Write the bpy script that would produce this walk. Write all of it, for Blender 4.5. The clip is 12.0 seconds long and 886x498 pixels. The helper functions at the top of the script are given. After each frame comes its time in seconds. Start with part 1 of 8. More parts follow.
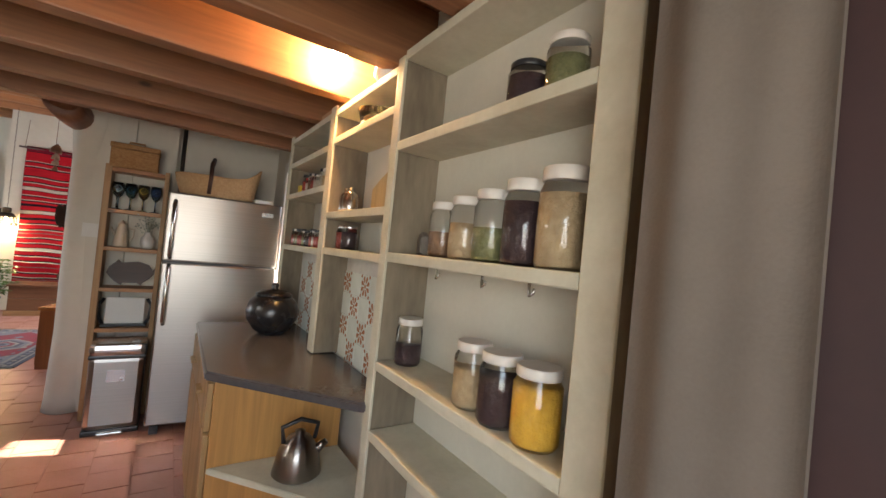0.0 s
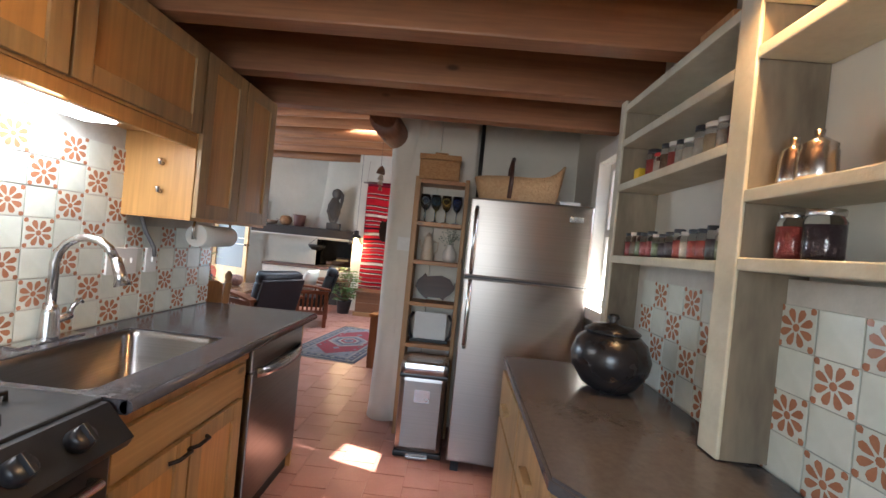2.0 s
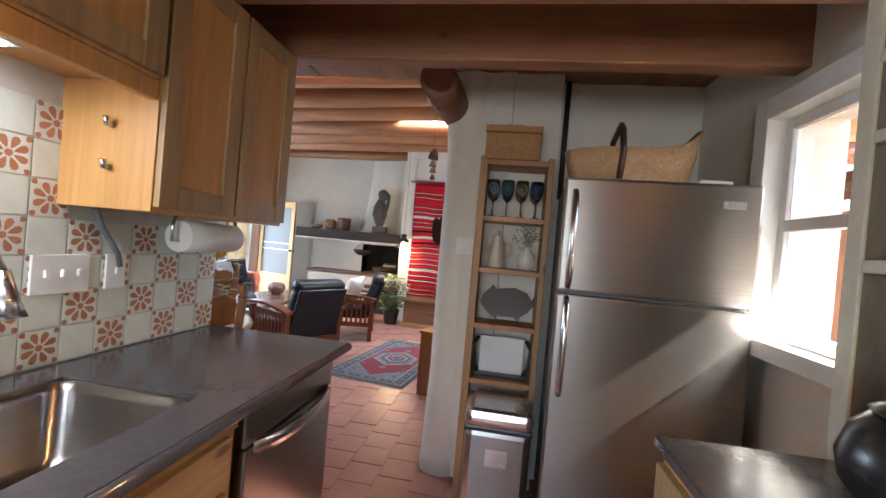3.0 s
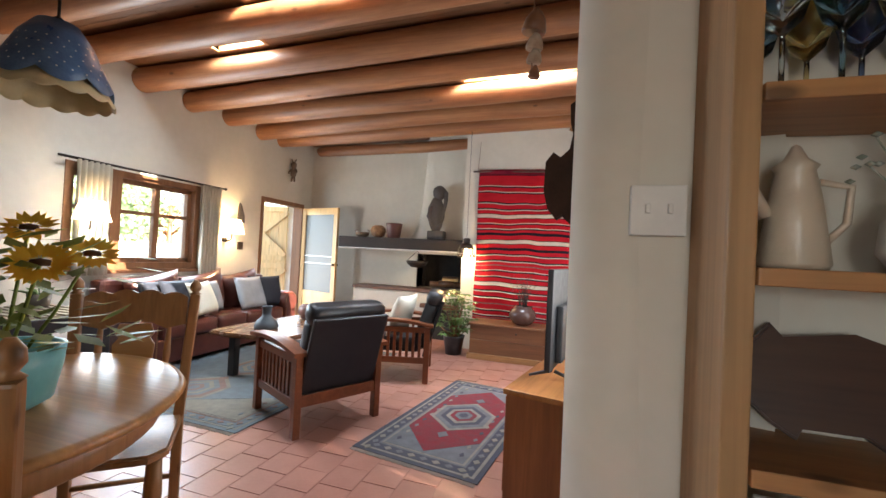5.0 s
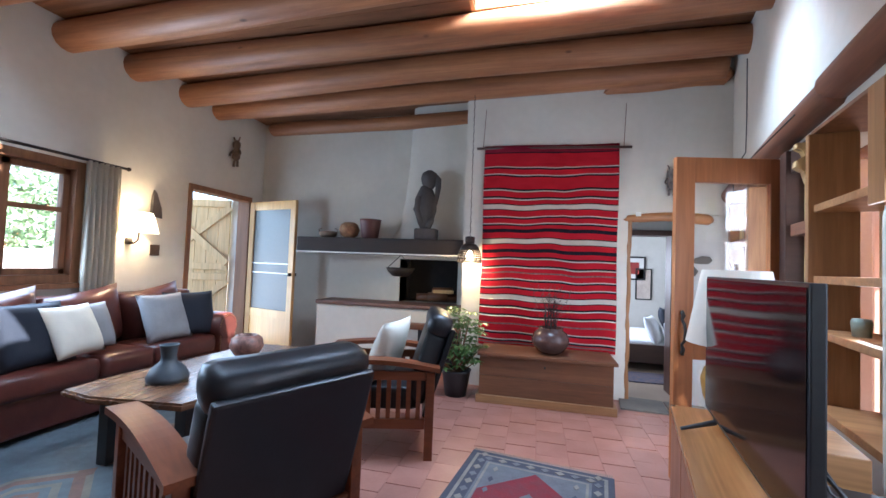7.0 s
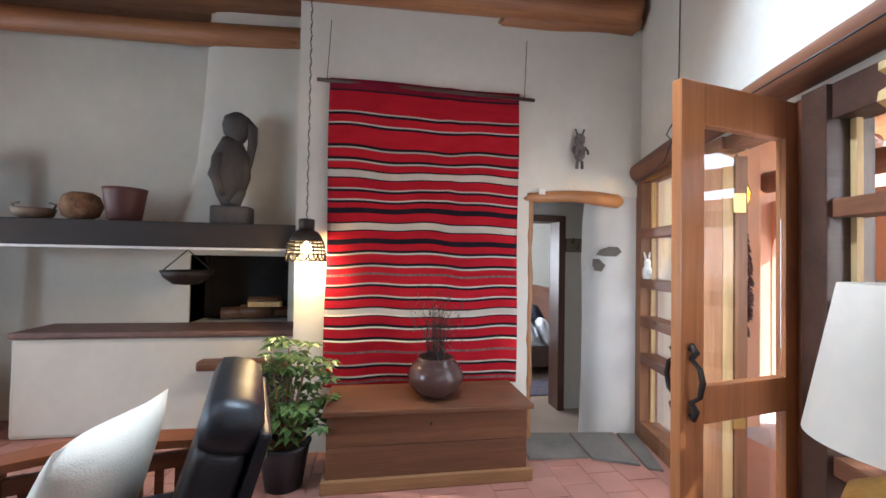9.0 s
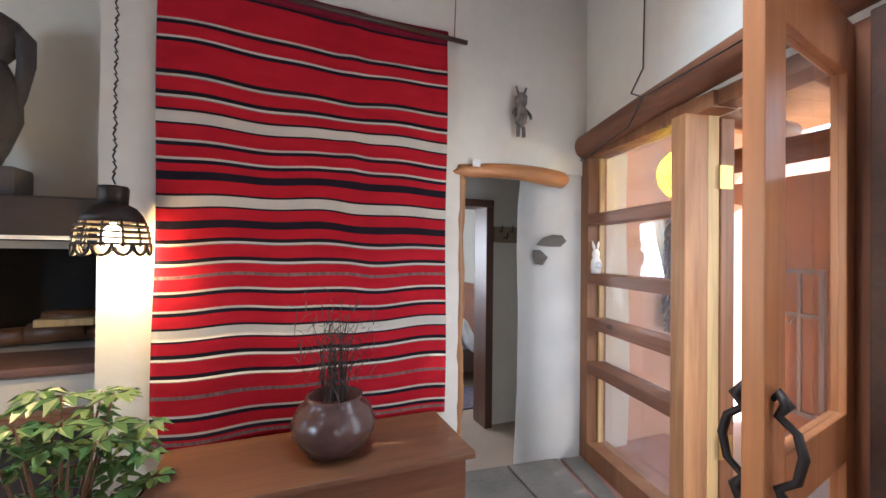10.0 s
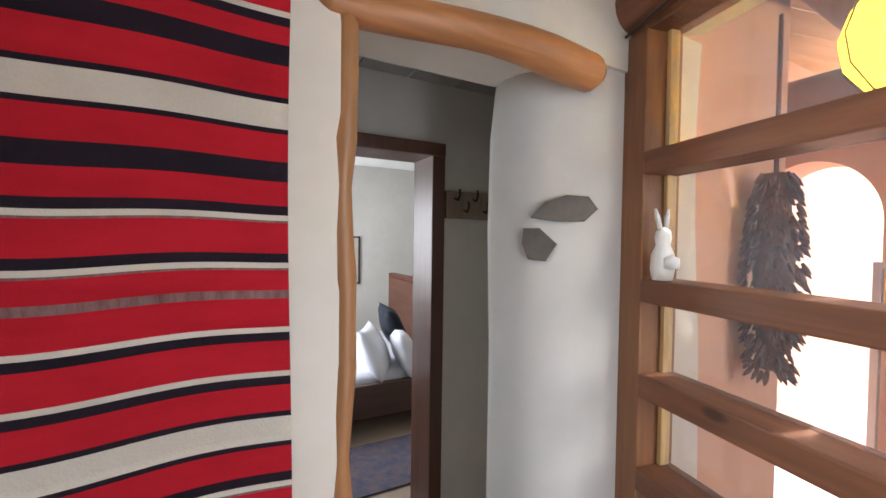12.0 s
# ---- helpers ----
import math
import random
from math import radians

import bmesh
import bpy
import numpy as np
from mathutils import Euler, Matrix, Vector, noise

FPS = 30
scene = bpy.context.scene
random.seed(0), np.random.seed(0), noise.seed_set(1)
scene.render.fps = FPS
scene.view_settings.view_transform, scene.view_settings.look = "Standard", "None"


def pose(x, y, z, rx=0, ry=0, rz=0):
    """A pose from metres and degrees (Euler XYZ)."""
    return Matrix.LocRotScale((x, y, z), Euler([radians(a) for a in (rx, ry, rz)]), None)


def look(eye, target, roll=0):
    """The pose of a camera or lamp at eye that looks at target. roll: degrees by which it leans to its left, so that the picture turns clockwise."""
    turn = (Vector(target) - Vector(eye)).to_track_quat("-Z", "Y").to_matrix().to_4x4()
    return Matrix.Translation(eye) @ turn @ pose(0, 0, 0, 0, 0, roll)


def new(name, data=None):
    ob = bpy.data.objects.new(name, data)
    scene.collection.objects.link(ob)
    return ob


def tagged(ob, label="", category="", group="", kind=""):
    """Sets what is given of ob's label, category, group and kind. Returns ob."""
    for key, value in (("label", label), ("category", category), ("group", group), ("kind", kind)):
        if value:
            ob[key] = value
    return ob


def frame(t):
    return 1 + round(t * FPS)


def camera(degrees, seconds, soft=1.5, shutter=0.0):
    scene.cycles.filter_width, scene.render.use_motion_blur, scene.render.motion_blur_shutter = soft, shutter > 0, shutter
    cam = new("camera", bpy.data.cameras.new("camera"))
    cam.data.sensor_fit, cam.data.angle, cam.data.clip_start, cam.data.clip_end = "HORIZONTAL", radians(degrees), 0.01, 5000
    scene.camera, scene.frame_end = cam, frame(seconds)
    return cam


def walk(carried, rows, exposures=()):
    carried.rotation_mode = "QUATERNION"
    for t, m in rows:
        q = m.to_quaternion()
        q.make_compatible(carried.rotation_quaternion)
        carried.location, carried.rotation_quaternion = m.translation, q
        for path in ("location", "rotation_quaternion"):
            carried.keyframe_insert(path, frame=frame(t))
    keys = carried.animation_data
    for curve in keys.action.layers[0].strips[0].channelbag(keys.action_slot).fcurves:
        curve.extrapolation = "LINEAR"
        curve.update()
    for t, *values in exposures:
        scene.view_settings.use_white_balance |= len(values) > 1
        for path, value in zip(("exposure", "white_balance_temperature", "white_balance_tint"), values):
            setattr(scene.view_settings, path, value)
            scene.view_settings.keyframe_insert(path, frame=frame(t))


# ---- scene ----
cam = camera(94.9, 12.0)
PATH = [
    (0, (1.397, 0.572, 1.444), (2.515, 2.23, 1.476), 5.7),
    (0.5, (1.369, 0.802, 1.428), (2.134, 2.649, 1.442), 5.7),
    (1, (1.373, 1.028, 1.409), (1.797, 2.983, 1.414), 5.8),
    (1.5, (1.366, 1.186, 1.408), (1.504, 3.181, 1.403), 5.7),
    (2, (1.313, 1.478, 1.383), (1.248, 3.477, 1.369), 5.6),
    (2.5, (1.222, 1.818, 1.375), (1.02, 3.807, 1.357), 5.3),
    (3, (1.137, 2.195, 1.36), (0.844, 4.173, 1.347), 5.0),
    (3.2, (1.103, 2.315, 1.361), (0.782, 4.29, 1.353), 5.0),
    (4.8, (0.808, 3.482, 1.251), (0.255, 5.404, 1.296), 3.3),
    (5, (0.742, 3.67, 1.259), (0.155, 5.582, 1.292), 2.9),
    (5.5, (0.602, 3.96, 1.268), (-0.01, 5.863, 1.31), 2.9),
    (6, (0.461, 4.304, 1.259), (-0.149, 6.208, 1.305), 2.7),
    (6.5, (0.269, 4.622, 1.232), (-0.289, 6.541, 1.298), 2.5),
    (6.7, (0.194, 4.753, 1.217), (-0.329, 6.682, 1.292), 2.4),
    (8.3, (-0.197, 5.839, 1.31), (-0.16, 7.839, 1.339), 1.2),
    (8.5, (-0.173, 5.979, 1.307), (-0.071, 7.976, 1.334), 1.1),
    (9, (-0.136, 6.371, 1.285), (0.187, 8.344, 1.327), 1.0),
    (9.5, (-0.102, 6.753, 1.26), (0.46, 8.672, 1.314), 0.7),
    (10, (-0.002, 7.111, 1.271), (0.764, 8.959, 1.289), 0.6),
    (10.5, (0.142, 7.437, 1.272), (1.033, 9.227, 1.286), 0.6),
    (11, (0.314, 7.757, 1.277), (1.263, 9.517, 1.29), 0.8),
    (11.5, (0.551, 8.043, 1.232), (1.507, 9.799, 1.245), 1.5),
    (12, (0.736, 8.33, 1.26), (1.682, 10.091, 1.211), 0.8),
]
LIGHT = [(0.0, 3.0, 6700, 10), (1.0, 3.05, 6400, 10), (2.0, 3.1, 5950, 10), (3.0, 3.2, 5900, 10), (5.0, 3.12, 6600, 10), (5.5, 2.85, 6500, 10), (6.5, 2.65, 5150, 10), (8.5, 2.6, 5850, 10), (9.5, 2.65, 5800, 10), (11.0, 2.62, 5950, 10), (12.0, 2.52, 6150, 10)]
walk(cam, [(t, look(eye, target, roll)) for t, eye, target, roll in PATH], LIGHT)

# ---- world, sun and exposure ----
SUN_WAY = Vector((-1.3, 0.4, -1.25)).normalized()
world = bpy.data.worlds.new("sky")
scene.world = world
world.use_nodes = True
wn = world.node_tree.nodes
sky = wn.new("ShaderNodeTexSky")
sky.sky_type = "NISHITA"
sky.sun_disc = False
sky.sun_elevation = math.asin(-SUN_WAY.z)
sky.sun_rotation = math.atan2(-SUN_WAY.x, -SUN_WAY.y)
wn["Background"].inputs[1].default_value = 0.15
world.node_tree.links.new(sky.outputs[0], wn["Background"].inputs[0])
sun = new("sun", bpy.data.lights.new("sun", "SUN"))
sun.data.energy, sun.data.angle, sun.data.color = 5.0, radians(0.5), (1.0, 0.93, 0.82)
sun.matrix_world = look((0, 0, 0), SUN_WAY)


def lamp(name, kind, m, energy, color, size=0.05, size_y=0.0):
    ob = new(name, bpy.data.lights.new(name, kind))
    ob.data.energy, ob.data.color = energy, color
    if kind == "AREA":
        ob.data.size = size
        if size_y:
            ob.data.shape, ob.data.size_y = "RECTANGLE", size_y
    else:
        ob.data.shadow_soft_size = size
    ob.matrix_world = m
    return ob


# daylight in the openings, and a fill lamp in the portal
SKYC = (0.72, 0.86, 1.0)
lamp("window_daylight", "AREA", look((-3.6, 6.92, 1.46), (0, 6.92, 1.2)), 9, SKYC, 1.3, 0.9)
lamp("doorway_daylight", "AREA", look((-3.66, 9.2, 1.0), (0, 8.6, 0.9)), 3.5, SKYC, 0.8, 1.8)
lamp("skylight_daylight", "AREA", look((-0.87, 5.975, 3.56), (-0.6, 6.0, 0)), 26, SKYC, 1.5, 0.3)
lamp("skylight_daylight", "AREA", look((0.18, 7.725, 3.58), (0.25, 7.8, 0)), 40, SKYC, 1.1, 0.3)
lamp("skylight_daylight", "AREA", look((-2.28, 6.57, 3.18), (-2.28, 6.571, 0)), 3.5, SKYC, 0.45, 0.25)
lamp("portal_daylight", "AREA", look((1.36, 7.98, 1.05), (0.86, 8.83, 1.0)), 1.4, (0.86, 0.93, 1.0), 0.4, 1.6)
lamp("portal_daylight", "AREA", look((1.18, 6.3, 1.25), (-0.5, 6.7, 1.1)), 4, (0.85, 0.92, 1.0), 1.3, 0.9)
# Added fill lamp, away from any opening, to brighten the portal walls.
lamp("portal_fill", "AREA", look((2.95, 5.7, 1.5), (2.6, 9.0, 1.0)), 9, (1.0, 0.95, 0.88), 0.9, 1.4)
lamp("south_window_daylight", "AREA", look((0.75, -0.38, 1.45), (1.1, 3.0, 1.2)), 3.4, (0.92, 0.96, 1.0), 1.2, 0.95)
# Lamp added at an assumed, unseen window to light the bedroom.
lamp("bedroom_fill", "AREA", look((0.42, 11.7, 1.25), (2.5, 11.7, 0.8)), 10, (0.95, 0.96, 1.0), 0.9, 0.8)


# ---- materials ----
def mat(name, col, col2=None, rough=0.6, metal=0.0, scale=6.0, fine=60.0, bump=0.15, stretch=(1, 1, 1), vary=0.0, spec=0.5):
    """A surface of two colours, mixed by coarse and fine noise, with a fine relief."""
    m = bpy.data.materials.new(name)
    m.use_nodes = True
    t, b = m.node_tree, m.node_tree.nodes["Principled BSDF"]
    n, ln = t.nodes.new, t.links.new
    col2 = col2 or tuple(c * 0.8 for c in col)
    tc, mp = n("ShaderNodeTexCoord"), n("ShaderNodeMapping")
    mp.inputs["Scale"].default_value = stretch
    ln(tc.outputs["Object"], mp.inputs[0])
    a, f = n("ShaderNodeTexNoise"), n("ShaderNodeTexNoise")
    a.inputs["Scale"].default_value, f.inputs["Scale"].default_value = scale, fine
    a.inputs["Detail"].default_value, f.inputs["Detail"].default_value = 4, 3
    ln(mp.outputs[0], a.inputs[0]), ln(mp.outputs[0], f.inputs[0])
    mx = n("ShaderNodeMath")
    mx.operation = "MULTIPLY_ADD"
    mx.inputs[1].default_value = 0.35
    ln(f.outputs[0], mx.inputs[0]), ln(a.outputs[0], mx.inputs[2])
    r = n("ShaderNodeMapRange")
    r.inputs[1].default_value, r.inputs[2].default_value = 0.42, 0.95
    ln(mx.outputs[0], r.inputs[0])
    mix = n("ShaderNodeMix")
    mix.data_type = "RGBA"
    mix.inputs[6].default_value, mix.inputs[7].default_value = (*col, 1), (*col2, 1)
    ln(r.outputs[0], mix.inputs[0])
    out = mix.outputs[2]
    if vary:
        oi, hsv, mr = n("ShaderNodeObjectInfo"), n("ShaderNodeHueSaturation"), n("ShaderNodeMapRange")
        mr.inputs[3].default_value, mr.inputs[4].default_value = 1 - vary, 1 + vary
        ln(oi.outputs["Random"], mr.inputs[0]), ln(mr.outputs[0], hsv.inputs["Value"]), ln(out, hsv.inputs["Color"])
        out = hsv.outputs[0]
    ln(out, b.inputs["Base Color"])
    rr = n("ShaderNodeMapRange")
    rr.inputs[3].default_value, rr.inputs[4].default_value = max(rough - 0.08, 0.02), min(rough + 0.1, 1)
    ln(a.outputs[0], rr.inputs[0]), ln(rr.outputs[0], b.inputs["Roughness"])
    b.inputs["Metallic"].default_value = metal
    b.inputs["Specular IOR Level"].default_value = spec
    if bump:
        bp = n("ShaderNodeBump")
        bp.inputs["Strength"].default_value, bp.inputs["Distance"].default_value = bump, 0.01
        ln(mx.outputs[0], bp.inputs["Height"]), ln(bp.outputs[0], b.inputs["Normal"])
    return m


def wood(name, col, col2, axis="x", rough=0.5, vary=0.0, ring=9.0, bump=0.12):
    """Wood with streaked grain along one axis, darker bands and scattered knots."""
    m = mat(name, col, col2, rough, scale=ring, fine=70, bump=bump, stretch={"x": (0.12, 1, 1), "y": (1, 0.12, 1), "z": (1, 1, 0.12)}[axis], vary=vary)
    t, b = m.node_tree, m.node_tree.nodes["Principled BSDF"]
    n, ln = t.nodes.new, t.links.new
    tc, mp, mk = n("ShaderNodeTexCoord"), n("ShaderNodeMapping"), n("ShaderNodeMapping")
    mp.inputs["Scale"].default_value = {"x": (0.035, 1, 1), "y": (1, 0.035, 1), "z": (1, 1, 0.035)}[axis]
    mk.inputs["Scale"].default_value = {"x": (0.45, 1, 1), "y": (1, 0.45, 1), "z": (1, 1, 0.45)}[axis]
    ln(tc.outputs["Object"], mp.inputs[0]), ln(tc.outputs["Object"], mk.inputs[0])
    g = n("ShaderNodeTexNoise")
    g.inputs["Scale"].default_value, g.inputs["Detail"].default_value, g.inputs["Distortion"].default_value = 34, 5, 1.2
    ln(mp.outputs[0], g.inputs[0])
    r = n("ShaderNodeMapRange")
    r.inputs[1].default_value, r.inputs[2].default_value, r.inputs[3].default_value, r.inputs[4].default_value = 0.35, 0.68, 0.82, 1.06
    ln(g.outputs[0], r.inputs[0])
    v = n("ShaderNodeTexVoronoi")
    v.inputs["Scale"].default_value = 4.2
    ln(mk.outputs[0], v.inputs[0])
    k = n("ShaderNodeMapRange")
    k.inputs[1].default_value, k.inputs[2].default_value, k.inputs[3].default_value, k.inputs[4].default_value = 0.035, 0.075, 0.35, 1.0
    ln(v.outputs["Distance"], k.inputs[0])
    mu, cm = n("ShaderNodeMath"), n("ShaderNodeMix")
    mu.operation = "MULTIPLY"
    ln(r.outputs[0], mu.inputs[0]), ln(k.outputs[0], mu.inputs[1])
    cm.data_type, cm.blend_type = "RGBA", "MULTIPLY"
    cm.inputs[0].default_value = 1.0
    old = b.inputs["Base Color"].links[0].from_socket
    ln(old, cm.inputs[6]), ln(mu.outputs[0], cm.inputs[7]), ln(cm.outputs[2], b.inputs["Base Color"])
    return m


def glass(name, tint=(1, 1, 1), rough=0.0):
    m = bpy.data.materials.new(name)
    m.use_nodes = True
    b = m.node_tree.nodes["Principled BSDF"]
    b.inputs["Base Color"].default_value = (*tint, 1)
    b.inputs["Transmission Weight"].default_value = 1
    b.inputs["Roughness"].default_value = rough
    b.inputs["IOR"].default_value = 1.45
    return m


def glow(name, col, power):
    m = bpy.data.materials.new(name)
    m.use_nodes = True
    b = m.node_tree.nodes["Principled BSDF"]
    b.inputs["Base Color"].default_value = (*col, 1)
    b.inputs["Emission Color"].default_value = (*col, 1)
    b.inputs["Emission Strength"].default_value = power
    return m


def cloth_lit(name, col, power=0.0):
    """Thin cloth that lets light through."""
    m = mat(name, col, tuple(c * 0.9 for c in col), 0.9, scale=30, fine=300, bump=0.1)
    t, b = m.node_tree, m.node_tree.nodes["Principled BSDF"]
    tr, mx = t.nodes.new("ShaderNodeBsdfTranslucent"), t.nodes.new("ShaderNodeMixShader")
    tr.inputs[0].default_value = (*col, 1)
    mx.inputs[0].default_value = 0.5
    t.links.new(b.outputs[0], mx.inputs[1]), t.links.new(tr.outputs[0], mx.inputs[2])
    t.links.new(mx.outputs[0], t.nodes["Material Output"].inputs[0])
    return m


PLASTER = mat("plaster", (0.70, 0.665, 0.58), (0.60, 0.565, 0.485), 0.85, scale=1.3, fine=14, bump=0.5)
HALLPL = mat("hall_plaster", (0.64, 0.62, 0.57), (0.55, 0.53, 0.48), 0.85, scale=1.6, fine=14, bump=0.3)
ADOBE = mat("adobe", (0.58, 0.31, 0.205), (0.64, 0.38, 0.26), 0.9, scale=2, fine=25, bump=0.4)
VIGA = wood("viga", (0.42, 0.19, 0.08), (0.25, 0.10, 0.045), "x", 0.45, 0.12)
LOGY = wood("log", (0.24, 0.095, 0.042), (0.13, 0.05, 0.026), "y", 0.5, 0.1)
DECK = wood("deck", (0.28, 0.13, 0.06), (0.17, 0.075, 0.035), "x", 0.55)
KBEAM = wood("kitchen_beam", (0.33, 0.15, 0.066), (0.21, 0.088, 0.04), "x", 0.5)
PINE = wood("pine", (0.44, 0.22, 0.085), (0.30, 0.135, 0.05), "z", 0.45, 0.12)
PINEX = wood("pine_board", (0.50, 0.26, 0.10), (0.36, 0.16, 0.06), "x", 0.45, 0.12)
POSTW = wood("post_wood", (0.27, 0.12, 0.05), (0.17, 0.07, 0.03), "z", 0.5, 0.12)
PALEW = wood("pale_wood", (0.62, 0.44, 0.20), (0.5, 0.33, 0.14), "z", 0.55, 0.1)
DOORW = wood("door_wood", (0.50, 0.20, 0.07), (0.40, 0.145, 0.05), "z", 0.35, 0.05)
CABW = wood("cabinet_maple", (0.60, 0.32, 0.105), (0.48, 0.24, 0.075), "z", 0.38, 0.1)
CABF = wood("cabinet_frame", (0.47, 0.28, 0.11), (0.27, 0.19, 0.10), "z", 0.42, 0.1)
SHELFP = mat("worn_cream_paint", (0.60, 0.57, 0.45), (0.46, 0.43, 0.32), 0.6, scale=7, fine=50, bump=0.3)
SHELFB = mat("bare_grey_wood", (0.11, 0.085, 0.058), (0.30, 0.245, 0.17), 0.75, scale=6, fine=40, bump=0.4, stretch=(1, 1, 0.25))
COUNTER = mat("dark_quartz", (0.065, 0.06, 0.064), (0.085, 0.078, 0.08), 0.16, scale=60, fine=300, bump=0.02)
STEEL = mat("brushed_steel", (0.32, 0.29, 0.265), (0.27, 0.245, 0.225), 0.27, 1.0, scale=2, fine=90, bump=0, stretch=(0.2, 0.2, 60))
_t = STEEL.node_tree
_g = _t.nodes.new("ShaderNodeTangent")
_g.direction_type, _g.axis = "RADIAL", "Z"
_t.links.new(_g.outputs[0], _t.nodes["Principled BSDF"].inputs["Tangent"])
_t.nodes["Principled BSDF"].inputs["Anisotropic"].default_value = 0.75
_t.nodes["Principled BSDF"].inputs["Anisotropic Rotation"].default_value = 0.25
_t.links.remove(_t.nodes["Principled BSDF"].inputs["Roughness"].links[0])
_t.nodes["Principled BSDF"].inputs["Roughness"].default_value = 0.3
CHROME = mat("satin_nickel", (0.62, 0.61, 0.6), (0.55, 0.54, 0.53), 0.24, 1.0, scale=9, fine=90, bump=0.0)
BLACK = mat("black_plastic", (0.015, 0.015, 0.017), (0.025, 0.025, 0.027), 0.35, scale=20, fine=200, bump=0.02)
IRON = mat("iron", (0.03, 0.025, 0.022), (0.055, 0.042, 0.035), 0.5, 0.7, scale=20, fine=120, bump=0.15)
GLASS = glass("clear_glass")
# Pale diffuse share puts the panes' reflected haze into the material.
GLARED = glass("glare_glass")
_t = GLARED.node_tree
_d, _m = _t.nodes.new("ShaderNodeBsdfDiffuse"), _t.nodes.new("ShaderNodeMixShader")
_d.inputs[0].default_value, _m.inputs[0].default_value = (0.62, 0.64, 0.68, 1), 0.10
_t.links.new(_t.nodes["Principled BSDF"].outputs[0], _m.inputs[1]), _t.links.new(_d.outputs[0], _m.inputs[2])
_t.links.new(_m.outputs[0], _t.nodes["Material Output"].inputs[0])
WHITE = mat("white_paint", (0.75, 0.74, 0.70), (0.68, 0.67, 0.63), 0.5, scale=5, fine=60, bump=0.05)
TILEW = mat("glazed_tile", (0.66, 0.68, 0.60), (0.58, 0.60, 0.52), 0.18, scale=12, fine=60, bump=0.05, vary=0.06)
TILEO = mat("terracotta_glaze", (0.42, 0.185, 0.10), (0.33, 0.135, 0.07), 0.2, scale=40, fine=120, bump=0.05)
GROUT = mat("grout", (0.55, 0.53, 0.47), (0.45, 0.43, 0.38), 0.9, scale=20, fine=120)
BRICK = mat("floor_brick", (0.40, 0.19, 0.142), (0.325, 0.142, 0.104), 0.33, scale=4, fine=50, bump=0.15, vary=0.07)
MORTAR = mat("floor_mortar", (0.37, 0.172, 0.127), (0.30, 0.135, 0.10), 0.5, scale=5, fine=60)
LEATHER = mat("oxblood_leather", (0.105, 0.027, 0.018), (0.06, 0.016, 0.012), 0.32, scale=9, fine=120, bump=0.2)
BLEATHER = mat("black_leather", (0.007, 0.007, 0.009), (0.014, 0.014, 0.017), 0.4, scale=9, fine=150, bump=0.15)
CHAIRW = wood("mission_wood", (0.24, 0.075, 0.028), (0.16, 0.045, 0.018), "y", 0.32)
OAK = wood("oak", (0.48, 0.25, 0.09), (0.36, 0.17, 0.055), "x", 0.32, ring=14)
OAKZ = wood("oak_upright", (0.38, 0.19, 0.07), (0.27, 0.125, 0.045), "z", 0.4)
CHESTW = wood("chest_wood", (0.22, 0.095, 0.042), (0.11, 0.046, 0.022), "x", 0.42, ring=5)
DARKW = wood("dark_wood", (0.085, 0.04, 0.025), (0.05, 0.024, 0.016), "x", 0.4)
STONE = mat("flagstone", (0.11, 0.095, 0.08), (0.19, 0.165, 0.135), 0.7, scale=5, fine=40, bump=0.4)

# ---- shapes ----
def box(bm, x0, x1, y0, y1, z0, z1, bev=0.0, m=None, mi=0):
    r = bmesh.ops.create_cube(bm, size=1.0)
    vs = r["verts"]
    for v in vs:
        v.co = Vector(((x0 + x1) / 2 + v.co.x * (x1 - x0), (y0 + y1) / 2 + v.co.y * (y1 - y0), (z0 + z1) / 2 + v.co.z * (z1 - z0)))
    fs = {f for v in vs for f in v.link_faces}
    if bev:
        es = {e for v in vs for e in v.link_edges}
        r = bmesh.ops.bevel(bm, geom=list(es), offset=bev, segments=2, affect="EDGES", profile=0.6)
        fs = set(r["faces"]) | {f for f in fs if f.is_valid}
        vs = list({v for f in fs for v in f.verts})
    for f in fs:
        f.material_index = mi
    if m:
        bmesh.ops.transform(bm, matrix=m, verts=vs)
    return vs


def tube(bm, pts, radii, seg=12, caps=True, mi=0):
    """A round rod through the points; one radius or one for each point."""
    pts = [Vector(p) for p in pts]
    radii = [radii] * len(pts) if not hasattr(radii, "__len__") else radii
    rings = []
    side = None
    for i, p in enumerate(pts):
        d = (pts[min(i + 1, len(pts) - 1)] - pts[max(i - 1, 0)]).normalized()
        if side is None:
            side = d.orthogonal().normalized()
        side = (side - d * side.dot(d)).normalized()
        up = d.cross(side)
        rings.append([bm.verts.new(p + radii[i] * (math.cos(a) * side + math.sin(a) * up)) for a in (2 * math.pi * k / seg for k in range(seg))])
    for a, b in zip(rings, rings[1:]):
        for k in range(seg):
            f = bm.faces.new((a[k], a[(k + 1) % seg], b[(k + 1) % seg], b[k]))
            f.smooth, f.material_index = True, mi
    if caps:
        for ring in (rings[0][::-1], rings[-1]):
            bm.faces.new(ring).material_index = mi
    return [v for r in rings for v in r]


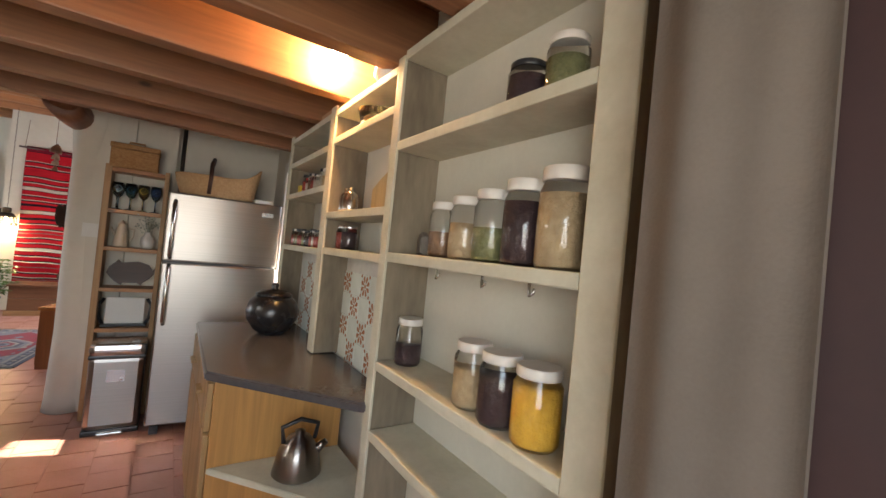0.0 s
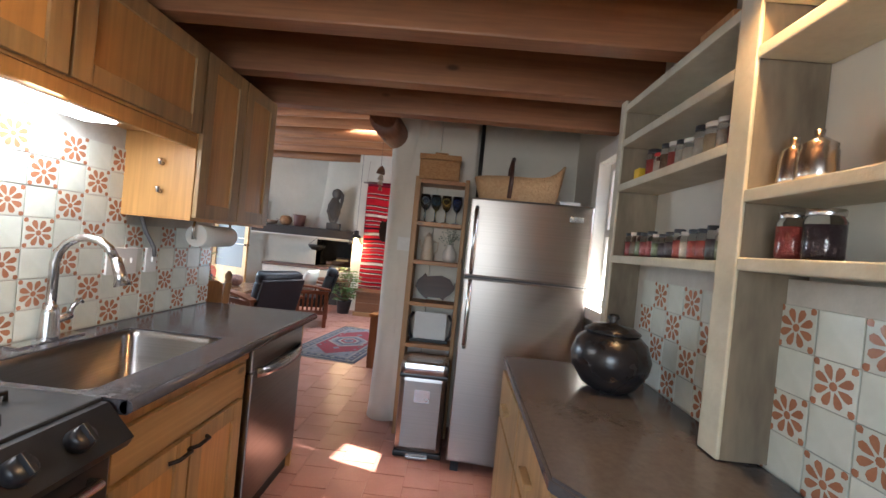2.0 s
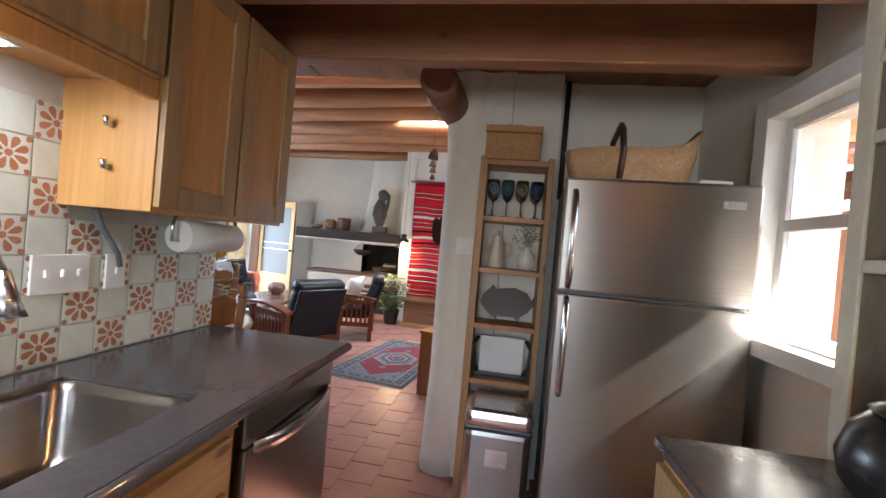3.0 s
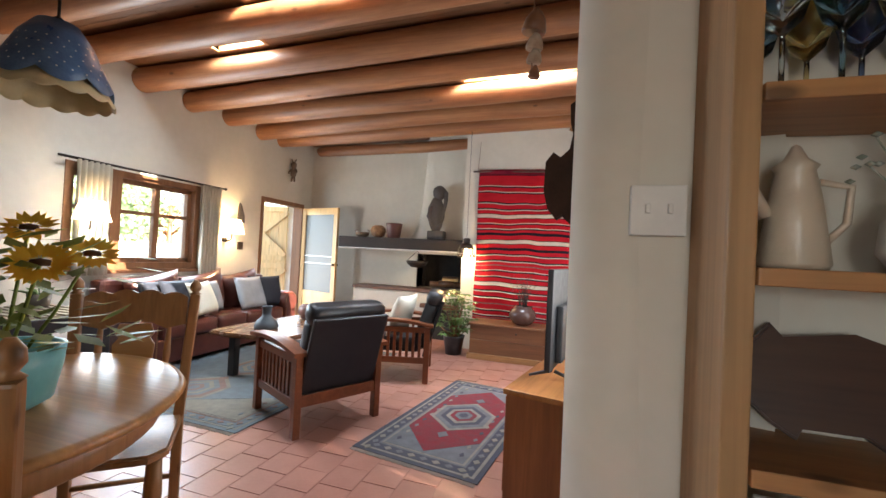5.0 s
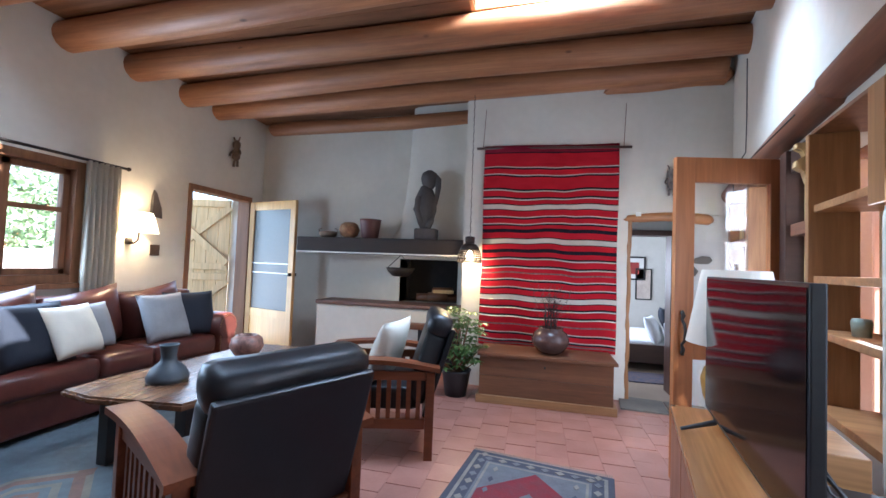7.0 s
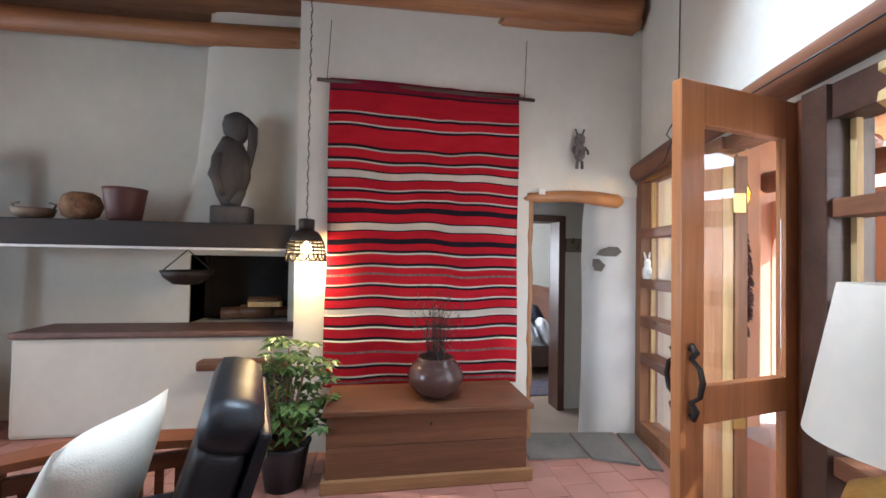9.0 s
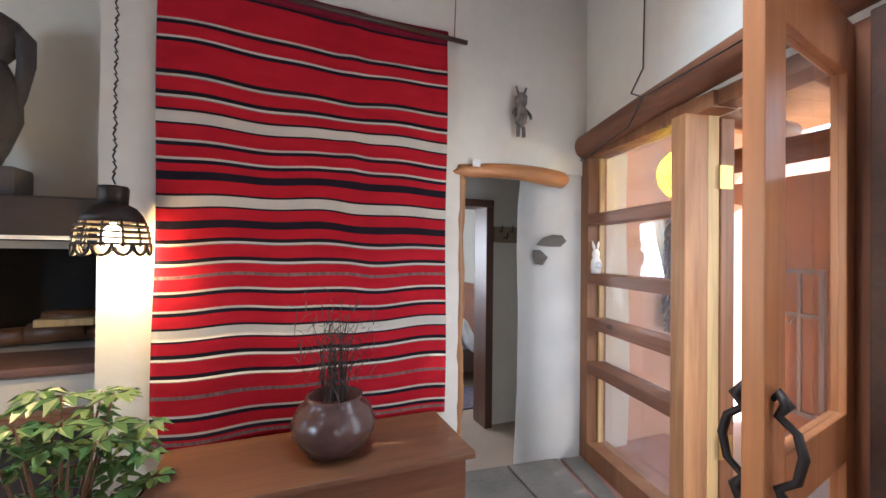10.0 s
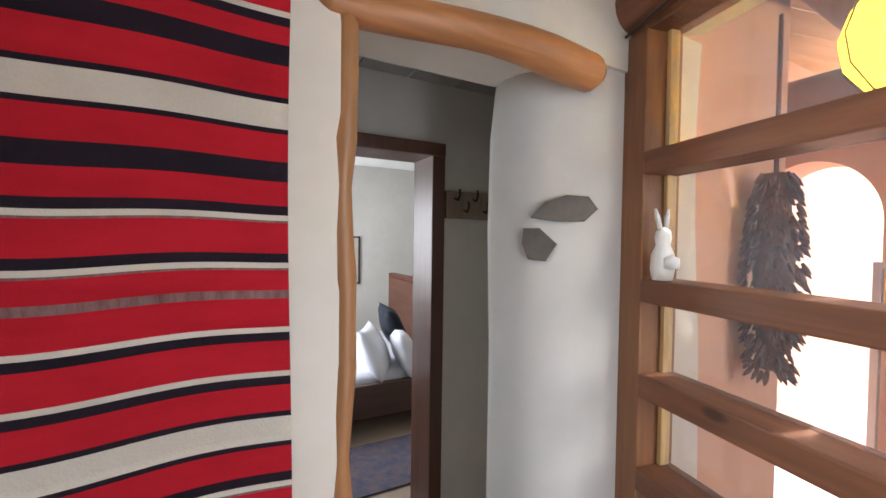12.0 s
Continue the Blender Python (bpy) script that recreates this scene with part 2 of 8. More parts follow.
def lathe(bm, prof, seg=28, at=(0, 0, 0), mi=0, squash=1.0):
    """Turned about z from (radius, height) pairs."""
    x, y, z = at
    rings = [[bm.verts.new((x + r * math.cos(a), y + r * squash * math.sin(a), z + h)) for a in (2 * math.pi * k / seg for k in range(seg))] for r, h in ((max(r, 0.0005), h) for r, h in prof)]
    for a, b in zip(rings, rings[1:]):
        for k in range(seg):
            f = bm.faces.new((a[k], a[(k + 1) % seg], b[(k + 1) % seg], b[k]))
            f.smooth, f.material_index = True, mi
    bm.faces.new(rings[0][::-1]).material_index = mi
    bm.faces.new(rings[-1]).material_index = mi
    return [v for r in rings for v in r]


def slab(bm, outline, z0, z1, bev=0.0, m=None, mi=0):
    """A plate of any outline in x and y, from z0 to z1."""
    lo = [bm.verts.new((x, y, z0)) for x, y in outline]
    hi = [bm.verts.new((x, y, z1)) for x, y in outline]
    fs = [bm.faces.new(hi), bm.faces.new(lo[::-1])]
    n = len(lo)
    fs += [bm.faces.new((lo[i], lo[(i + 1) % n], hi[(i + 1) % n], hi[i])) for i in range(n)]
    bmesh.ops.recalc_face_normals(bm, faces=fs)
    for f in fs:
        f.material_index = mi
    vs = lo + hi
    if bev:
        r = bmesh.ops.bevel(bm, geom=list({e for f in fs[:2] for e in f.edges}), offset=bev, segments=2, affect="EDGES")
        vs = list({v for f in r["faces"] for v in f.verts} | {v for v in vs if v.is_valid})
    if m:
        bmesh.ops.transform(bm, matrix=m, verts=vs)
    return vs


def pillow(bm, w, h, d, m, n=10, mi=0):
    """A stuffed cushion in x (w) and z (h), with pinched corners."""
    grid = {}
    vs = []
    for s in (1, -1):
        for i in range(n + 1):
            for j in range(n + 1):
                u, v = 2 * i / n - 1, 2 * j / n - 1
                if s == -1 and (i in (0, n) or j in (0, n)):
                    grid[s, i, j] = grid[1, i, j]
                    continue
                puff = ((1 - u * u) * (1 - v * v)) ** 0.42
                pinch = 1 - 0.07 * (1 - u * u) * (v * v) , 1 - 0.07 * (1 - v * v) * (u * u)
                p = bm.verts.new((w / 2 * u * pinch[1], s * d / 2 * puff * (1 + 0.06 * math.sin(5 * u + 3 * v)), h / 2 * v * pinch[0]))
                grid[s, i, j] = p
                vs.append(p)
    for s in (1, -1):
        for i in range(n):
            for j in range(n):
                q = [grid[s, i, j], grid[s, i + 1, j], grid[s, i + 1, j + 1], grid[s, i, j + 1]]
                f = bm.faces.new(q if s == -1 else q[::-1])
                f.smooth, f.material_index = True, mi
    bmesh.ops.transform(bm, matrix=m, verts=vs)
    return vs


def mesh(name, bm, mats, smooth=False):
    me = bpy.data.meshes.new(name)
    if smooth:
        for f in bm.faces:
            f.smooth = True
    bm.to_mesh(me)
    bm.free()
    for x in mats if isinstance(mats, (list, tuple)) else [mats]:
        me.materials.append(x)
    return me


def part(name, bm, material, parent=None, label="", m=None, smooth=False):
    """Links a bmesh as one mesh object, under a thing or a part of it."""
    ob = new(name, mesh(name, bm, material, smooth))
    if m:
        ob.matrix_basis = m
    if parent:
        ob.parent = parent
    if label:
        ob["label"] = label
    return ob


def piece(name, me, parent, m):
    ob = new(name, me)
    ob.parent, ob.matrix_basis = parent, m
    return ob


def thing(name, m, label, category, group="", kind=""):
    ob = new(name)
    ob.empty_display_size = 0.1
    ob.matrix_basis = m
    return tagged(ob, label, category, group, kind)


def single(name, bm, material, label, category, m=None, group="", kind="", smooth=False):
    return tagged(part(name, bm, material, None, "", m, smooth), label, category, group, kind)


def structure(name, bm, material, label, category, m=None, smooth=False):
    return single(name, bm, material, label, category, m, "", "structure", smooth)


def B(*boxes, bev=0.0):
    bm = bmesh.new()
    for b in boxes:
        box(bm, *b, bev=bev)
    return bm


def wall(name, along, a0, a1, b0, b1, z0, z1, holes, material, label, m=None, round_edge=0.012):
    """A thick wall along x or y from a0 to a1, between b0 and b1, with openings (a, a, z, z) cut through it."""
    bm = bmesh.new()
    cuts = sorted({a0, a1, *(h[0] for h in holes), *(h[1] for h in holes)})
    for p, q in zip(cuts, cuts[1:]):
        here = sorted((h[2], h[3]) for h in holes if h[0] <= p and h[1] >= q)
        z = z0
        for lo, hi in [*here, (z1, z1)]:
            if lo > z + 1e-4:
                if along == "x":
                    box(bm, p, q, b0, b1, z, lo)
                else:
                    box(bm, b0, b1, p, q, z, lo)
            z = max(z, hi)
    bmesh.ops.remove_doubles(bm, verts=bm.verts, dist=1e-4)
    return structure(name, bm, material, label, "wall", m)


EAST = Matrix.Translation((1.83, 9.18, 0)) @ Matrix.Rotation(radians(-12.2), 4, "Z")


def log(bm, a, b, r0, r1, seg=16, wob=0.012, steps=9):
    """A peeled log: a slightly crooked, tapering pole with rounded ends."""
    a, b = Vector(a), Vector(b)
    pts, rad = [], []
    k = random.random() * 9
    for i in range(steps + 1):
        t = i / steps
        p = a.lerp(b, t)
        p += Vector((0, math.sin(k + 4 * t), math.cos(2 * k + 5 * t))) * wob
        pts.append(p)
        rad.append((r0 + (r1 - r0) * t) * (1 + 0.035 * math.sin(k * 3 + 11 * t)))
    pts = [a.lerp(b, -0.012), *pts, a.lerp(b, 1.012)]
    rad = [r0 * 0.86, *rad, r1 * 0.86]
    return tube(bm, pts, rad, seg)


def sloped(bm):
    """The living room's ceiling climbs a little towards the portal."""
    for v in bm.verts:
        v.co.z += 0.027 * (v.co.x + 3.76)
    return bm


# ---- the shell of the house ----
wall("wall_west", "y", 1.0, 10.0, -4.0, -3.7, 0, 3.5, [(6.2, 7.64, 0.95, 1.97), (8.7, 9.72, 0, 2.02)], PLASTER, "thick cream plastered adobe wall with a window and doorway")
wall("wall_fireplace", "x", -4.0, -0.66, 9.95, 10.25, 0, 3.5, [(-1.62, -0.86, 0.72, 1.27)], PLASTER, "cream plaster wall behind the corner fireplace")
wall("wall_north", "x", -0.66, 1.95, 9.15, 9.45, -0.2, 3.5, [(0.94, 1.95, -0.2, 1.765)], PLASTER, "cream plaster wall with a doorway to the hall")
structure("wall_pier_return", B((-0.66, -0.36, 9.45, 10.25, 0, 3.5)), PLASTER, "plaster return of the pier beside the fireplace", "wall")
wall("wall_kitchen_west", "y", 0.2, 3.88, -0.33, -0.165, 0, 3.5, [], PLASTER, "plaster partition between kitchen and dining area")
wall("wall_kitchen_east", "y", -0.6, 4.9, 2.20, 2.45, 0, 3.5, [(3.43, 4.02, 1.1, 2.0)], PLASTER, "cream plaster kitchen wall with a small window")
wall("wall_kitchen_north", "x", 0.95, 2.4, 4.72, 4.9, 0, 3.5, [], PLASTER, "pale plaster wall behind the refrigerator")
wall("wall_south", "x", -4.0, 2.4, -0.6, -0.4, 0, 3.5, [(0.15, 1.35, 0.95, 1.95)], PLASTER, "cream plaster end wall")
wall("wall_dining_south", "x", -4.0, -0.33, 1.0, 1.2, 0, 3.5, [], PLASTER, "cream plaster wall of the dining area")
wall("wall_over_opening", "x", -0.33, 0.95, 4.30, 4.45, 2.38, 3.5, [], PLASTER, "plaster above the opening between kitchen and dining room")
wall("wall_east", "y", -4.65, 0.0, 0.0, 0.28, 0, 3.5, [(-2.62, 0.0, 0, 1.93), (-4.2, -3.02, 0.62, 1.45), (-4.2, -2.62, 1.5, 1.93)], PLASTER, "plaster wall with glazed openings to the portal", EAST)
structure("wall_south_return", B((0.862, 1.40, 4.60, 4.76, 0, 3.5)), PLASTER, "plaster wall end behind the pillar", "wall")
structure("floor", B((-4.3, 2.6, -0.8, 9.2, -0.12, -0.0032), (-4.3, -0.36, 9.2, 10.3, -0.12, -0.0032), (-0.36, 0.94, 9.2, 9.45, -0.12, -0.0032)), MORTAR, "terracotta brick floor with reddish mortar", "floor")

# ceilings
bm = bmesh.new()
sky_holes = [(-1.7, -0.05, 5.8, 6.15), (-0.42, 0.78, 7.53, 7.95), (-2.55, -2.02, 6.42, 6.72)]
xs = sorted({-4.0, 2.6, *(h[0] for h in sky_holes), *(h[1] for h in sky_holes)})
for p, q in zip(xs, xs[1:]):
    here = sorted((h[2], h[3]) for h in sky_holes if h[0] <= p and h[1] >= q)
    y = 4.4
    for lo, hi in [*here, (10.3, 10.3)]:
        yy = y
        while yy < lo - 1e-4:
            e = min(yy + 0.14, lo)
            box(bm, p, q, yy + 0.002, e - 0.002, 3.09 + 0.004 * random.random(), 3.14)
            yy = e
        y = max(y, hi)
yy = 1.0
while yy < 4.4:
    box(bm, -4.0, -0.165, yy + 0.002, yy + 0.138, 3.09, 3.14)
    yy += 0.14
structure("ceiling_living", sloped(bm), DECK, "brown stained plank ceiling over the log beams", "ceiling")
bm = bmesh.new()
x = -0.33
while x < 2.4:
    w = random.uniform(0.16, 0.24)
    box(bm, x + 0.004, min(x + w, 2.4), -0.6, 4.72, 2.40 + 0.004 * random.random(), 2.44)
    x += w
structure("ceiling_kitchen", bm, wood("kitchen_deck", (0.28, 0.13, 0.055), (0.18, 0.075, 0.03), "y", 0.55), "dark plank ceiling over the kitchen beams", "ceiling")
bm = bmesh.new()
xs = sorted({-4.3, 2.6, -0.33, *(h[0] for h in sky_holes), *(h[1] for h in sky_holes)})
for p, q in zip(xs, xs[1:]):
    here = sorted((h[2], h[3]) for h in sky_holes if h[0] <= p and h[1] >= q)
    y = 0.9
    for lo, hi in [*here, (10.3, 10.3)]:
        box(bm, p, q, y, lo, 3.30, 3.40)
        y = hi
for x0, x1, y0, y1 in sky_holes:
    box(bm, x0 - 0.03, x0, y0, y1, 3.08, 3.42)
    box(bm, x1, x1 + 0.03, y0, y1, 3.08, 3.42)
    box(bm, x0 - 0.03, x1 + 0.03, y0 - 0.03, y0, 3.08, 3.42)
    box(bm, x0 - 0.03, x1 + 0.03, y1, y1 + 0.03, 3.08, 3.42)
box(bm, -0.33, 2.4, -0.7, 4.4, 3.30, 3.40)
structure("roof", sloped(bm), PINEX, "flat roof with boarded skylight wells", "roof")

# log beams of the living room
for i, y in enumerate((1.6, 2.18, 2.77, 3.36, 3.95, 4.53, 5.11, 5.68, 6.27, 6.85, 7.43, 8.02, 8.61)):
    e = 1.83 + (y - 9.18) * 0.2165
    bm = bmesh.new()
    log(bm, (-3.76, y, 2.975), (-0.36 if y < 4.4 else e + 0.05, y, 2.985), 0.125, 0.115)
    single("ceiling_beam", sloped(bm), VIGA, "peeled round log ceiling beam, honey brown", "beam", group="log ceiling beams", kind="structure")
for a, b, y, r in ((-3.76, 1.68, 9.08, 0.11), (-3.4, -0.6, 9.72, 0.085), (0.72, 1.75, 9.17, 0.09)):
    bm = bmesh.new()
    log(bm, (a, y, 2.92 if r < 0.1 else 2.97), (b, y, 2.92 if r < 0.1 else 2.97), r, r)
    single("ceiling_beam", sloped(bm), VIGA, "peeled round log ceiling beam set into the wall", "beam", group="log ceiling beams", kind="structure")
# sawn beams of the kitchen
for y in (0.1, 0.58, 1.05, 1.53, 2.0, 2.49, 2.97, 3.45, 3.92):
    bm = bmesh.new()
    box(bm, -0.34, 2.22, y - 0.045, y + 0.045, 2.14, 2.398, 0.008)
    single("ceiling_beam", bm, KBEAM, "sawn dark pine ceiling beam over the kitchen", "beam", group="sawn kitchen beams", kind="structure")
bm = bmesh.new()
log(bm, (0.73, 4.24, 2.21), (0.80, 4.98, 2.21), 0.10, 0.10, steps=4)
single("pillar_log", bm, LOGY, "short dark round log resting on the pillar", "beam", kind="structure")
# pillar
bm = bmesh.new()
prof = [(0.135, 0), (0.128, 0.1), (0.118, 0.6), (0.112, 1.4), (0.114, 1.9), (0.13, 2.1), (0.14, 2.3), (0.14, 3.1)]
lathe(bm, prof, 32)
for v in bm.verts:
    v.co.x += 0.006 * math.sin(3 * v.co.z)
structure("pillar", bm, PLASTER, "round cream plastered adobe pillar", "pillar", Matrix.Translation((0.862, 4.71, 0)))
# ---- openings, doors and glazing ----
def pane(name, parent, x0, x1, y0, y1, z0, z1, m=None, material=None):
    ob = part(name, B((x0, x1, y0, y1, z0, z1)), material or GLASS, parent)
    ob.visible_shadow = False
    if m:
        ob.matrix_basis = m
    return ob


def frame_part(name, parent, material, *boxes, bev=0.004):
    return part(name, B(*boxes, bev=bev), material, parent)


# skylights
for x0, x1, y0, y1 in sky_holes:
    e = tagged(thing("skylight", pose(0, 0, 0), "clear skylight pane in a boarded ceiling well", "skylight", "skylights", "structure"))
    pane("pane", e, x0, x1, y0, y1, 3.60, 3.61)
    n = max(1, round((x1 - x0) / 0.45))
    for i in range(1, n):
        x = x0 + (x1 - x0) * i / n
        frame_part("glazing_bar", e, WHITE, (x - 0.012, x + 0.012, y0, y1, 3.57, 3.595), bev=0)

# west window
w = thing("window_1", pose(0, 0, 0), "brown wooden casement window looking on a green garden", "window", kind="structure")
frame_part("window_frame", w, POSTW, (-3.84, -3.69, 6.20, 6.27, 0.95, 1.97), (-3.84, -3.69, 7.57, 7.64, 0.95, 1.97), (-3.84, -3.69, 6.27, 7.57, 1.90, 1.97), (-3.84, -3.69, 6.27, 7.57, 0.95, 1.02), (-3.86, -3.68, 6.60, 6.70, 1.02, 1.90))
frame_part("window_sill", w, POSTW, (-3.84, -3.64, 6.14, 7.70, 0.91, 0.95))
for y0, y1 in ((6.27, 6.60), (6.70, 7.57)):
    frame_part("sash", w, POSTW, (-3.82, -3.76, y0, y0 + 0.045, 1.02, 1.90), (-3.82, -3.76, y1 - 0.045, y1, 1.02, 1.90), (-3.82, -3.76, y0, y1, 1.02, 1.07), (-3.82, -3.76, y0, y1, 1.85, 1.90), (-3.81, -3.77, y0, y1, 1.535, 1.575))
    if y1 - y0 > 0.5:
        frame_part("mullion", w, POSTW, (-3.82, -3.76, 7.11, 7.17, 1.02, 1.90))
    pane("pane", w, -3.795, -3.789, y0 + 0.04, y1 - 0.04, 1.06, 1.86)

# curtains and rod
bm = bmesh.new()
tube(bm, [(-3.62, 6.1, 1.99), (-3.62, 7.95, 1.99)], 0.012, 10)
lathe(bm, [(0.0, 0), (0.02, 0.01), (0.02, 0.03), (0, 0.04)], 10, (-3.62, 7.95, 1.97))
rod = single("curtain_rod", bm, IRON, "dark iron curtain rod above the window", "curtain rod")
LINEN = cloth_lit("linen", (0.68, 0.63, 0.52))
for y0, y1, z0 in ((6.25, 6.55, 0.9), (7.60, 7.88, 0.72)):
    bm = bmesh.new()
    cols, rows = 40, 8
    g = [[bm.verts.new((-3.62 + (0.028 + 0.01 * j / rows) * math.sin(i * 0.95 + 0.3 * math.sin(j)), y0 + (y1 - y0) * i / cols, 1.985 + (z0 - 1.985) * j / rows)) for i in range(cols + 1)] for j in range(rows + 1)]
    for j in range(rows):
        for i in range(cols):
            bm.faces.new((g[j][i], g[j][i + 1], g[j + 1][i + 1], g[j + 1][i]))
    c = single("curtain", bm, LINEN, "unlined cream linen curtain gathered beside the window", "curtain", group="window curtains", smooth=True)
    c.modifiers.new("thick", "SOLIDIFY").thickness = 0.004

# west doorway: frame, screen door opened into the room, braced gate door opened outside
d = thing("door_1", pose(0, 0, 0), "brown wooden frame of the garden doorway", "door frame", kind="structure")
frame_part("door_frame", d, POSTW, (-3.86, -3.68, 8.70, 8.75, 0, 2.02), (-3.86, -3.68, 9.67, 9.72, 0, 2.02), (-3.86, -3.68, 8.75, 9.67, 1.96, 2.02), (-3.9, -3.66, 8.75, 9.67, 0.0, 0.03))
YELW = wood("yellow_pine", (0.60, 0.38, 0.15), (0.50, 0.29, 0.10), "z", 0.4)
s = thing("screen_door", pose(-3.66, 9.69, 0, 0, 0, -16), "open pine screen door with glazed upper panel", "door")
frame_part("stile", s, YELW, (0, 0.09, -0.02, 0.02, 0.02, 1.95))
frame_part("stile", s, YELW, (0.78, 0.87, -0.02, 0.02, 0.02, 1.95))
frame_part("rail", s, YELW, (0.09, 0.78, -0.019, 0.019, 1.84, 1.95))
frame_part("rail", s, YELW, (0.09, 0.78, -0.019, 0.019, 0.46, 0.56))
frame_part("rail", s, YELW, (0.09, 0.78, -0.019, 0.019, 0.02, 0.14))
frame_part("panel", s, YELW, (0.09, 0.78, -0.010, 0.010, 0.14, 0.46))
pane("pane", s, 0.09, 0.78, -0.003, 0.003, 0.56, 1.84, material=mat("screen_mesh", (0.055, 0.062, 0.064), (0.075, 0.082, 0.084), 0.35, scale=60, fine=400, bump=0.1))
frame_part("bar", s, WHITE, (0.09, 0.78, -0.012, 0.012, 1.02, 1.035), (0.09, 0.78, -0.012, 0.012, 1.14, 1.155), bev=0)
part("knob", B((0.82, 0.85, -0.06, 0.06, 1.0, 1.04), bev=0.008), IRON, s, "dark iron latch")
# Gate wood paled in base colour to stand in for bright outdoor light.
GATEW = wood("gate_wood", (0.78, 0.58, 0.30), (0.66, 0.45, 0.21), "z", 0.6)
g = thing("garden_gate_door", pose(-3.98, 9.70, 0, 0, 0, 196), "braced plank door standing open, paled for outdoor light", "door")
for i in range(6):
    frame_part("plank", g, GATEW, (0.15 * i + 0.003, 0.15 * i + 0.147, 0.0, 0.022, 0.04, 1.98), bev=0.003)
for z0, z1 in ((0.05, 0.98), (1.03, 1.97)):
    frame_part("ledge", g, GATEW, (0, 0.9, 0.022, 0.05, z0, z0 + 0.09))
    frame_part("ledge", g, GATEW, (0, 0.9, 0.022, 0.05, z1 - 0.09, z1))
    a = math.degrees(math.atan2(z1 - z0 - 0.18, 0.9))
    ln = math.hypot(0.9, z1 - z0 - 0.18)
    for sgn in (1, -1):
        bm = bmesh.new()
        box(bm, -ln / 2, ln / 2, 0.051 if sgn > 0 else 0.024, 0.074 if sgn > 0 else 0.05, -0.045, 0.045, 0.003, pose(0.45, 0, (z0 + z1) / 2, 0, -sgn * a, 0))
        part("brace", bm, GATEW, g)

# east glazing, in the wall's own frame
e = thing("window_2", EAST, "rough pine lattice window with broad glass panes", "window", kind="structure")
frame_part("post", e, POSTW, (-0.03, 0.10, -0.11, 0.0, 0.0, 1.86))
frame_part("post", e, wood("lattice_post", (0.42, 0.21, 0.085), (0.25, 0.11, 0.045), "z", 0.5, ring=14), (-0.07, 0.04, -0.935, -0.855, 0.0, 1.86))
frame_part("sill", e, POSTW, (-0.03, 0.11, -0.854, -0.11, 0.0, 0.12))
frame_part("head", e, POSTW, (-0.02, 0.10, -1.02, 0.0, 1.86, 1.93))
for z in (0.55, 0.82, 1.09, 1.45):
    bm = bmesh.new()
    box(bm, -0.035, 0.09, -0.854, -0.11, z, z + 0.065, 0.006)
    part("rail", bm, LOGY, e)
for z0, z1 in ((0.12, 0.55), (0.615, 0.82), (0.885, 1.09), (1.155, 1.45), (1.515, 1.86)):
    pane("pane", e, 0.055, 0.061, -0.854, -0.11, z0, z1, material=GLARED)
    frame_part("stop", e, PALEW, (0.04, 0.075, -0.125, -0.111, z0, z1), (0.042, 0.075, -0.868, -0.855, z0, z1), bev=0.002)

e = thing("door_2", EAST, "pine frame of the doorway to the portal", "door frame", kind="structure")
frame_part("jamb", e, PALEW, (0.042, 0.095, -0.934, -0.872, 0.0, 1.86), bev=0.002)
frame_part("jamb", e, wood("red_pine", (0.25, 0.085, 0.035), (0.13, 0.045, 0.02), "z", 0.45, ring=14), (-0.02, 0.12, -1.552, -1.47, 0.0, 1.928))
frame_part("head", e, POSTW, (0.0, 0.12, -1.47, -1.021, 1.865, 1.928))
frame_part("threshold", e, STONE, (-0.1, 0.2, -1.47, -0.94, 0.0, 0.02))
leaf = thing("portal_screen_leaf", EAST @ pose(0.10, -0.885, 0, 0, 0, 0), "weathered plank door leaf folded back outside", "door")
frame_part("edge_board", leaf, POSTW, (0, 0.065, -0.055, 0.0, 0.04, 1.85))
for z in (0.42, 1.55):
    frame_part("hinge", leaf, mat("brass", (0.5, 0.37, 0.14), (0.4, 0.28, 0.1), 0.4, 0.9), (-0.012, 0.05, -0.062, -0.056, z, z + 0.10), bev=0)

# glass door, open into the room
gd = thing("glass_door", Matrix.Translation((1.52, 7.745, 0)) @ Matrix.Rotation(radians(190.5), 4, "Z"), "open orange-stained pine door with two glass panes", "door")
W = 0.645
frame_part("stile", gd, DOORW, (0.0, 0.10, -0.02, 0.02, 0.02, 1.92))
frame_part("stile", gd, DOORW, (W - 0.11, W, -0.02, 0.02, 0.02, 1.92))
frame_part("rail", gd, DOORW, (0.10, W - 0.11, -0.02, 0.02, 1.77, 1.92))
frame_part("rail", gd, DOORW, (0.10, W - 0.11, -0.02, 0.02, 0.72, 0.85))
frame_part("rail", gd, DOORW, (0.10, W - 0.11, -0.02, 0.02, 0.02, 0.25))
pane("pane", gd, 0.10, W - 0.11, -0.003, 0.003, 0.85, 1.77)
pane("pane", gd, 0.10, W - 0.11, -0.003, 0.003, 0.25, 0.72)
bm = bmesh.new()
hx = W - 0.04
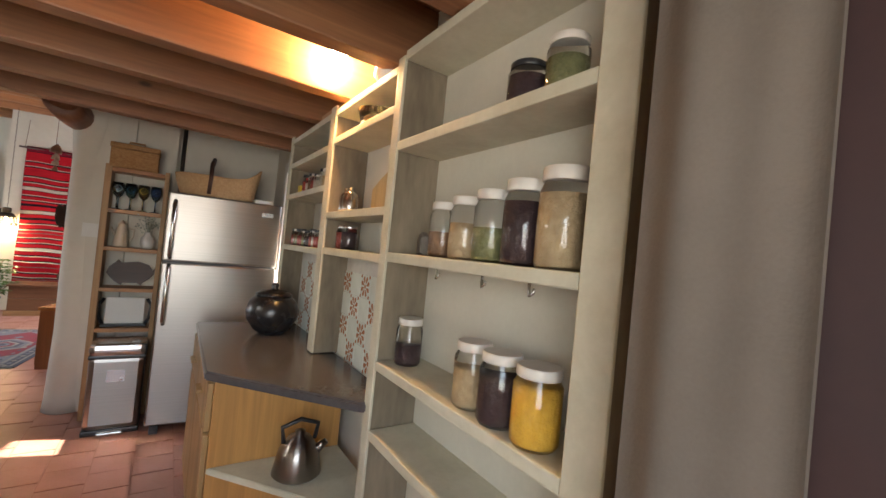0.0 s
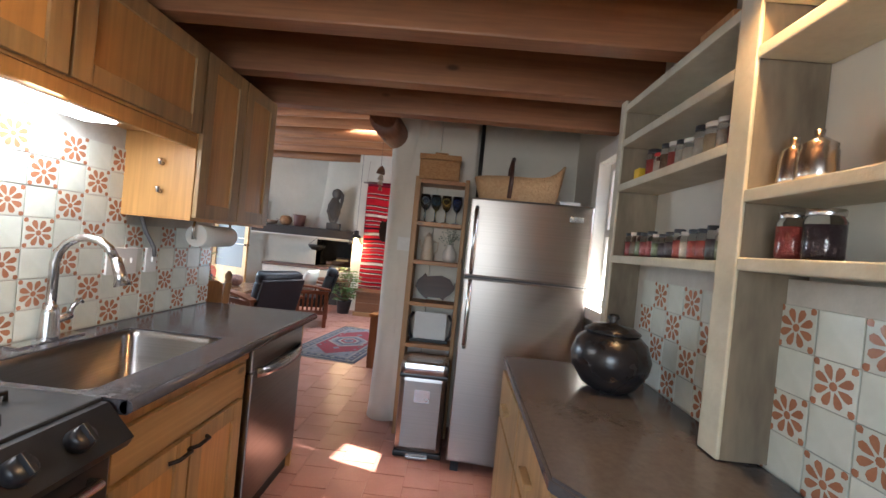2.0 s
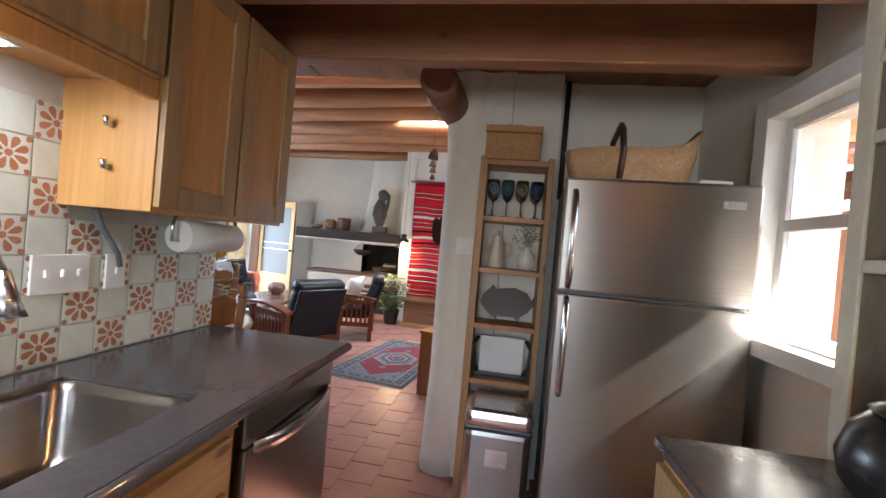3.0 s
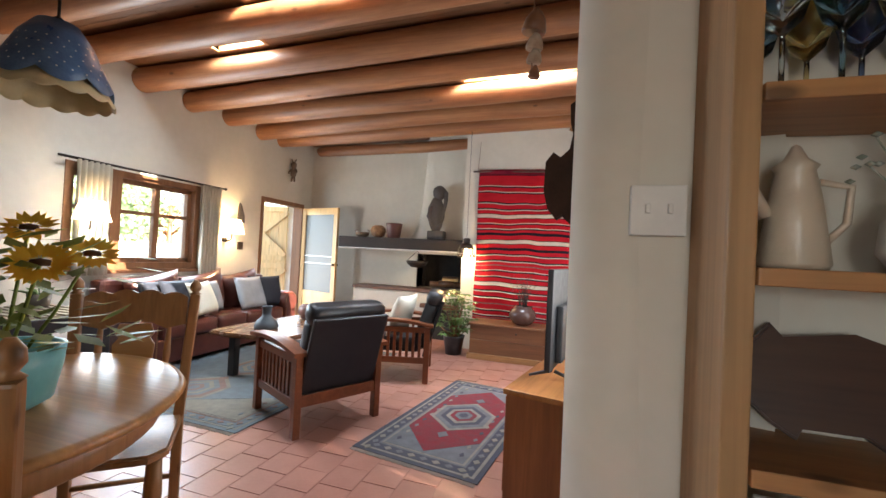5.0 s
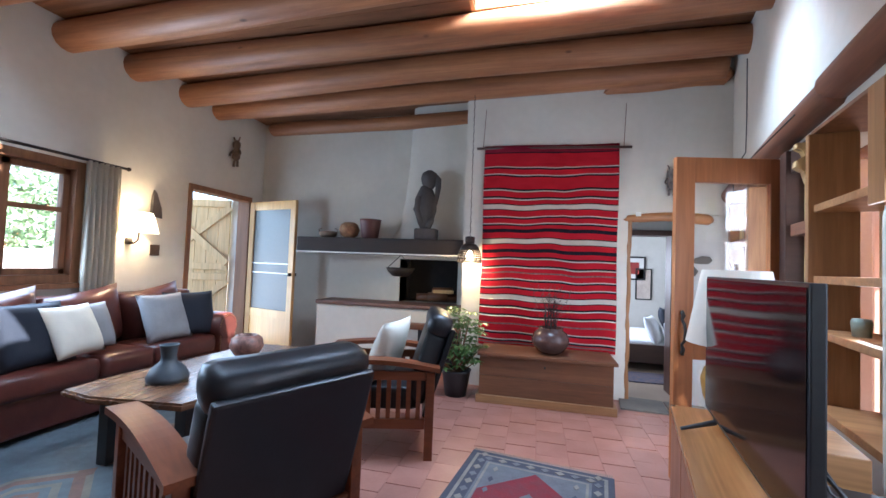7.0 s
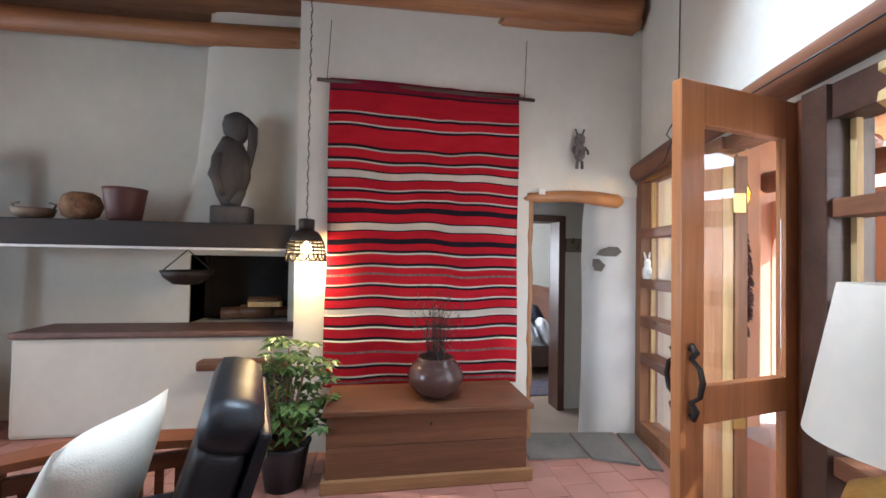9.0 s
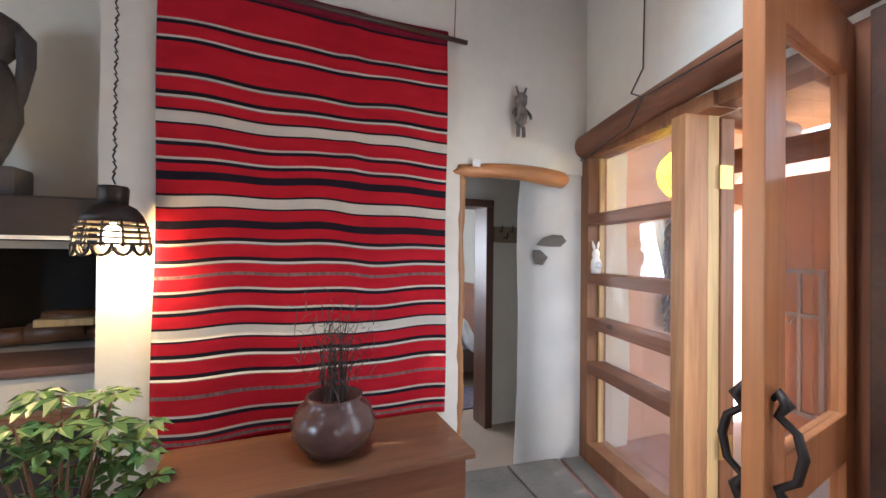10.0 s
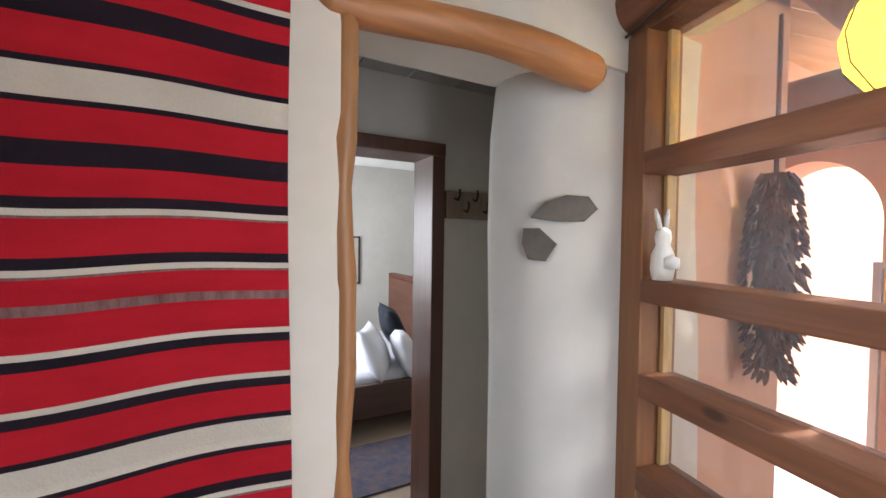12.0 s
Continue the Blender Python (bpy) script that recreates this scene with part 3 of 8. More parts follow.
for sg in (1, -1):
    tube(bm, [(hx, sg * 0.02, 0.70), (hx, sg * 0.035, 0.685), (hx, sg * 0.045, 0.72), (hx, sg * 0.03, 0.75), (hx, sg * 0.06, 0.78), (hx, sg * 0.07, 0.84), (hx, sg * 0.06, 0.89), (hx, sg * 0.03, 0.92), (hx, sg * 0.045, 0.95), (hx, sg * 0.03, 0.975), (hx, sg * 0.02, 0.955)], [0.006, 0.012, 0.013, 0.009, 0.009, 0.010, 0.009, 0.009, 0.013, 0.012, 0.006], 8)
bmesh.ops.transform(bm, matrix=Matrix.Translation((0, 0, 0.17)) @ Matrix.Diagonal((1, 1, 0.85, 1)), verts=bm.verts)
part("handle", bm, IRON, gd, "curled black iron pull handle")

# window and shelves between the door and the pier
e = thing("window_3", EAST, "dark timber lattice window beside the glass door", "window", kind="structure")
frame_part("post", e, DARKW, (-0.05, 0.12, -1.66, -1.553, 0.0, 1.928))
frame_part("head", e, DARKW, (-0.03, 0.1, -1.937, -1.661, 1.80, 1.928))
frame_part("sill", e, DARKW, (-0.03, 0.1, -1.937, -1.661, 0.0, 0.12))
for z in (0.55, 0.82, 1.09, 1.45):
    frame_part("rail", e, LOGY, (-0.03, 0.09, -1.937, -1.661, z, z + 0.065))
for z0, z1 in ((0.12, 0.55), (0.615, 0.82), (0.885, 1.09), (1.155, 1.45), (1.515, 1.80)):
    pane("pane", e, 0.055, 0.061, -1.937, -1.661, z0, z1)
    frame_part("stop", e, PALEW, (0.03, 0.054, -1.685, -1.662, z0, z1), bev=0.002)
e = thing("niche_shelves", EAST, "open pine shelves built between rough posts", "shelf", kind="structure")
frame_part("post", e, PINE, (-0.05, 0.14, -1.98, -1.939, 0.0, 1.924))
frame_part("post", e, PINE, (-0.05, 0.06, -2.64, -2.53, 1.495, 1.925))
for z in (0.60, 0.95, 1.20, 1.54):
    frame_part("shelf_board", e, PINEX, (-0.03, 0.20, -2.598, -1.982, z, z + 0.035))
frame_part("back_board", e, PALEW, (0.201, 0.23, -2.598, -1.982, 0.60, 1.924))
frame_part("lower_panel", e, WHITE, (-0.02, 0.2, -2.598, -1.982, 0.0, 0.598))
frame_part("head_board", e, POSTW, (-0.03, 0.19, -2.64, -1.94, 1.9255, 1.945))
bm = bmesh.new()
slab(bm, [(0.0, 0.0), (0.03, 0.0), (0.03, 0.20), (-0.045, 0.20), (-0.045, 0.175), (-0.02, 0.16), (-0.01, 0.135), (-0.045, 0.11), (-0.05, 0.08), (-0.015, 0.055)], -0.03, 0.03, 0.004, pose(-0.035, -1.90, 1.70, 90, 0, 0))
part("corbel", bm, PALEW, e, "scroll-cut pale pine bracket")
e = thing("window_4", EAST, "pine framed clerestory window above a plaster niche", "window", kind="structure")
for y in (-3.35, -4.2):
    frame_part("post", e, PINE, (0.03, 0.16, y - 0.1, y, 1.5, 1.925))
frame_part("window_frame", e, PALEW, (0.06, 0.14, -4.2, -2.64, 1.89, 1.925), (0.06, 0.14, -4.2, -2.64, 1.5, 1.53), (0.06, 0.14, -2.69, -2.64, 1.53, 1.89))
pane("pane", e, 0.10, 0.106, -4.2, -2.69, 1.53, 1.89)
frame_part("head_board", e, POSTW, (-0.02, 0.2, -4.2, -2.64, 1.9255, 1.945))
frame_part("niche_post", e, PINE, (0.06, 0.16, -3.14, -3.022, 0.62, 1.45))
frame_part("niche_post", e, PINE, (0.06, 0.16, -3.56, -3.44, 0.62, 1.45))
frame_part("niche_post", e, PINE, (0.06, 0.16, -4.15, -4.05, 0.62, 1.45))
frame_part("niche_sill", e, WHITE, (-0.03, 0.27, -4.15, -3.022, 0.585, 0.618))
pane("pane", e, 0.17, 0.176, -4.15, -3.052, 0.62, 1.45)
bm = bmesh.new()
box(bm, -0.055, 0.14, -3.018, -2.60, 0.0, 1.494, 0.05)
structure("pier", bm, PLASTER, "rounded white plaster pier between shelves and window", "wall", EAST, smooth=True)
bm = bmesh.new()
log(bm, (-0.02, 0.16, 1.94), (-0.02, -2.2, 2.065), 0.07, 0.075)
log(bm, (-0.02, -2.2, 2.065), (-0.02, -4.5, 2.18), 0.075, 0.085)
single("lintel_log", bm, LOGY, "long dark peeled log lintel over the glazed wall", "beam", EAST, kind="structure")
bm = bmesh.new()
tube(bm, [(-0.02, -0.62, 2.95), (-0.015, -0.60, 2.5), (-0.02, -0.6, 2.2), (-0.10, -0.62, 2.06), (-0.13, -0.75, 1.99), (-0.12, -1.2, 2.0), (-0.11, -2.0, 2.02)], 0.004, 6)
tube(bm, [(-0.13, -0.75, 1.99), (-0.10, -0.6, 1.90), (-0.06, -0.2, 1.87), (-0.04, 0.0, 1.86)], 0.004, 6)
single("cable", bm, BLACK, "thin black cable strung along the lintel log", "cable", EAST)

# hall beyond the north doorway
bm = bmesh.new()
out = [(1.84, 9.16), (1.72, 9.165), (1.62, 9.185), (1.545, 9.235), (1.50, 9.31), (1.487, 9.39), (1.52, 9.46), (1.60, 9.53), (1.72, 9.56), (2.2, 9.57), (2.2, 9.16)]
rings = []
for z in (-0.2, 0.05, 0.4, 0.9, 1.3, 1.6, 1.78, 1.95):
    k = 0.015 * (1.0 - min(z, 1.0)) - (0.05 * ((z - 1.3) / 0.65) ** 2 if z > 1.3 else 0)
    rings.append([bm.verts.new((x - (k if i < 8 else 0) * (0.3 if i < 2 else 1), y - (0.0 if i < 2 else 0.02 * math.sin(3 * z)), z)) for i, (x, y) in enumerate(out)])
for a, b in zip(rings, rings[1:]):
    for i in range(len(out)):
        f = bm.faces.new((a[i], a[(i + 1) % len(out)], b[(i + 1) % len(out)], b[i]))
        f.smooth = i < 8
bm.faces.new(rings[-1])
structure("wall_hall_bullnose", bm, HALLPL, "rounded white plaster door jamb", "wall")
wall("wall_hall_back", "x", 0.3, 3.3, 10.05, 10.2, -0.2, 2.4, [(0.86, 1.58, -0.2, 1.70)], HALLPL, "white plaster wall with the bedroom doorway")
structure("wall_hall_left", B((0.3, 0.6, 9.45, 10.05, -0.2, 2.4)), HALLPL, "white plaster hall wall", "wall")
structure("wall_hall_right", B((1.95, 2.2, 9.57, 10.05, -0.2, 2.4)), HALLPL, "white plaster hall wall", "wall")
bm = bmesh.new()
for i in range(8):
    box(bm, 0.53 + 0.235 * i, 0.53 + 0.235 * i + 0.226, 9.45, 10.05, 1.99, 2.02)
structure("ceiling_hall", bm, mat("grey_boards", (0.42, 0.42, 0.40), (0.34, 0.34, 0.32), 0.7), "grey painted board ceiling of the hall", "ceiling")
structure("floor_hall", B((0.2, 3.4, 9.2, 13.4, -0.3, -0.14)), mat("tan_concrete", (0.36, 0.27, 0.20), (0.28, 0.21, 0.155), 0.6, scale=2), "worn tan concrete floor of hall and bedroom", "floor")
wall("wall_bedroom_north", "x", 0.2, 3.4, 13.2, 13.4, -0.2, 2.5, [], HALLPL, "cream bedroom wall")
# Opening assumed out of view, added to let light into the bedroom.
wall("wall_bedroom_west", "y", 10.2, 13.2, 0.2, 0.4, -0.2, 2.5, [(11.2, 12.2, 0.8, 1.7)], HALLPL, "cream bedroom wall with an assumed unseen window")
wall("wall_bedroom_east", "y", 10.05, 13.4, 3.2, 3.4, -0.2, 2.5, [], HALLPL, "cream bedroom wall")
structure("ceiling_bedroom", B((0.2, 3.4, 10.0, 13.4, 2.3, 2.4)), WHITE, "white bedroom ceiling", "ceiling")
for y in (11.0, 11.8, 12.6):
    bm = bmesh.new()
    log(bm, (0.4, y, 2.12), (3.2, y, 2.12), 0.10, 0.10)
    single("bedroom_beam", bm, WHITE, "white painted round beam in the bedroom", "beam", group="white bedroom beams", kind="structure")
bm = bmesh.new()
log(bm, (0.92, 9.16, 1.742), (1.625, 9.15, 1.732), 0.036, 0.052)
single("door_lintel", bm, wood("lintel_pine", (0.50, 0.23, 0.085), (0.38, 0.15, 0.05), "x", 0.45), "round honey-coloured log lintel over the hall doorway", "beam", kind="structure")
single("lintel_tag", B((1.0, 1.045, 9.108, 9.117, 1.748, 1.788)), WHITE, "small white paper tag on the log lintel", "tag")
d = thing("door_3", pose(0, 0, 0), "reddish brown wooden bedroom door frame", "door frame", kind="structure")
RBW = wood("red_brown_wood", (0.11, 0.038, 0.019), (0.07, 0.026, 0.013), "z", 0.4)
frame_part("jamb", d, RBW, (1.575, 1.64, 10.0, 10.21, -0.14, 1.70))
frame_part("jamb", d, RBW, (0.80, 0.865, 10.0, 10.21, -0.14, 1.70))
frame_part("head", d, RBW, (0.80, 1.64, 9.995, 10.21, 1.64, 1.70))
bm = bmesh.new()
tube(bm, [(0.952 + 0.006 * math.sin(i * 1.1), 9.17, -0.14 + i * 0.094) for i in range(21)], [0.025 + 0.003 * math.sin(i * 2.3) for i in range(21)], 10)
structure("door_edge_trim", bm, PINE, "rough bark-edged pine trim on the doorway", "trim")
hk = thing("coat_rack", pose(1.66, 10.045, 1.42), "weathered plank with four black coat hooks", "coat rack")
part("board", B((0.0, 0.26, -0.02, 0.0, -0.06, 0.07), bev=0.004), SHELFB, hk)
for x, z in ((0.05, 0.035), (0.10, -0.02), (0.15, 0.035), (0.21, -0.02)):
    bm = bmesh.new()
    tube(bm, [(x, -0.02, z), (x, -0.05, z - 0.01), (x, -0.065, z + 0.015), (x, -0.06, z + 0.04)], 0.005, 6)
    part("hook", bm, IRON, hk)

# bedroom things seen through the doorway
bed = thing("bed", pose(0, 0, -0.14), "made bed with white duvet in a dark wooden frame", "bed")
part("side_rail", B((0.9, 2.42, 11.08, 11.13, 0.12, 0.36), bev=0.01), DARKW, bed)
part("base", B((0.95, 2.4, 11.13, 12.7, 0.1, 0.3)), DARKW, bed)
for x in (0.92, 2.36):
    part("leg", B((x, x + 0.06, 11.09, 11.15, 0.0, 0.12)), DARKW, bed)
part("headboard", B((2.42, 2.50, 11.0, 12.8, 0.1, 1.0), (2.40, 2.42, 11.06, 12.74, 0.62, 0.96), bev=0.012), wood("carved_wood", (0.15, 0.055, 0.03), (0.09, 0.034, 0.02), "y", 0.4), bed)
bm = bmesh.new()
pillow(bm, 1.5, 1.62, 0.22, pose(1.65, 11.9, 0.34, 90, 0, 0))
part("duvet", bm, mat("white_cotton", (0.78, 0.80, 0.84), (0.70, 0.72, 0.77), 0.9, scale=6, fine=120, bump=0.3), bed, "rumpled white duvet")
COTTON = mat("white_cotton_pillow", (0.76, 0.77, 0.80), (0.66, 0.67, 0.71), 0.9, scale=8, fine=150, bump=0.3)
NAVY = mat("navy_velvet", (0.007, 0.009, 0.017), (0.012, 0.015, 0.026), 0.85, scale=8, fine=120, bump=0.2)
for x, y, z, sx, rz, mt, lb in ((1.98, 11.24, 0.37, 0.42, 80, COTTON, "plump white cotton bed pillow"), (1.75, 11.30, 0.40, 0.40, 62, COTTON, "white cotton pillow leaning on others"), (1.97, 11.48, 0.51, 0.46, 80, NAVY, "dark navy bed cushion against the headboard")):
    bm = bmesh.new()
    pillow(bm, sx, 0.42, 0.17, pose(0, 0, 0, -24, 0, rz))
    single("pillow", bm, mt, lb, "pillow", pose(x, y, z), "bed pillows")
pf = thing("picture", pose(2.05, 13.19, 0.99), "tall pale print in a thin black frame", "picture")
part("picture_frame", B((-0.14, 0.14, -0.02, 0, 0.27, 0.29), (-0.14, 0.14, -0.02, 0, -0.29, -0.27), (-0.14, -0.12, -0.02, 0, -0.27, 0.27), (0.12, 0.14, -0.02, 0, -0.27, 0.27)), BLACK, pf)
part("print", B((-0.12, 0.12, -0.008, 0, -0.27, 0.27)), mat("pale_print", (0.62, 0.55, 0.48), (0.45, 0.36, 0.30), 0.6, scale=9), pf)
pf = thing("picture", pose(1.86, 13.19, 1.28), "small red picture in a black frame on the wall", "picture")
part("picture_frame", B((-0.22, 0.22, -0.02, 0, 0.19, 0.22), (-0.22, 0.22, -0.02, 0, -0.22, -0.19), (-0.22, -0.19, -0.02, 0, -0.19, 0.19), (0.19, 0.22, -0.02, 0, -0.19, 0.19)), BLACK, pf)
part("mount", B((-0.19, 0.19, -0.008, 0, -0.19, 0.19)), WHITE, pf)
part("print", B((-0.11, 0.11, -0.010, -0.008, -0.11, 0.11)), mat("red_print", (0.35, 0.04, 0.03), (0.2, 0.03, 0.03), 0.6, scale=14), pf)
bm = bmesh.new()
box(bm, 1.25, 2.0, 10.42, 10.95, -0.139, -0.128)
single("bedside_rug", bm, mat("blue_rug", (0.04, 0.055, 0.11), (0.16, 0.11, 0.10), 0.95, scale=16, fine=60, bump=0.4), "small dark blue patterned rug beside the bed", "rug")

# slate pieces set into the plaster jamb, flagstone threshold
for x, y, z, rz, pts in ((1.615, 9.198, 1.345, 42, [(-0.10, -0.02), (-0.06, 0.025), (0.0, 0.045), (0.06, 0.04), (0.085, 0.005), (0.05, -0.03), (-0.03, -0.03)]), (1.555, 9.238, 1.25, 56, [(-0.045, 0.045), (0.0, 0.045), (0.05, 0.0), (0.02, -0.05), (-0.03, -0.045), (-0.05, 0.0)])):
    bm = bmesh.new()
    slab(bm, pts, 0, 0.02, 0.004, pose(0, 0, 0, 90, 0, 0))
    single("inset_stone", bm, STONE, "flat slate piece set in white plaster", "stone", pose(x - 0.012, y - 0.0, z, 0, 0, -rz), "slate pieces in the plaster")
for i, (pts) in enumerate(([(0.85, 8.86), (1.25, 8.84), (1.28, 9.2), (0.9, 9.24)], [(1.26, 8.82), (1.52, 8.70), (1.62, 9.16), (1.29, 9.2)], [(1.54, 8.66), (1.62, 8.62), (1.78, 9.12), (1.64, 9.15)])):
    bm = bmesh.new()
    slab(bm, pts, 0.0, 0.016, 0.004)
    single("threshold_stone", bm, STONE, "worn grey flagstone at the hall doorway", "stone", group="flagstones at the doorway", kind="structure")

# ---- outside ----
GRASS = mat("dry_ground", (0.34, 0.29, 0.2), (0.42, 0.36, 0.27), 0.95, scale=1.2, fine=15, bump=0.5)
structure("ground", B((-400, 400, -400, 400, -0.5, -0.32)), GRASS, "sandy garden ground with dry grass", "ground")
structure("portal_floor", B((1.3, 3.5, 4.95, 9.15, -0.3, -0.03), (2.25, 3.5, 9.15, 9.9, -0.3, -0.03), (3.5, 6.5, 8.6, 9.9, -0.3, -0.05)), mat("portal_concrete", (0.36, 0.36, 0.38), (0.30, 0.30, 0.32), 0.7, scale=2), "smooth grey concrete floor of the portal", "floor")
wall("portal_wall_north", "x", 2.15, 6.5, 9.62, 9.92, -0.3, 2.6, [], ADOBE, "orange adobe wall of the portal")
structure("portal_wall_end", B((2.16, 2.95, 9.21, 9.618, -0.3, 2.44), bev=0.03), ADOBE, "pink-orange adobe wall end of the portal", "wall")
bm = bmesh.new()
yc, hw = 9.33, 0.285
arch = [(yc + hw, -0.3)] + [(yc + hw * math.cos(a), 1.38 + 0.32 * math.sin(a)) for a in (math.pi * i / 24 for i in range(25))] + [(yc - hw, -0.3)]
# Unseen run from y 4.0 to 0.5 is added to block sun.
slab(bm, [(9.62, -0.3), (9.62, 1.86), (0.5, 1.86), (0.5, -0.3)] + arch[::-1], 3.5, 3.8, 0, Matrix(((0, 0, 1, 0), (1, 0, 0, 0), (0, 1, 0, 0), (0, 0, 0, 1))))
bmesh.ops.triangulate(bm, faces=[f for f in bm.faces if len(f.verts) > 4])
bmesh.ops.recalc_face_normals(bm, faces=bm.faces)
structure("portal_wall_east", bm, ADOBE, "orange adobe garden wall with an arched opening", "wall")
bm = bmesh.new()
# Boards south of about -4.2 are unseen, added to shade the wall outside.
y = -6.4
while y < 1.0:
    box(bm, 0.285, 2.6, y + 0.003, y + 0.177, 2.44, 2.47)
    y += 0.18
structure("portal_ceiling", bm, wood("portal_boards", (0.55, 0.32, 0.14), (0.42, 0.23, 0.09), "x", 0.5), "pale pine board ceiling of the portal", "ceiling", EAST)
for y in (5.6, 6.6, 7.6, 8.4, 9.10):
    bm = bmesh.new()
    log(bm, (2.16 + (y - 9.18) * 0.2165, y, 2.35), (3.9, y, 2.30), 0.085, 0.08)
    single("portal_beam", bm, LOGY, "round log rafter under the portal roof", "beam", group="portal rafters", kind="structure")
bm = bmesh.new()
log(bm, (3.45, 3.6, 2.03), (3.45, 10.1, 2.03), 0.10, 0.095)
single("portal_header", bm, LOGY, "long weathered log header of the portal", "beam", kind="structure")
bm = bmesh.new()
log(bm, (3.40, 8.15, -0.05), (3.40, 8.15, 1.94), 0.08, 0.07)
single("portal_post", bm, PINE, "round pine portal post", "post", kind="structure")
gt = thing("metal_gate", Matrix.Translation((3.44, 9.05, -0.03)) @ Matrix.Rotation(radians(-4), 4, "Z"), "open pale grey iron garden gate", "gate")
GREY = mat("grey_iron", (0.42, 0.42, 0.43), (0.34, 0.34, 0.35), 0.4, 0.3)
for nm, bx in (("post", (0, 0.03, -0.02, 0.01, 0.12, 1.21)), ("rail", (0, 0.03, -0.36, -0.02, 1.18, 1.21)), ("rail", (0, 0.03, -0.36, -0.02, 0.87, 0.90)), ("rail", (0, 0.03, -0.36, -0.02, 0.18, 0.21)), ("bar", (0.005, 0.025, -0.13, -0.11, 0.21, 1.18)), ("bar", (0.005, 0.025, -0.25, -0.23, 0.21, 1.18)), ("post", (0, 0.03, -0.39, -0.36, 0, 1.21))):
    part(nm, B(bx), GREY, gt)
bm = bmesh.new()
tube(bm, [(0.0, -0.15, 0.87), (-0.02, -0.16, 0.83), (-0.02, -0.20, 0.83), (0.0, -0.21, 0.87)], 0.008, 6)
part("latch", bm, GREY, gt)
bm = bmesh.new()
random.seed(5)
for i in range(420):
    z = random.random()
    a = random.random() * 6.283
    r = 0.06 + 0.04 * math.sin(z * 3.0)
    p = Vector((r * math.cos(a), r * math.sin(a), -z * 0.92))
    q = p + Vector((math.cos(a) * 0.035, math.sin(a) * 0.035, -0.05))
    tube(bm, [p, (p + q) / 2 + Vector((0, 0, -0.004)), q], [0.008, 0.011, 0.002], 5)
tube(bm, [(0, 0, 0.72), (0, 0, 0.0)], 0.01, 6)
tube(bm, [(0, 0, 0.0), (0, 0, -0.4), (0, 0, -0.9)], [0.05, 0.085, 0.05], 8)
single("chili_ristra", bm, mat("dried_chili", (0.06, 0.02, 0.018), (0.12, 0.03, 0.02), 0.4, scale=20), "hanging string of dark dried chili peppers", "ristra", pose(2.61, 9.11, 1.53) @ Matrix.Scale(0.84, 4))
gl = thing("globe_lamp", pose(2.0, 8.60, 1.70) @ Matrix.Scale(1.15, 4), "yellow glass globe lantern hanging in the portal", "lamp")
bm = bmesh.new()
lathe(bm, [(0.03, -0.115), (0.075, -0.095), (0.11, -0.045), (0.12, 0.01), (0.105, 0.06), (0.07, 0.095), (0.045, 0.11)], 28)
part("globe", bm, cloth_lit("yellow_glass", (0.80, 0.62, 0.04)), gl)
bm = bmesh.new()
lathe(bm, [(0.05, 0.10), (0.055, 0.13), (0.02, 0.15), (0.008, 0.16), (0.008, 0.62)], 16)
part("cap", bm, IRON, gl)
for k in range(8):
    a = k * math.pi / 4
    bm = bmesh.new()
    tube(bm, [(r * math.cos(a), r * math.sin(a), z) for r, z in ((0.046, 0.112), (0.073, 0.096), (0.108, 0.06), (0.123, 0.01), (0.113, -0.046), (0.078, -0.097), (0.03, -0.118))], 0.0018, 5)
    part("wire", bm, IRON, gl)
lamp("globe_bulb", "POINT", pose(2.02, 8.62, 1.69), 2.5, (1.0, 0.82, 0.45), 0.03)


def tree(at, height, spread, leaves, seed):
    random.seed(seed)
    t = thing("tree", pose(*at), "leafy green garden tree in sunlight", "tree", "garden trees")
    bm = bmesh.new()
    tube(bm, [(0, 0, 0), (0.06, 0.03, height * 0.3), (0.0, 0.08, height * 0.7)], [0.12, 0.09, 0.03], 8)
    tips = []
    for i in range(14):
        z = height * random.uniform(0.15, 0.75)
        a = random.random() * 6.283
        tip = Vector((math.cos(a) * spread * random.uniform(0.4, 1), math.sin(a) * spread * random.uniform(0.4, 1), z + height * random.uniform(0.05, 0.3)))
        tube(bm, [(0.03, 0.03, z * 0.8), tip * 0.5 + Vector((0, 0, z * 0.4)), tip], [0.04, 0.025, 0.008], 5)
        tips += [tip, tip * 0.7 + Vector((0, 0, z * 0.3))]
    part("trunk", bm, POSTW, t)
    bm = bmesh.new()
    for i in range(leaves):
        c = random.choice(tips) + Vector((random.gauss(0, 1), random.gauss(0, 1), random.gauss(0, 0.8))) * spread * 0.22
        n1 = Vector((random.gauss(0, 1), random.gauss(0, 1), random.gauss(0, 1))).normalized()
        n2 = n1.orthogonal().normalized()
        s = random.uniform(0.05, 0.11)
        bm.faces.new([bm.verts.new(c + v) for v in (-n1 * s, n2 * s * 0.45, n1 * s, -n2 * s * 0.45)])
    part("crown", bm, LEAF, t)


LEAF = mat("garden_leaf", (0.20, 0.29, 0.13), (0.30, 0.38, 0.20), 0.5, scale=3, fine=20, bump=0)
for i, (x, y, h, sp) in enumerate(((-10.2, 9.6, 3.2, 1.2), (-10.4, 12.6, 4.0, 1.5), (-10.8, 6.6, 3.0, 1.4), (-10.0, 15.4, 3.5, 1.4), (-11.2, 10.9, 4.2, 1.5), (-10.6, 18.0, 3.6, 1.5))):
    tree((x, y, -0.35), h, sp, 2600, 40 + i)
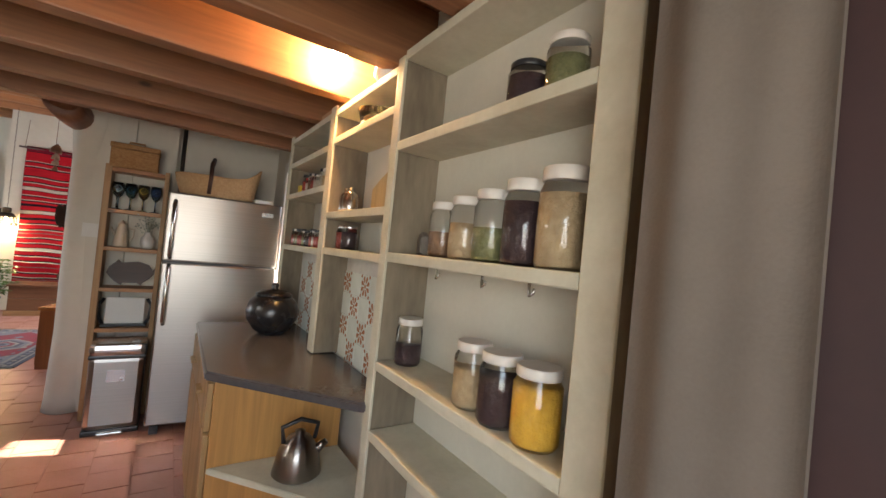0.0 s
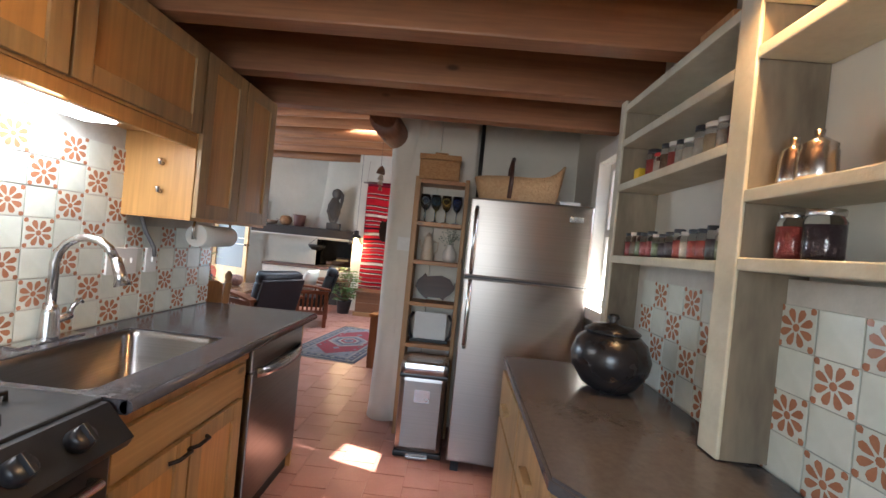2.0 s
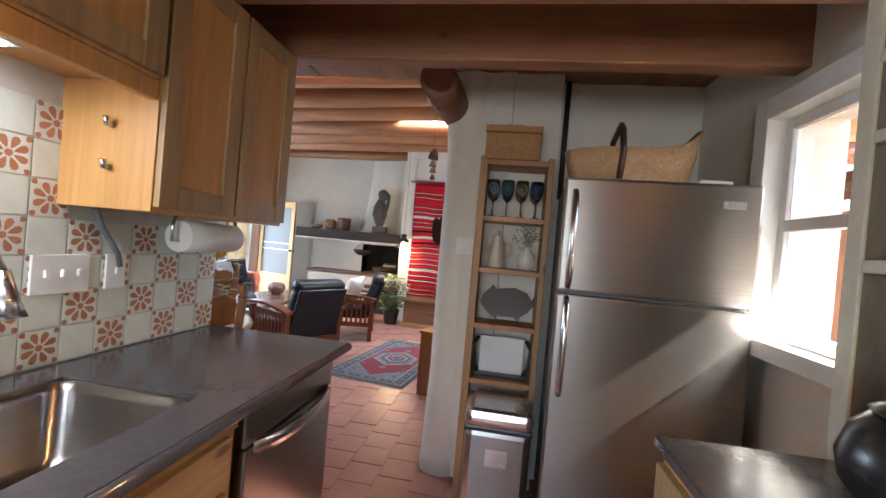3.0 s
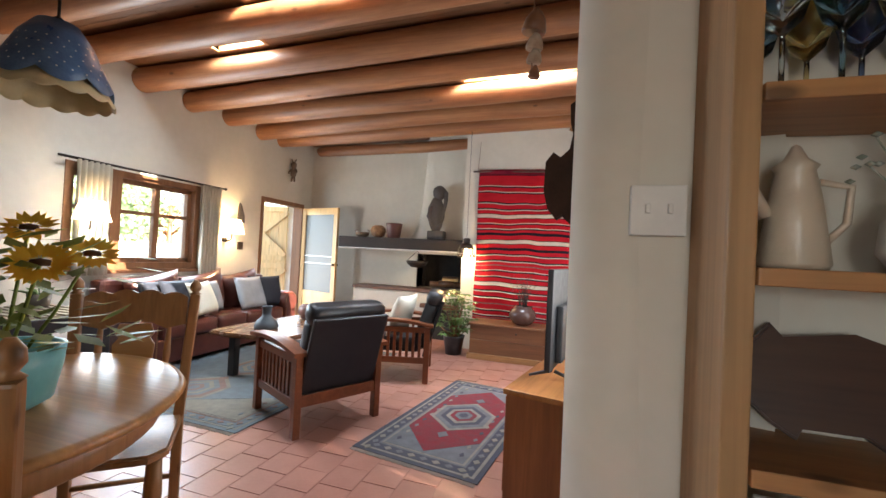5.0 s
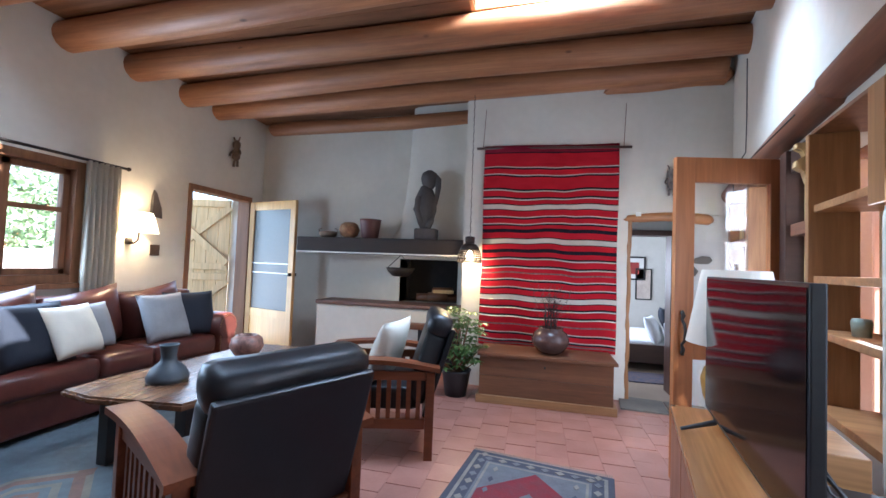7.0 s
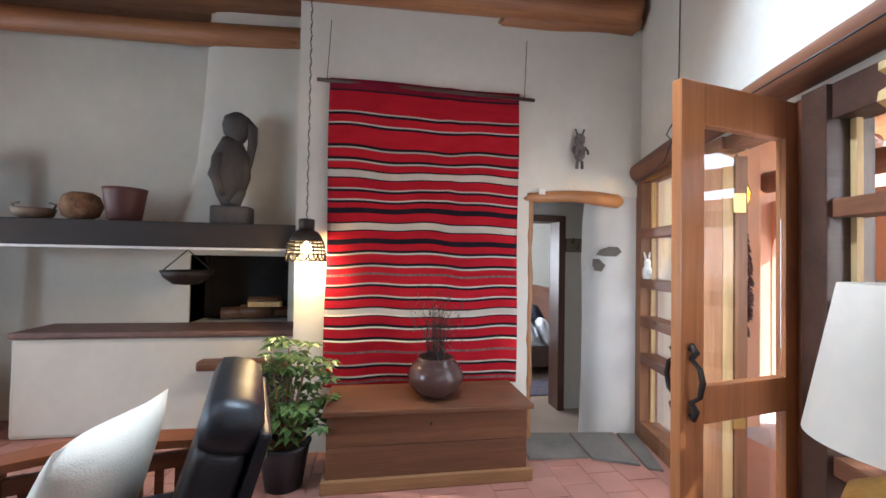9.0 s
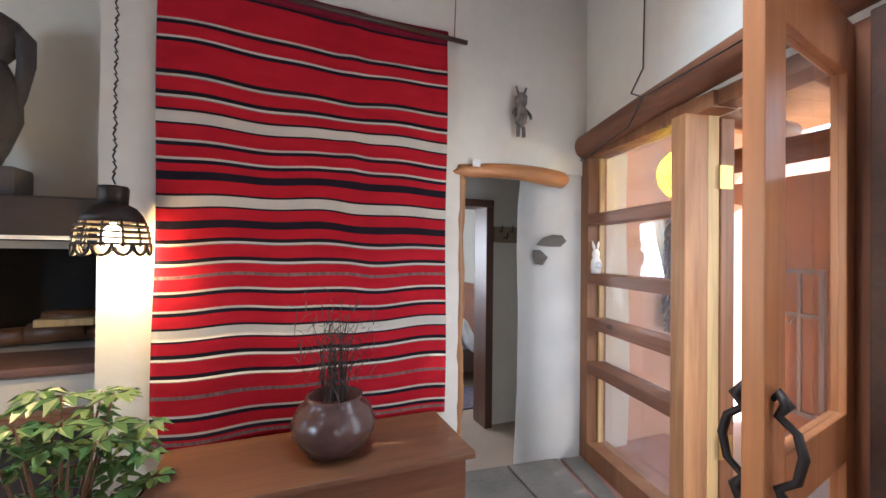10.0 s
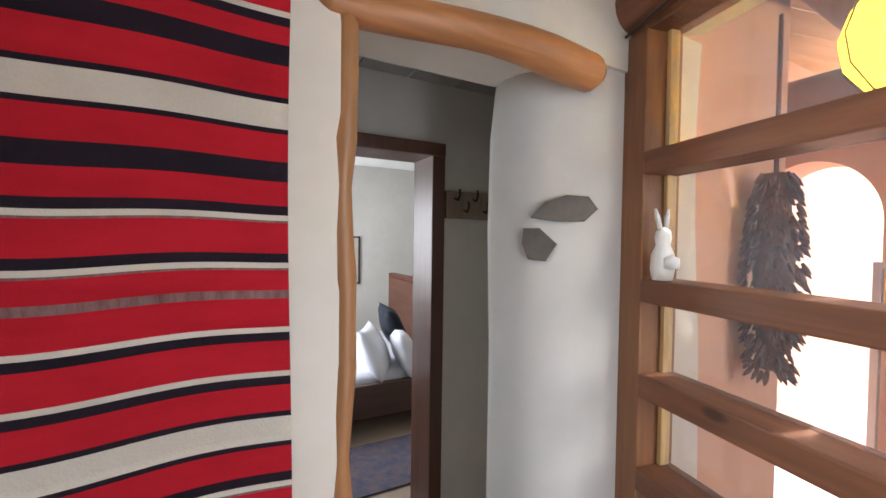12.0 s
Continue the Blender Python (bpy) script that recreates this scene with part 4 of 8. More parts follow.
# Shed boards share the paled gate wood.
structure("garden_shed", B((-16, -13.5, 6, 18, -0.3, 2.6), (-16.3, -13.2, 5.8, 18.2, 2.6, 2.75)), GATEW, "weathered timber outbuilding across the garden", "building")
# Assumed wall, added so its sunlit face gives the window's white glare.
structure("garden_wall", B((-8.6, -8.35, 3.0, 24.0, -0.35, 1.22), bev=0.05), mat("pale_stucco", (0.70, 0.66, 0.58), (0.62, 0.57, 0.49), 0.9, scale=1.5), "low pale stucco wall added for white glare outdoors", "wall")
# ---- fireplace corner ----
bm = bmesh.new()
box(bm, -2.56, -0.66, 9.56, 9.95, 0, 0.68, 0.03)
structure("hearth", bm, PLASTER, "white plastered raised hearth", "hearth")
part("hearth_ledge", B((-2.56, -0.67, 9.53, 9.94, 0.684, 0.73), bev=0.015), mat("brown_stone", (0.12, 0.06, 0.045), (0.2, 0.11, 0.08), 0.6, scale=8, fine=50, bump=0.4), bpy.data.objects["hearth"])
# Solid dark slab on the hearth face: the niche's shade put into colour.
part("wood_niche", B((-1.22, -0.68, 9.50, 9.562, 0.0, 0.47), bev=0.01), mat("soot_and_shade", (0.02, 0.018, 0.017), (0.045, 0.038, 0.034), 0.9), bpy.data.objects["hearth"], "black slab in place of the wood niche's shade")
part("niche_lintel", B((-1.36, -0.67, 9.44, 9.56, 0.46, 0.53), bev=0.02), CHESTW, bpy.data.objects["hearth"], "brown wooden lintel")
structure("firebox", B((-1.7, -0.8, 10.4, 10.5, 0.6, 1.4), (-1.7, -1.62, 9.97, 10.4, 0.6, 1.4), (-0.86, -0.8, 9.97, 10.4, 0.6, 1.4), (-1.62, -0.86, 9.97, 10.4, 1.27, 1.4), (-1.62, -0.86, 9.97, 10.4, 0.6, 0.715)), bpy.data.materials["soot_and_shade"], "sooty black firebox", "fireplace")
bm = bmesh.new()
rings = []
for z, xl in ((1.49, -1.74), (1.58, -1.66), (1.72, -1.60), (2.0, -1.545), (2.4, -1.51), (3.2, -1.47)):
    rings.append([bm.verts.new((x, y, z)) for x, y in ((xl, 9.95), (xl + 0.005, 9.83), (xl + 0.03, 9.765), (xl + 0.08, 9.73), (xl + 0.2, 9.715), (-0.9, 9.71), (-0.66, 9.70))])
for a, b in zip(rings, rings[1:]):
    for i in range(6):
        bm.faces.new((a[i], a[i + 1], b[i + 1], b[i])).smooth = True
structure("chimney_breast", bm, PLASTER, "flared white plaster chimney breast", "chimney")
bm = bmesh.new()
box(bm, -2.74, -0.67, 9.35, 9.94, 1.31, 1.495, 0.012)
mn = single("mantel", bm, mat("charred_wood", (0.018, 0.013, 0.011), (0.034, 0.022, 0.018), 0.72, scale=8, fine=60, bump=0.25, stretch=(0.15, 1, 1)), "thick dark timber mantel shelf", "mantel")
part("edge_strip", B((-2.74, -0.67, 9.338, 9.349, 1.308, 1.325)), WHITE, mn, "white strip under the mantel edge")
bm = bmesh.new()
lathe(bm, [(0.0, -0.11), (0.09, -0.10), (0.15, -0.05), (0.175, 0.0), (0.165, 0.0), (0.14, -0.04), (0.0, -0.09)], 24)
tube(bm, [(-0.16, 0, 0.0), (0, 0, 0.15), (0.16, 0, 0.0)], 0.005, 6)
single("hanging_pan", bm, IRON, "black iron bowl hanging before the fireplace", "pan", pose(-1.5, 9.62, 1.16))
bm = bmesh.new()
for i, (x, z, r) in enumerate(((-1.3, 0.78, 0.05), (-1.15, 0.79, 0.06), (-1.02, 0.78, 0.045), (-1.1, 0.87, 0.045))):
    tube(bm, [(x - 0.12, 10.08 + 0.03 * i, z), (x + 0.14, 10.12, z + 0.01)], r, 8)
single("firewood", bm, CHESTW, "split firewood logs in the firebox", "firewood")
bm = bmesh.new()
box(bm, -1.15, -0.9, 9.86, 9.94, 0.86, 0.90, 0.006, pose(0, 0, 0))
single("kindling", bm, PALEW, "pale split stick of kindling wood", "kindling")

# carved bird figure on the mantel
random.seed(3)
bm = bmesh.new()
ZT = 1.497
FIG = mat("grey_carved_wood", (0.05, 0.042, 0.04), (0.10, 0.086, 0.078), 0.7, scale=9, fine=60, bump=0.5, stretch=(1, 1, 0.3))
box(bm, -0.13, 0.13, -0.08, 0.08, 0, 0.13, 0.02)
lathe(bm, [(0.05, 0.12), (0.09, 0.2), (0.135, 0.34), (0.13, 0.48), (0.085, 0.58), (0.06, 0.63)], 20, (-0.02, 0, 0), squash=0.75)
lathe(bm, [(0.05, 0.60), (0.09, 0.66), (0.10, 0.72), (0.085, 0.78), (0.03, 0.815)], 20, (0.015, 0, 0), squash=0.8)
tube(bm, [(0.08, 0, 0.74), (0.12, 0, 0.70), (0.125, 0, 0.60), (0.105, 0, 0.45), (0.09, 0, 0.34)], [0.04, 0.04, 0.034, 0.024, 0.008], 10)
tube(bm, [(-0.07, -0.08, 0.5), (-0.10, -0.07, 0.35), (-0.04, -0.06, 0.2)], [0.03, 0.05, 0.02], 8)
tube(bm, [(0.03, -0.05, 0.14), (0.08, -0.05, 0.24)], [0.04, 0.03], 8)
single("bird_carving", bm, FIG, "grey carved wooden bird figure on the mantel", "carving", pose(-1.17, 9.52, ZT) @ Matrix.Scale(1.0, 4))
bm = bmesh.new()
lathe(bm, [(0.085, 0), (0.10, 0.02), (0.125, 0.2), (0.13, 0.225), (0.118, 0.225), (0.10, 0.19), (0.0, 0.17)], 24)
single("bucket_pot", bm, mat("dark_red_clay", (0.11, 0.035, 0.03), (0.07, 0.025, 0.022), 0.5), "dark red clay flower pot on the mantel", "pot", pose(-1.86, 9.50, ZT))
bm = bmesh.new()
lathe(bm, [(0.05, 0), (0.10, 0.03), (0.125, 0.10), (0.10, 0.165), (0.06, 0.19), (0.05, 0.185)], 24)
BASK = mat("woven_brown", (0.33, 0.19, 0.09), (0.13, 0.05, 0.03), 0.8, scale=22, fine=90, bump=0.5)
single("clay_basket", bm, BASK, "round woven basket with dark diamond pattern", "basket", pose(-2.14, 9.52, ZT))
bm = bmesh.new()
lathe(bm, [(0.05, 0), (0.10, 0.02), (0.115, 0.07), (0.105, 0.075), (0.09, 0.03), (0.0, 0.02)], 24)
for s in (-1, 1):
    tube(bm, [(s * 0.11, 0, 0.06), (s * 0.13, 0, 0.10), (s * 0.09, 0, 0.11)], 0.008, 6)
single("handled_bowl", bm, mat("banded_clay", (0.30, 0.20, 0.13), (0.08, 0.05, 0.04), 0.6, scale=3, fine=30, stretch=(1, 1, 9)), "small banded clay bowl with handles", "bowl", pose(-2.42, 9.52, ZT))

# ---- north wall ----
RED = mat("red_wool", (0.43, 0.014, 0.024), (0.32, 0.010, 0.018), 0.95, scale=5, fine=220, bump=0.4, stretch=(1, 1, 4), spec=0.1)
WHW = mat("cream_wool", (0.54, 0.50, 0.42), (0.45, 0.41, 0.34), 0.95, scale=8, fine=220, bump=0.4, spec=0.1)
BKW = mat("black_wool", (0.012, 0.009, 0.014), (0.022, 0.014, 0.02), 0.95, scale=8, fine=220, bump=0.4, spec=0.1)
GYW = mat("grey_wool", (0.22, 0.14, 0.13), (0.12, 0.05, 0.05), 0.95, scale=40, fine=200, bump=0.4, stretch=(2, 1, 0.5), spec=0.1)
BANDS = ((2.375, "k"), (2.222, "wk"), (2.145, "wk"), (2.002, "kw"), (1.918, "kw"), (1.846, "W"), (1.722, "wk"), (1.650, "wk"), (1.592, "K"), (1.500, "W"), (1.385, "K"), (1.305, "kw"), (1.218, "kw"), (1.150, "g"), (1.082, "wk"), (1.000, "wk"), (0.925, "W"), (0.812, "kw"), (0.728, "kw"), (0.640, "g"), (0.560, "wk"), (0.487, "wk"), (0.452, "g"))
MOTIF = {"k": ((0.016, 2),), "wk": ((0.010, 1), (0.016, 2)), "kw": ((0.017, 2), (0.010, 1), (0.004, 3)), "W": ((0.010, 2), (0.046, 1), (0.009, 2)), "K": ((0.036, 2),), "g": ((0.015, 3),)}
STRIPES = []
for z, motif in BANDS:
    for h, k in MOTIF[motif]:
        STRIPES.append(((2.44 - z) / 2.03, h / 2.03, k))
        z -= h
cuts = sorted({0.0, 1.0, *(c for s, h, k in STRIPES for c in (s, s + h))} | {i / 60 for i in range(61)})
bm = bmesh.new()
NX = 44


def hang(u, f):
    x = -0.46 + 1.30 * u + 0.010 * math.sin(9 * f) * (u - 0.5)
    sag = 0.010 * math.sin(7.0 * u + 9 * f) + 0.012 * math.exp(-((u - 0.62) / 0.05) ** 2) * math.sin(22 * f) * (1 - f * 0.5) + 0.006 * math.sin(19 * u - 4 * f)
    y = 9.118 - 0.016 * math.sin(6.5 * u + 2.2 * f) - 0.012 * f * math.sin(13 * u) - 0.012 * math.exp(-((u - 0.62) / 0.04) ** 2)
    return Vector((x, y, 2.457 - 2.03 * f + sag * 0.8 * min(1, f * 6)))


rows = [[bm.verts.new(hang(i / NX, f)) for i in range(NX + 1)] for f in cuts]
for a, b, f0, f1 in zip(rows, rows[1:], cuts, cuts[1:]):
    c = (f0 + f1) / 2
    k = next((k for s, h, k in STRIPES if s <= c < s + h), 0)
    for i in range(NX):
        f = bm.faces.new((a[i], b[i], b[i + 1], a[i + 1]))
        f.smooth, f.material_index = True, k
tx = thing("wall_textile", pose(0, 0, 0), "red striped woven wool blanket hung on the wall", "textile")
part("weave", bm, [RED, WHW, BKW, GYW], tx).modifiers.new("thick", "SOLIDIFY").thickness = 0.006
bm = bmesh.new()
hem = []
for i in range(NX + 1):
    top = hang(i / NX, 0.0)
    hem.append([bm.verts.new(top + Vector((0, 0.002 - 0.022 * math.sin(q), -0.028 + 0.03 * math.cos(q) - (0.012 if q > 2.8 else 0)))) for q in (0.0, 0.6, 1.2, 1.8, 2.4, 3.0)])
for a, b in zip(hem, hem[1:]):
    for k in range(5):
        bm.faces.new((a[k], a[k + 1], b[k + 1], b[k])).smooth = True
part("hem", bm, mat("maroon_wool", (0.20, 0.012, 0.026), (0.12, 0.008, 0.02), 0.95, scale=8, fine=220, bump=0.4, stretch=(1, 1, 4), spec=0.1), tx, "dark red hem folded over the rod").modifiers.new("thick", "SOLIDIFY").thickness = 0.004
rd = thing("textile_rod", pose(0, 0, 0), "thin dark wooden hanging rod with cords", "rod")
bm = bmesh.new()
tube(bm, [(-0.54, 9.098, 2.432), (0.2, 9.098, 2.424), (0.95, 9.098, 2.412)], 0.013, 8)
part("rod", bm, DARKW, rd)
for x in (-0.48, 0.88):
    bm = bmesh.new()
    tube(bm, [(x, 9.11, 2.42), (x + 0.02, 9.13, 2.85)], 0.003, 5)
    part("cord", bm, CHESTW, rd)

ch = thing("blanket_chest", pose(0, 0, 0), "old brown plank blanket chest beneath the textile", "chest")
part("body", B((-0.385, 0.755, 8.66, 9.08, 0.07, 0.24), (-0.385, 0.755, 8.66, 9.08, 0.243, 0.415), bev=0.004), CHESTW, ch)
part("plinth", B((-0.41, 0.785, 8.635, 9.10, 0.0, 0.07), bev=0.006), wood("chest_plinth", (0.36, 0.19, 0.08), (0.26, 0.12, 0.05), "x", 0.45), ch)
part("lid", B((-0.405, 0.785, 8.625, 9.10, 0.417, 0.445), bev=0.006), CHESTW, ch)
part("keyhole", B((0.18, 0.195, 8.655, 8.662, 0.34, 0.36)), BLACK, ch)
bm = bmesh.new()
lathe(bm, [(0.075, 0), (0.12, 0.025), (0.165, 0.09), (0.17, 0.13), (0.145, 0.19), (0.11, 0.215), (0.115, 0.235), (0.10, 0.235), (0.095, 0.20), (0.0, 0.19)], 32)
single("clay_planter", bm, mat("brown_glaze", (0.06, 0.03, 0.027), (0.10, 0.055, 0.045), 0.22, scale=6, fine=50), "round dark brown glazed pot on the chest", "pot", pose(0.235, 8.84, 0.446))
random.seed(8)
pl = thing("dry_plant", pose(0.235, 8.84, 0.66), "wispy dry grey-green grass plant", "plant")
bm = bmesh.new()
tips = []
for i in range(26):
    a, r = random.random() * 6.283, random.uniform(0.02, 0.14)
    h = random.uniform(0.18, 0.40)
    p = [Vector((0.04 * math.cos(a), 0.04 * math.sin(a), -0.02)), Vector((r * 0.6 * math.cos(a), r * 0.6 * math.sin(a), h * 0.6)), Vector((r * 1.2 * math.cos(a + 0.3), r * 1.2 * math.sin(a + 0.3), h))]
    tube(bm, p, [0.004, 0.0025, 0.0012], 4, False)
    tips += p[1:]
part("stem_tuft", bm, mat("dry_stem", (0.025, 0.02, 0.018), (0.06, 0.045, 0.04), 0.9), pl)
bm = bmesh.new()
for i in range(420):
    c = random.choice(tips) + Vector((random.gauss(0, 0.02), random.gauss(0, 0.02), random.gauss(-0.03, 0.05)))
    d = Vector((random.gauss(0, 1), random.gauss(0, 1), random.gauss(0.25, 0.5))).normalized() * random.uniform(0.05, 0.12)
    sd = d.cross(Vector((0.1, 0.2, 1))).normalized() * random.uniform(0.0014, 0.0032)
    droop = Vector((0, 0, -0.25 * d.length))
    a, b = c + d * 0.5, c + d + droop
    bm.faces.new([bm.verts.new(v) for v in (c - sd * 0.6, a - sd, a + sd, c + sd * 0.6)])
    bm.faces.new([bm.verts.new(v) for v in (a - sd, b, a + sd)])
part("foliage", bm, mat("dry_leaf", (0.028, 0.03, 0.026), (0.065, 0.06, 0.05), 0.9), pl)

# pendant lamp
pd = thing("pendant_lamp", pose(-0.57, 9.02, 1.30), "punched dark metal pendant lamp glowing warm", "lamp")
bm = bmesh.new()
lathe(bm, [(0.046, 0.142), (0.072, 0.128), (0.092, 0.102), (0.104, 0.072), (0.102, 0.072), (0.09, 0.10), (0.07, 0.125), (0.044, 0.139)], 36)
part("shade", bm, IRON, pd, smooth=True)
for r, z in ((0.108, 0.058), (0.113, 0.036), (0.117, 0.014), (0.118, -0.008)):
    bm = bmesh.new()
    tube(bm, [(r * math.cos(a), r * math.sin(a), z) for a in (2 * math.pi * i / 36 for i in range(37))], 0.0055, 6, False)
    part("hoop", bm, IRON, pd)
for i in range(12):
    a = 2 * math.pi * i / 12
    bm = bmesh.new()
    tube(bm, [(r * math.cos(a), r * math.sin(a), z) for r, z in ((0.103, 0.074), (0.113, 0.036), (0.118, 0.0), (0.118, -0.02))], 0.004, 5)
    part("rib", bm, IRON, pd)
    bm = bmesh.new()
    tube(bm, [(0.118 * math.cos(a + d), 0.118 * math.sin(a + d), z) for d, z in ((-0.26, -0.010), (-0.2, -0.034), (-0.1, -0.047), (0, -0.05), (0.1, -0.047), (0.2, -0.034), (0.26, -0.010))], 0.006, 5)
    part("scallop", bm, IRON, pd)
bm = bmesh.new()
lathe(bm, [(0.046, 0.13), (0.05, 0.2), (0.045, 0.21), (0.012, 0.215)], 16)
part("cap", bm, IRON, pd)
bm = bmesh.new()
for i in range(36):
    z = 0.22 + i * 0.042
    tube(bm, [(0.004 * (-1) ** i, 0, z), (-0.006 * (-1) ** i, 0.004, z + 0.022), (0.004 * (-1) ** i, 0, z + 0.044)], 0.0035, 4)
part("chain", bm, IRON, pd)
bm = bmesh.new()
lathe(bm, [(0.008, 0.07), (0.026, 0.045), (0.032, 0.015), (0.02, -0.012), (0.0, -0.02)], 14)
part("bulb", bm, glow("warm_bulb", (1.0, 0.72, 0.36), 14), pd)
lamp("pendant_light", "POINT", pose(-0.57, 9.02, 1.265), 3.4, (1.0, 0.66, 0.30), 0.035)

# schefflera in a pot
random.seed(21)
sc = thing("schefflera", pose(-0.62, 8.78, 0), "bushy green umbrella plant in a black pot", "plant")
bm = bmesh.new()
lathe(bm, [(0.10, 0), (0.135, 0.22), (0.145, 0.24), (0.13, 0.24), (0.12, 0.2), (0.0, 0.19)], 24)
part("pot", bm, BLACK, sc)
bm, bs = bmesh.new(), bmesh.new()
for i in range(90):
    a, h = random.random() * 6.283, random.uniform(0.26, 0.84)
    r = random.uniform(0.02, 0.25) * (1.15 - 0.55 * abs(h - 0.5))
    c = Vector((r * math.cos(a), r * math.sin(a) * 0.8, h))
    if i % 3 == 0:
        tube(bs, [(0, 0, 0.2), c * 0.55 + Vector((0, 0, 0.08)), c], [0.008, 0.006, 0.003], 5)
    t1 = Vector((math.cos(a), math.sin(a), random.uniform(-0.2, 0.6))).normalized()
    for k in range(7):
        b = 2 * math.pi * k / 7 + random.random() * 0.3
        side = Vector((math.cos(b), math.sin(b), -0.25 + 0.35 * t1.z)).normalized()
        ln, wd = random.uniform(0.06, 0.10), 0.020
        up = Vector((0, 0, 1))
        w2 = side.cross(up).normalized() * wd
        p0, p1, p2 = c + side * 0.012, c + side * ln * 0.55 + up * 0.006, c + side * ln - up * 0.012
        v = [bm.verts.new(q) for q in (p0, p1 + w2, p2, p1 - w2)]
        bm.faces.new(v)
part("foliage", bm, mat("schefflera_leaf", (0.05, 0.12, 0.03), (0.17, 0.25, 0.07), 0.35, scale=14, fine=40, bump=0), sc)
part("stems", bs, POSTW, sc)

# small figures on the walls
def doll(x, y, z, s, m, label):
    bm = bmesh.new()
    lathe(bm, [(0.012, 0), (0.03, 0.02), (0.034, 0.07), (0.022, 0.10), (0.03, 0.115), (0.032, 0.15), (0.012, 0.17)], 14)
    for k in (-1, 1):
        tube(bm, [(k * 0.03, 0, 0.09), (k * 0.05, -0.01, 0.06), (k * 0.045, -0.02, 0.04)], 0.008, 6)
        tube(bm, [(k * 0.015, 0, 0.0), (k * 0.018, 0, -0.05)], 0.010, 6)
        tube(bm, [(k * 0.014, 0, 0.16), (k * 0.03, 0, 0.20)], 0.006, 5)
    single("carved_figure", bm, m, label, "carving", pose(x, y, z) @ Matrix.Scale(s, 4), smooth=True)


doll(1.30, 9.10, 2.0, 1.15, mat("painted_figure", (0.03, 0.026, 0.026), (0.26, 0.22, 0.19), 0.6, scale=25, fine=60), "small dark painted carved figure on the wall")
doll(-3.62, 9.3, 2.42, 1.5, mat("brown_figure", (0.07, 0.04, 0.025), (0.2, 0.14, 0.09), 0.6, scale=20, fine=60), "small brown carved figure above the doorway")
bm = bmesh.new()
lathe(bm, [(0.028, 0), (0.034, 0.03), (0.032, 0.07), (0.02, 0.095), (0.024, 0.115), (0.02, 0.135), (0.004, 0.145)], 16, squash=0.8)
for k in (-1, 1):
    tube(bm, [(k * 0.008, 0, 0.13), (k * 0.016, 0.004, 0.17), (k * 0.022, 0.006, 0.195)], [0.007, 0.008, 0.003], 6)
lathe(bm, [(0.0, 0.03), (0.02, 0.035), (0.02, 0.06), (0.0, 0.07)], 10, (0, -0.03, 0))
single("rabbit_figurine", bm, mat("white_ceramic", (0.72, 0.70, 0.65), (0.66, 0.64, 0.6), 0.4), "small white ceramic rabbit on the lattice rail", "figurine", EAST @ pose(-0.005, -0.16, 1.156))

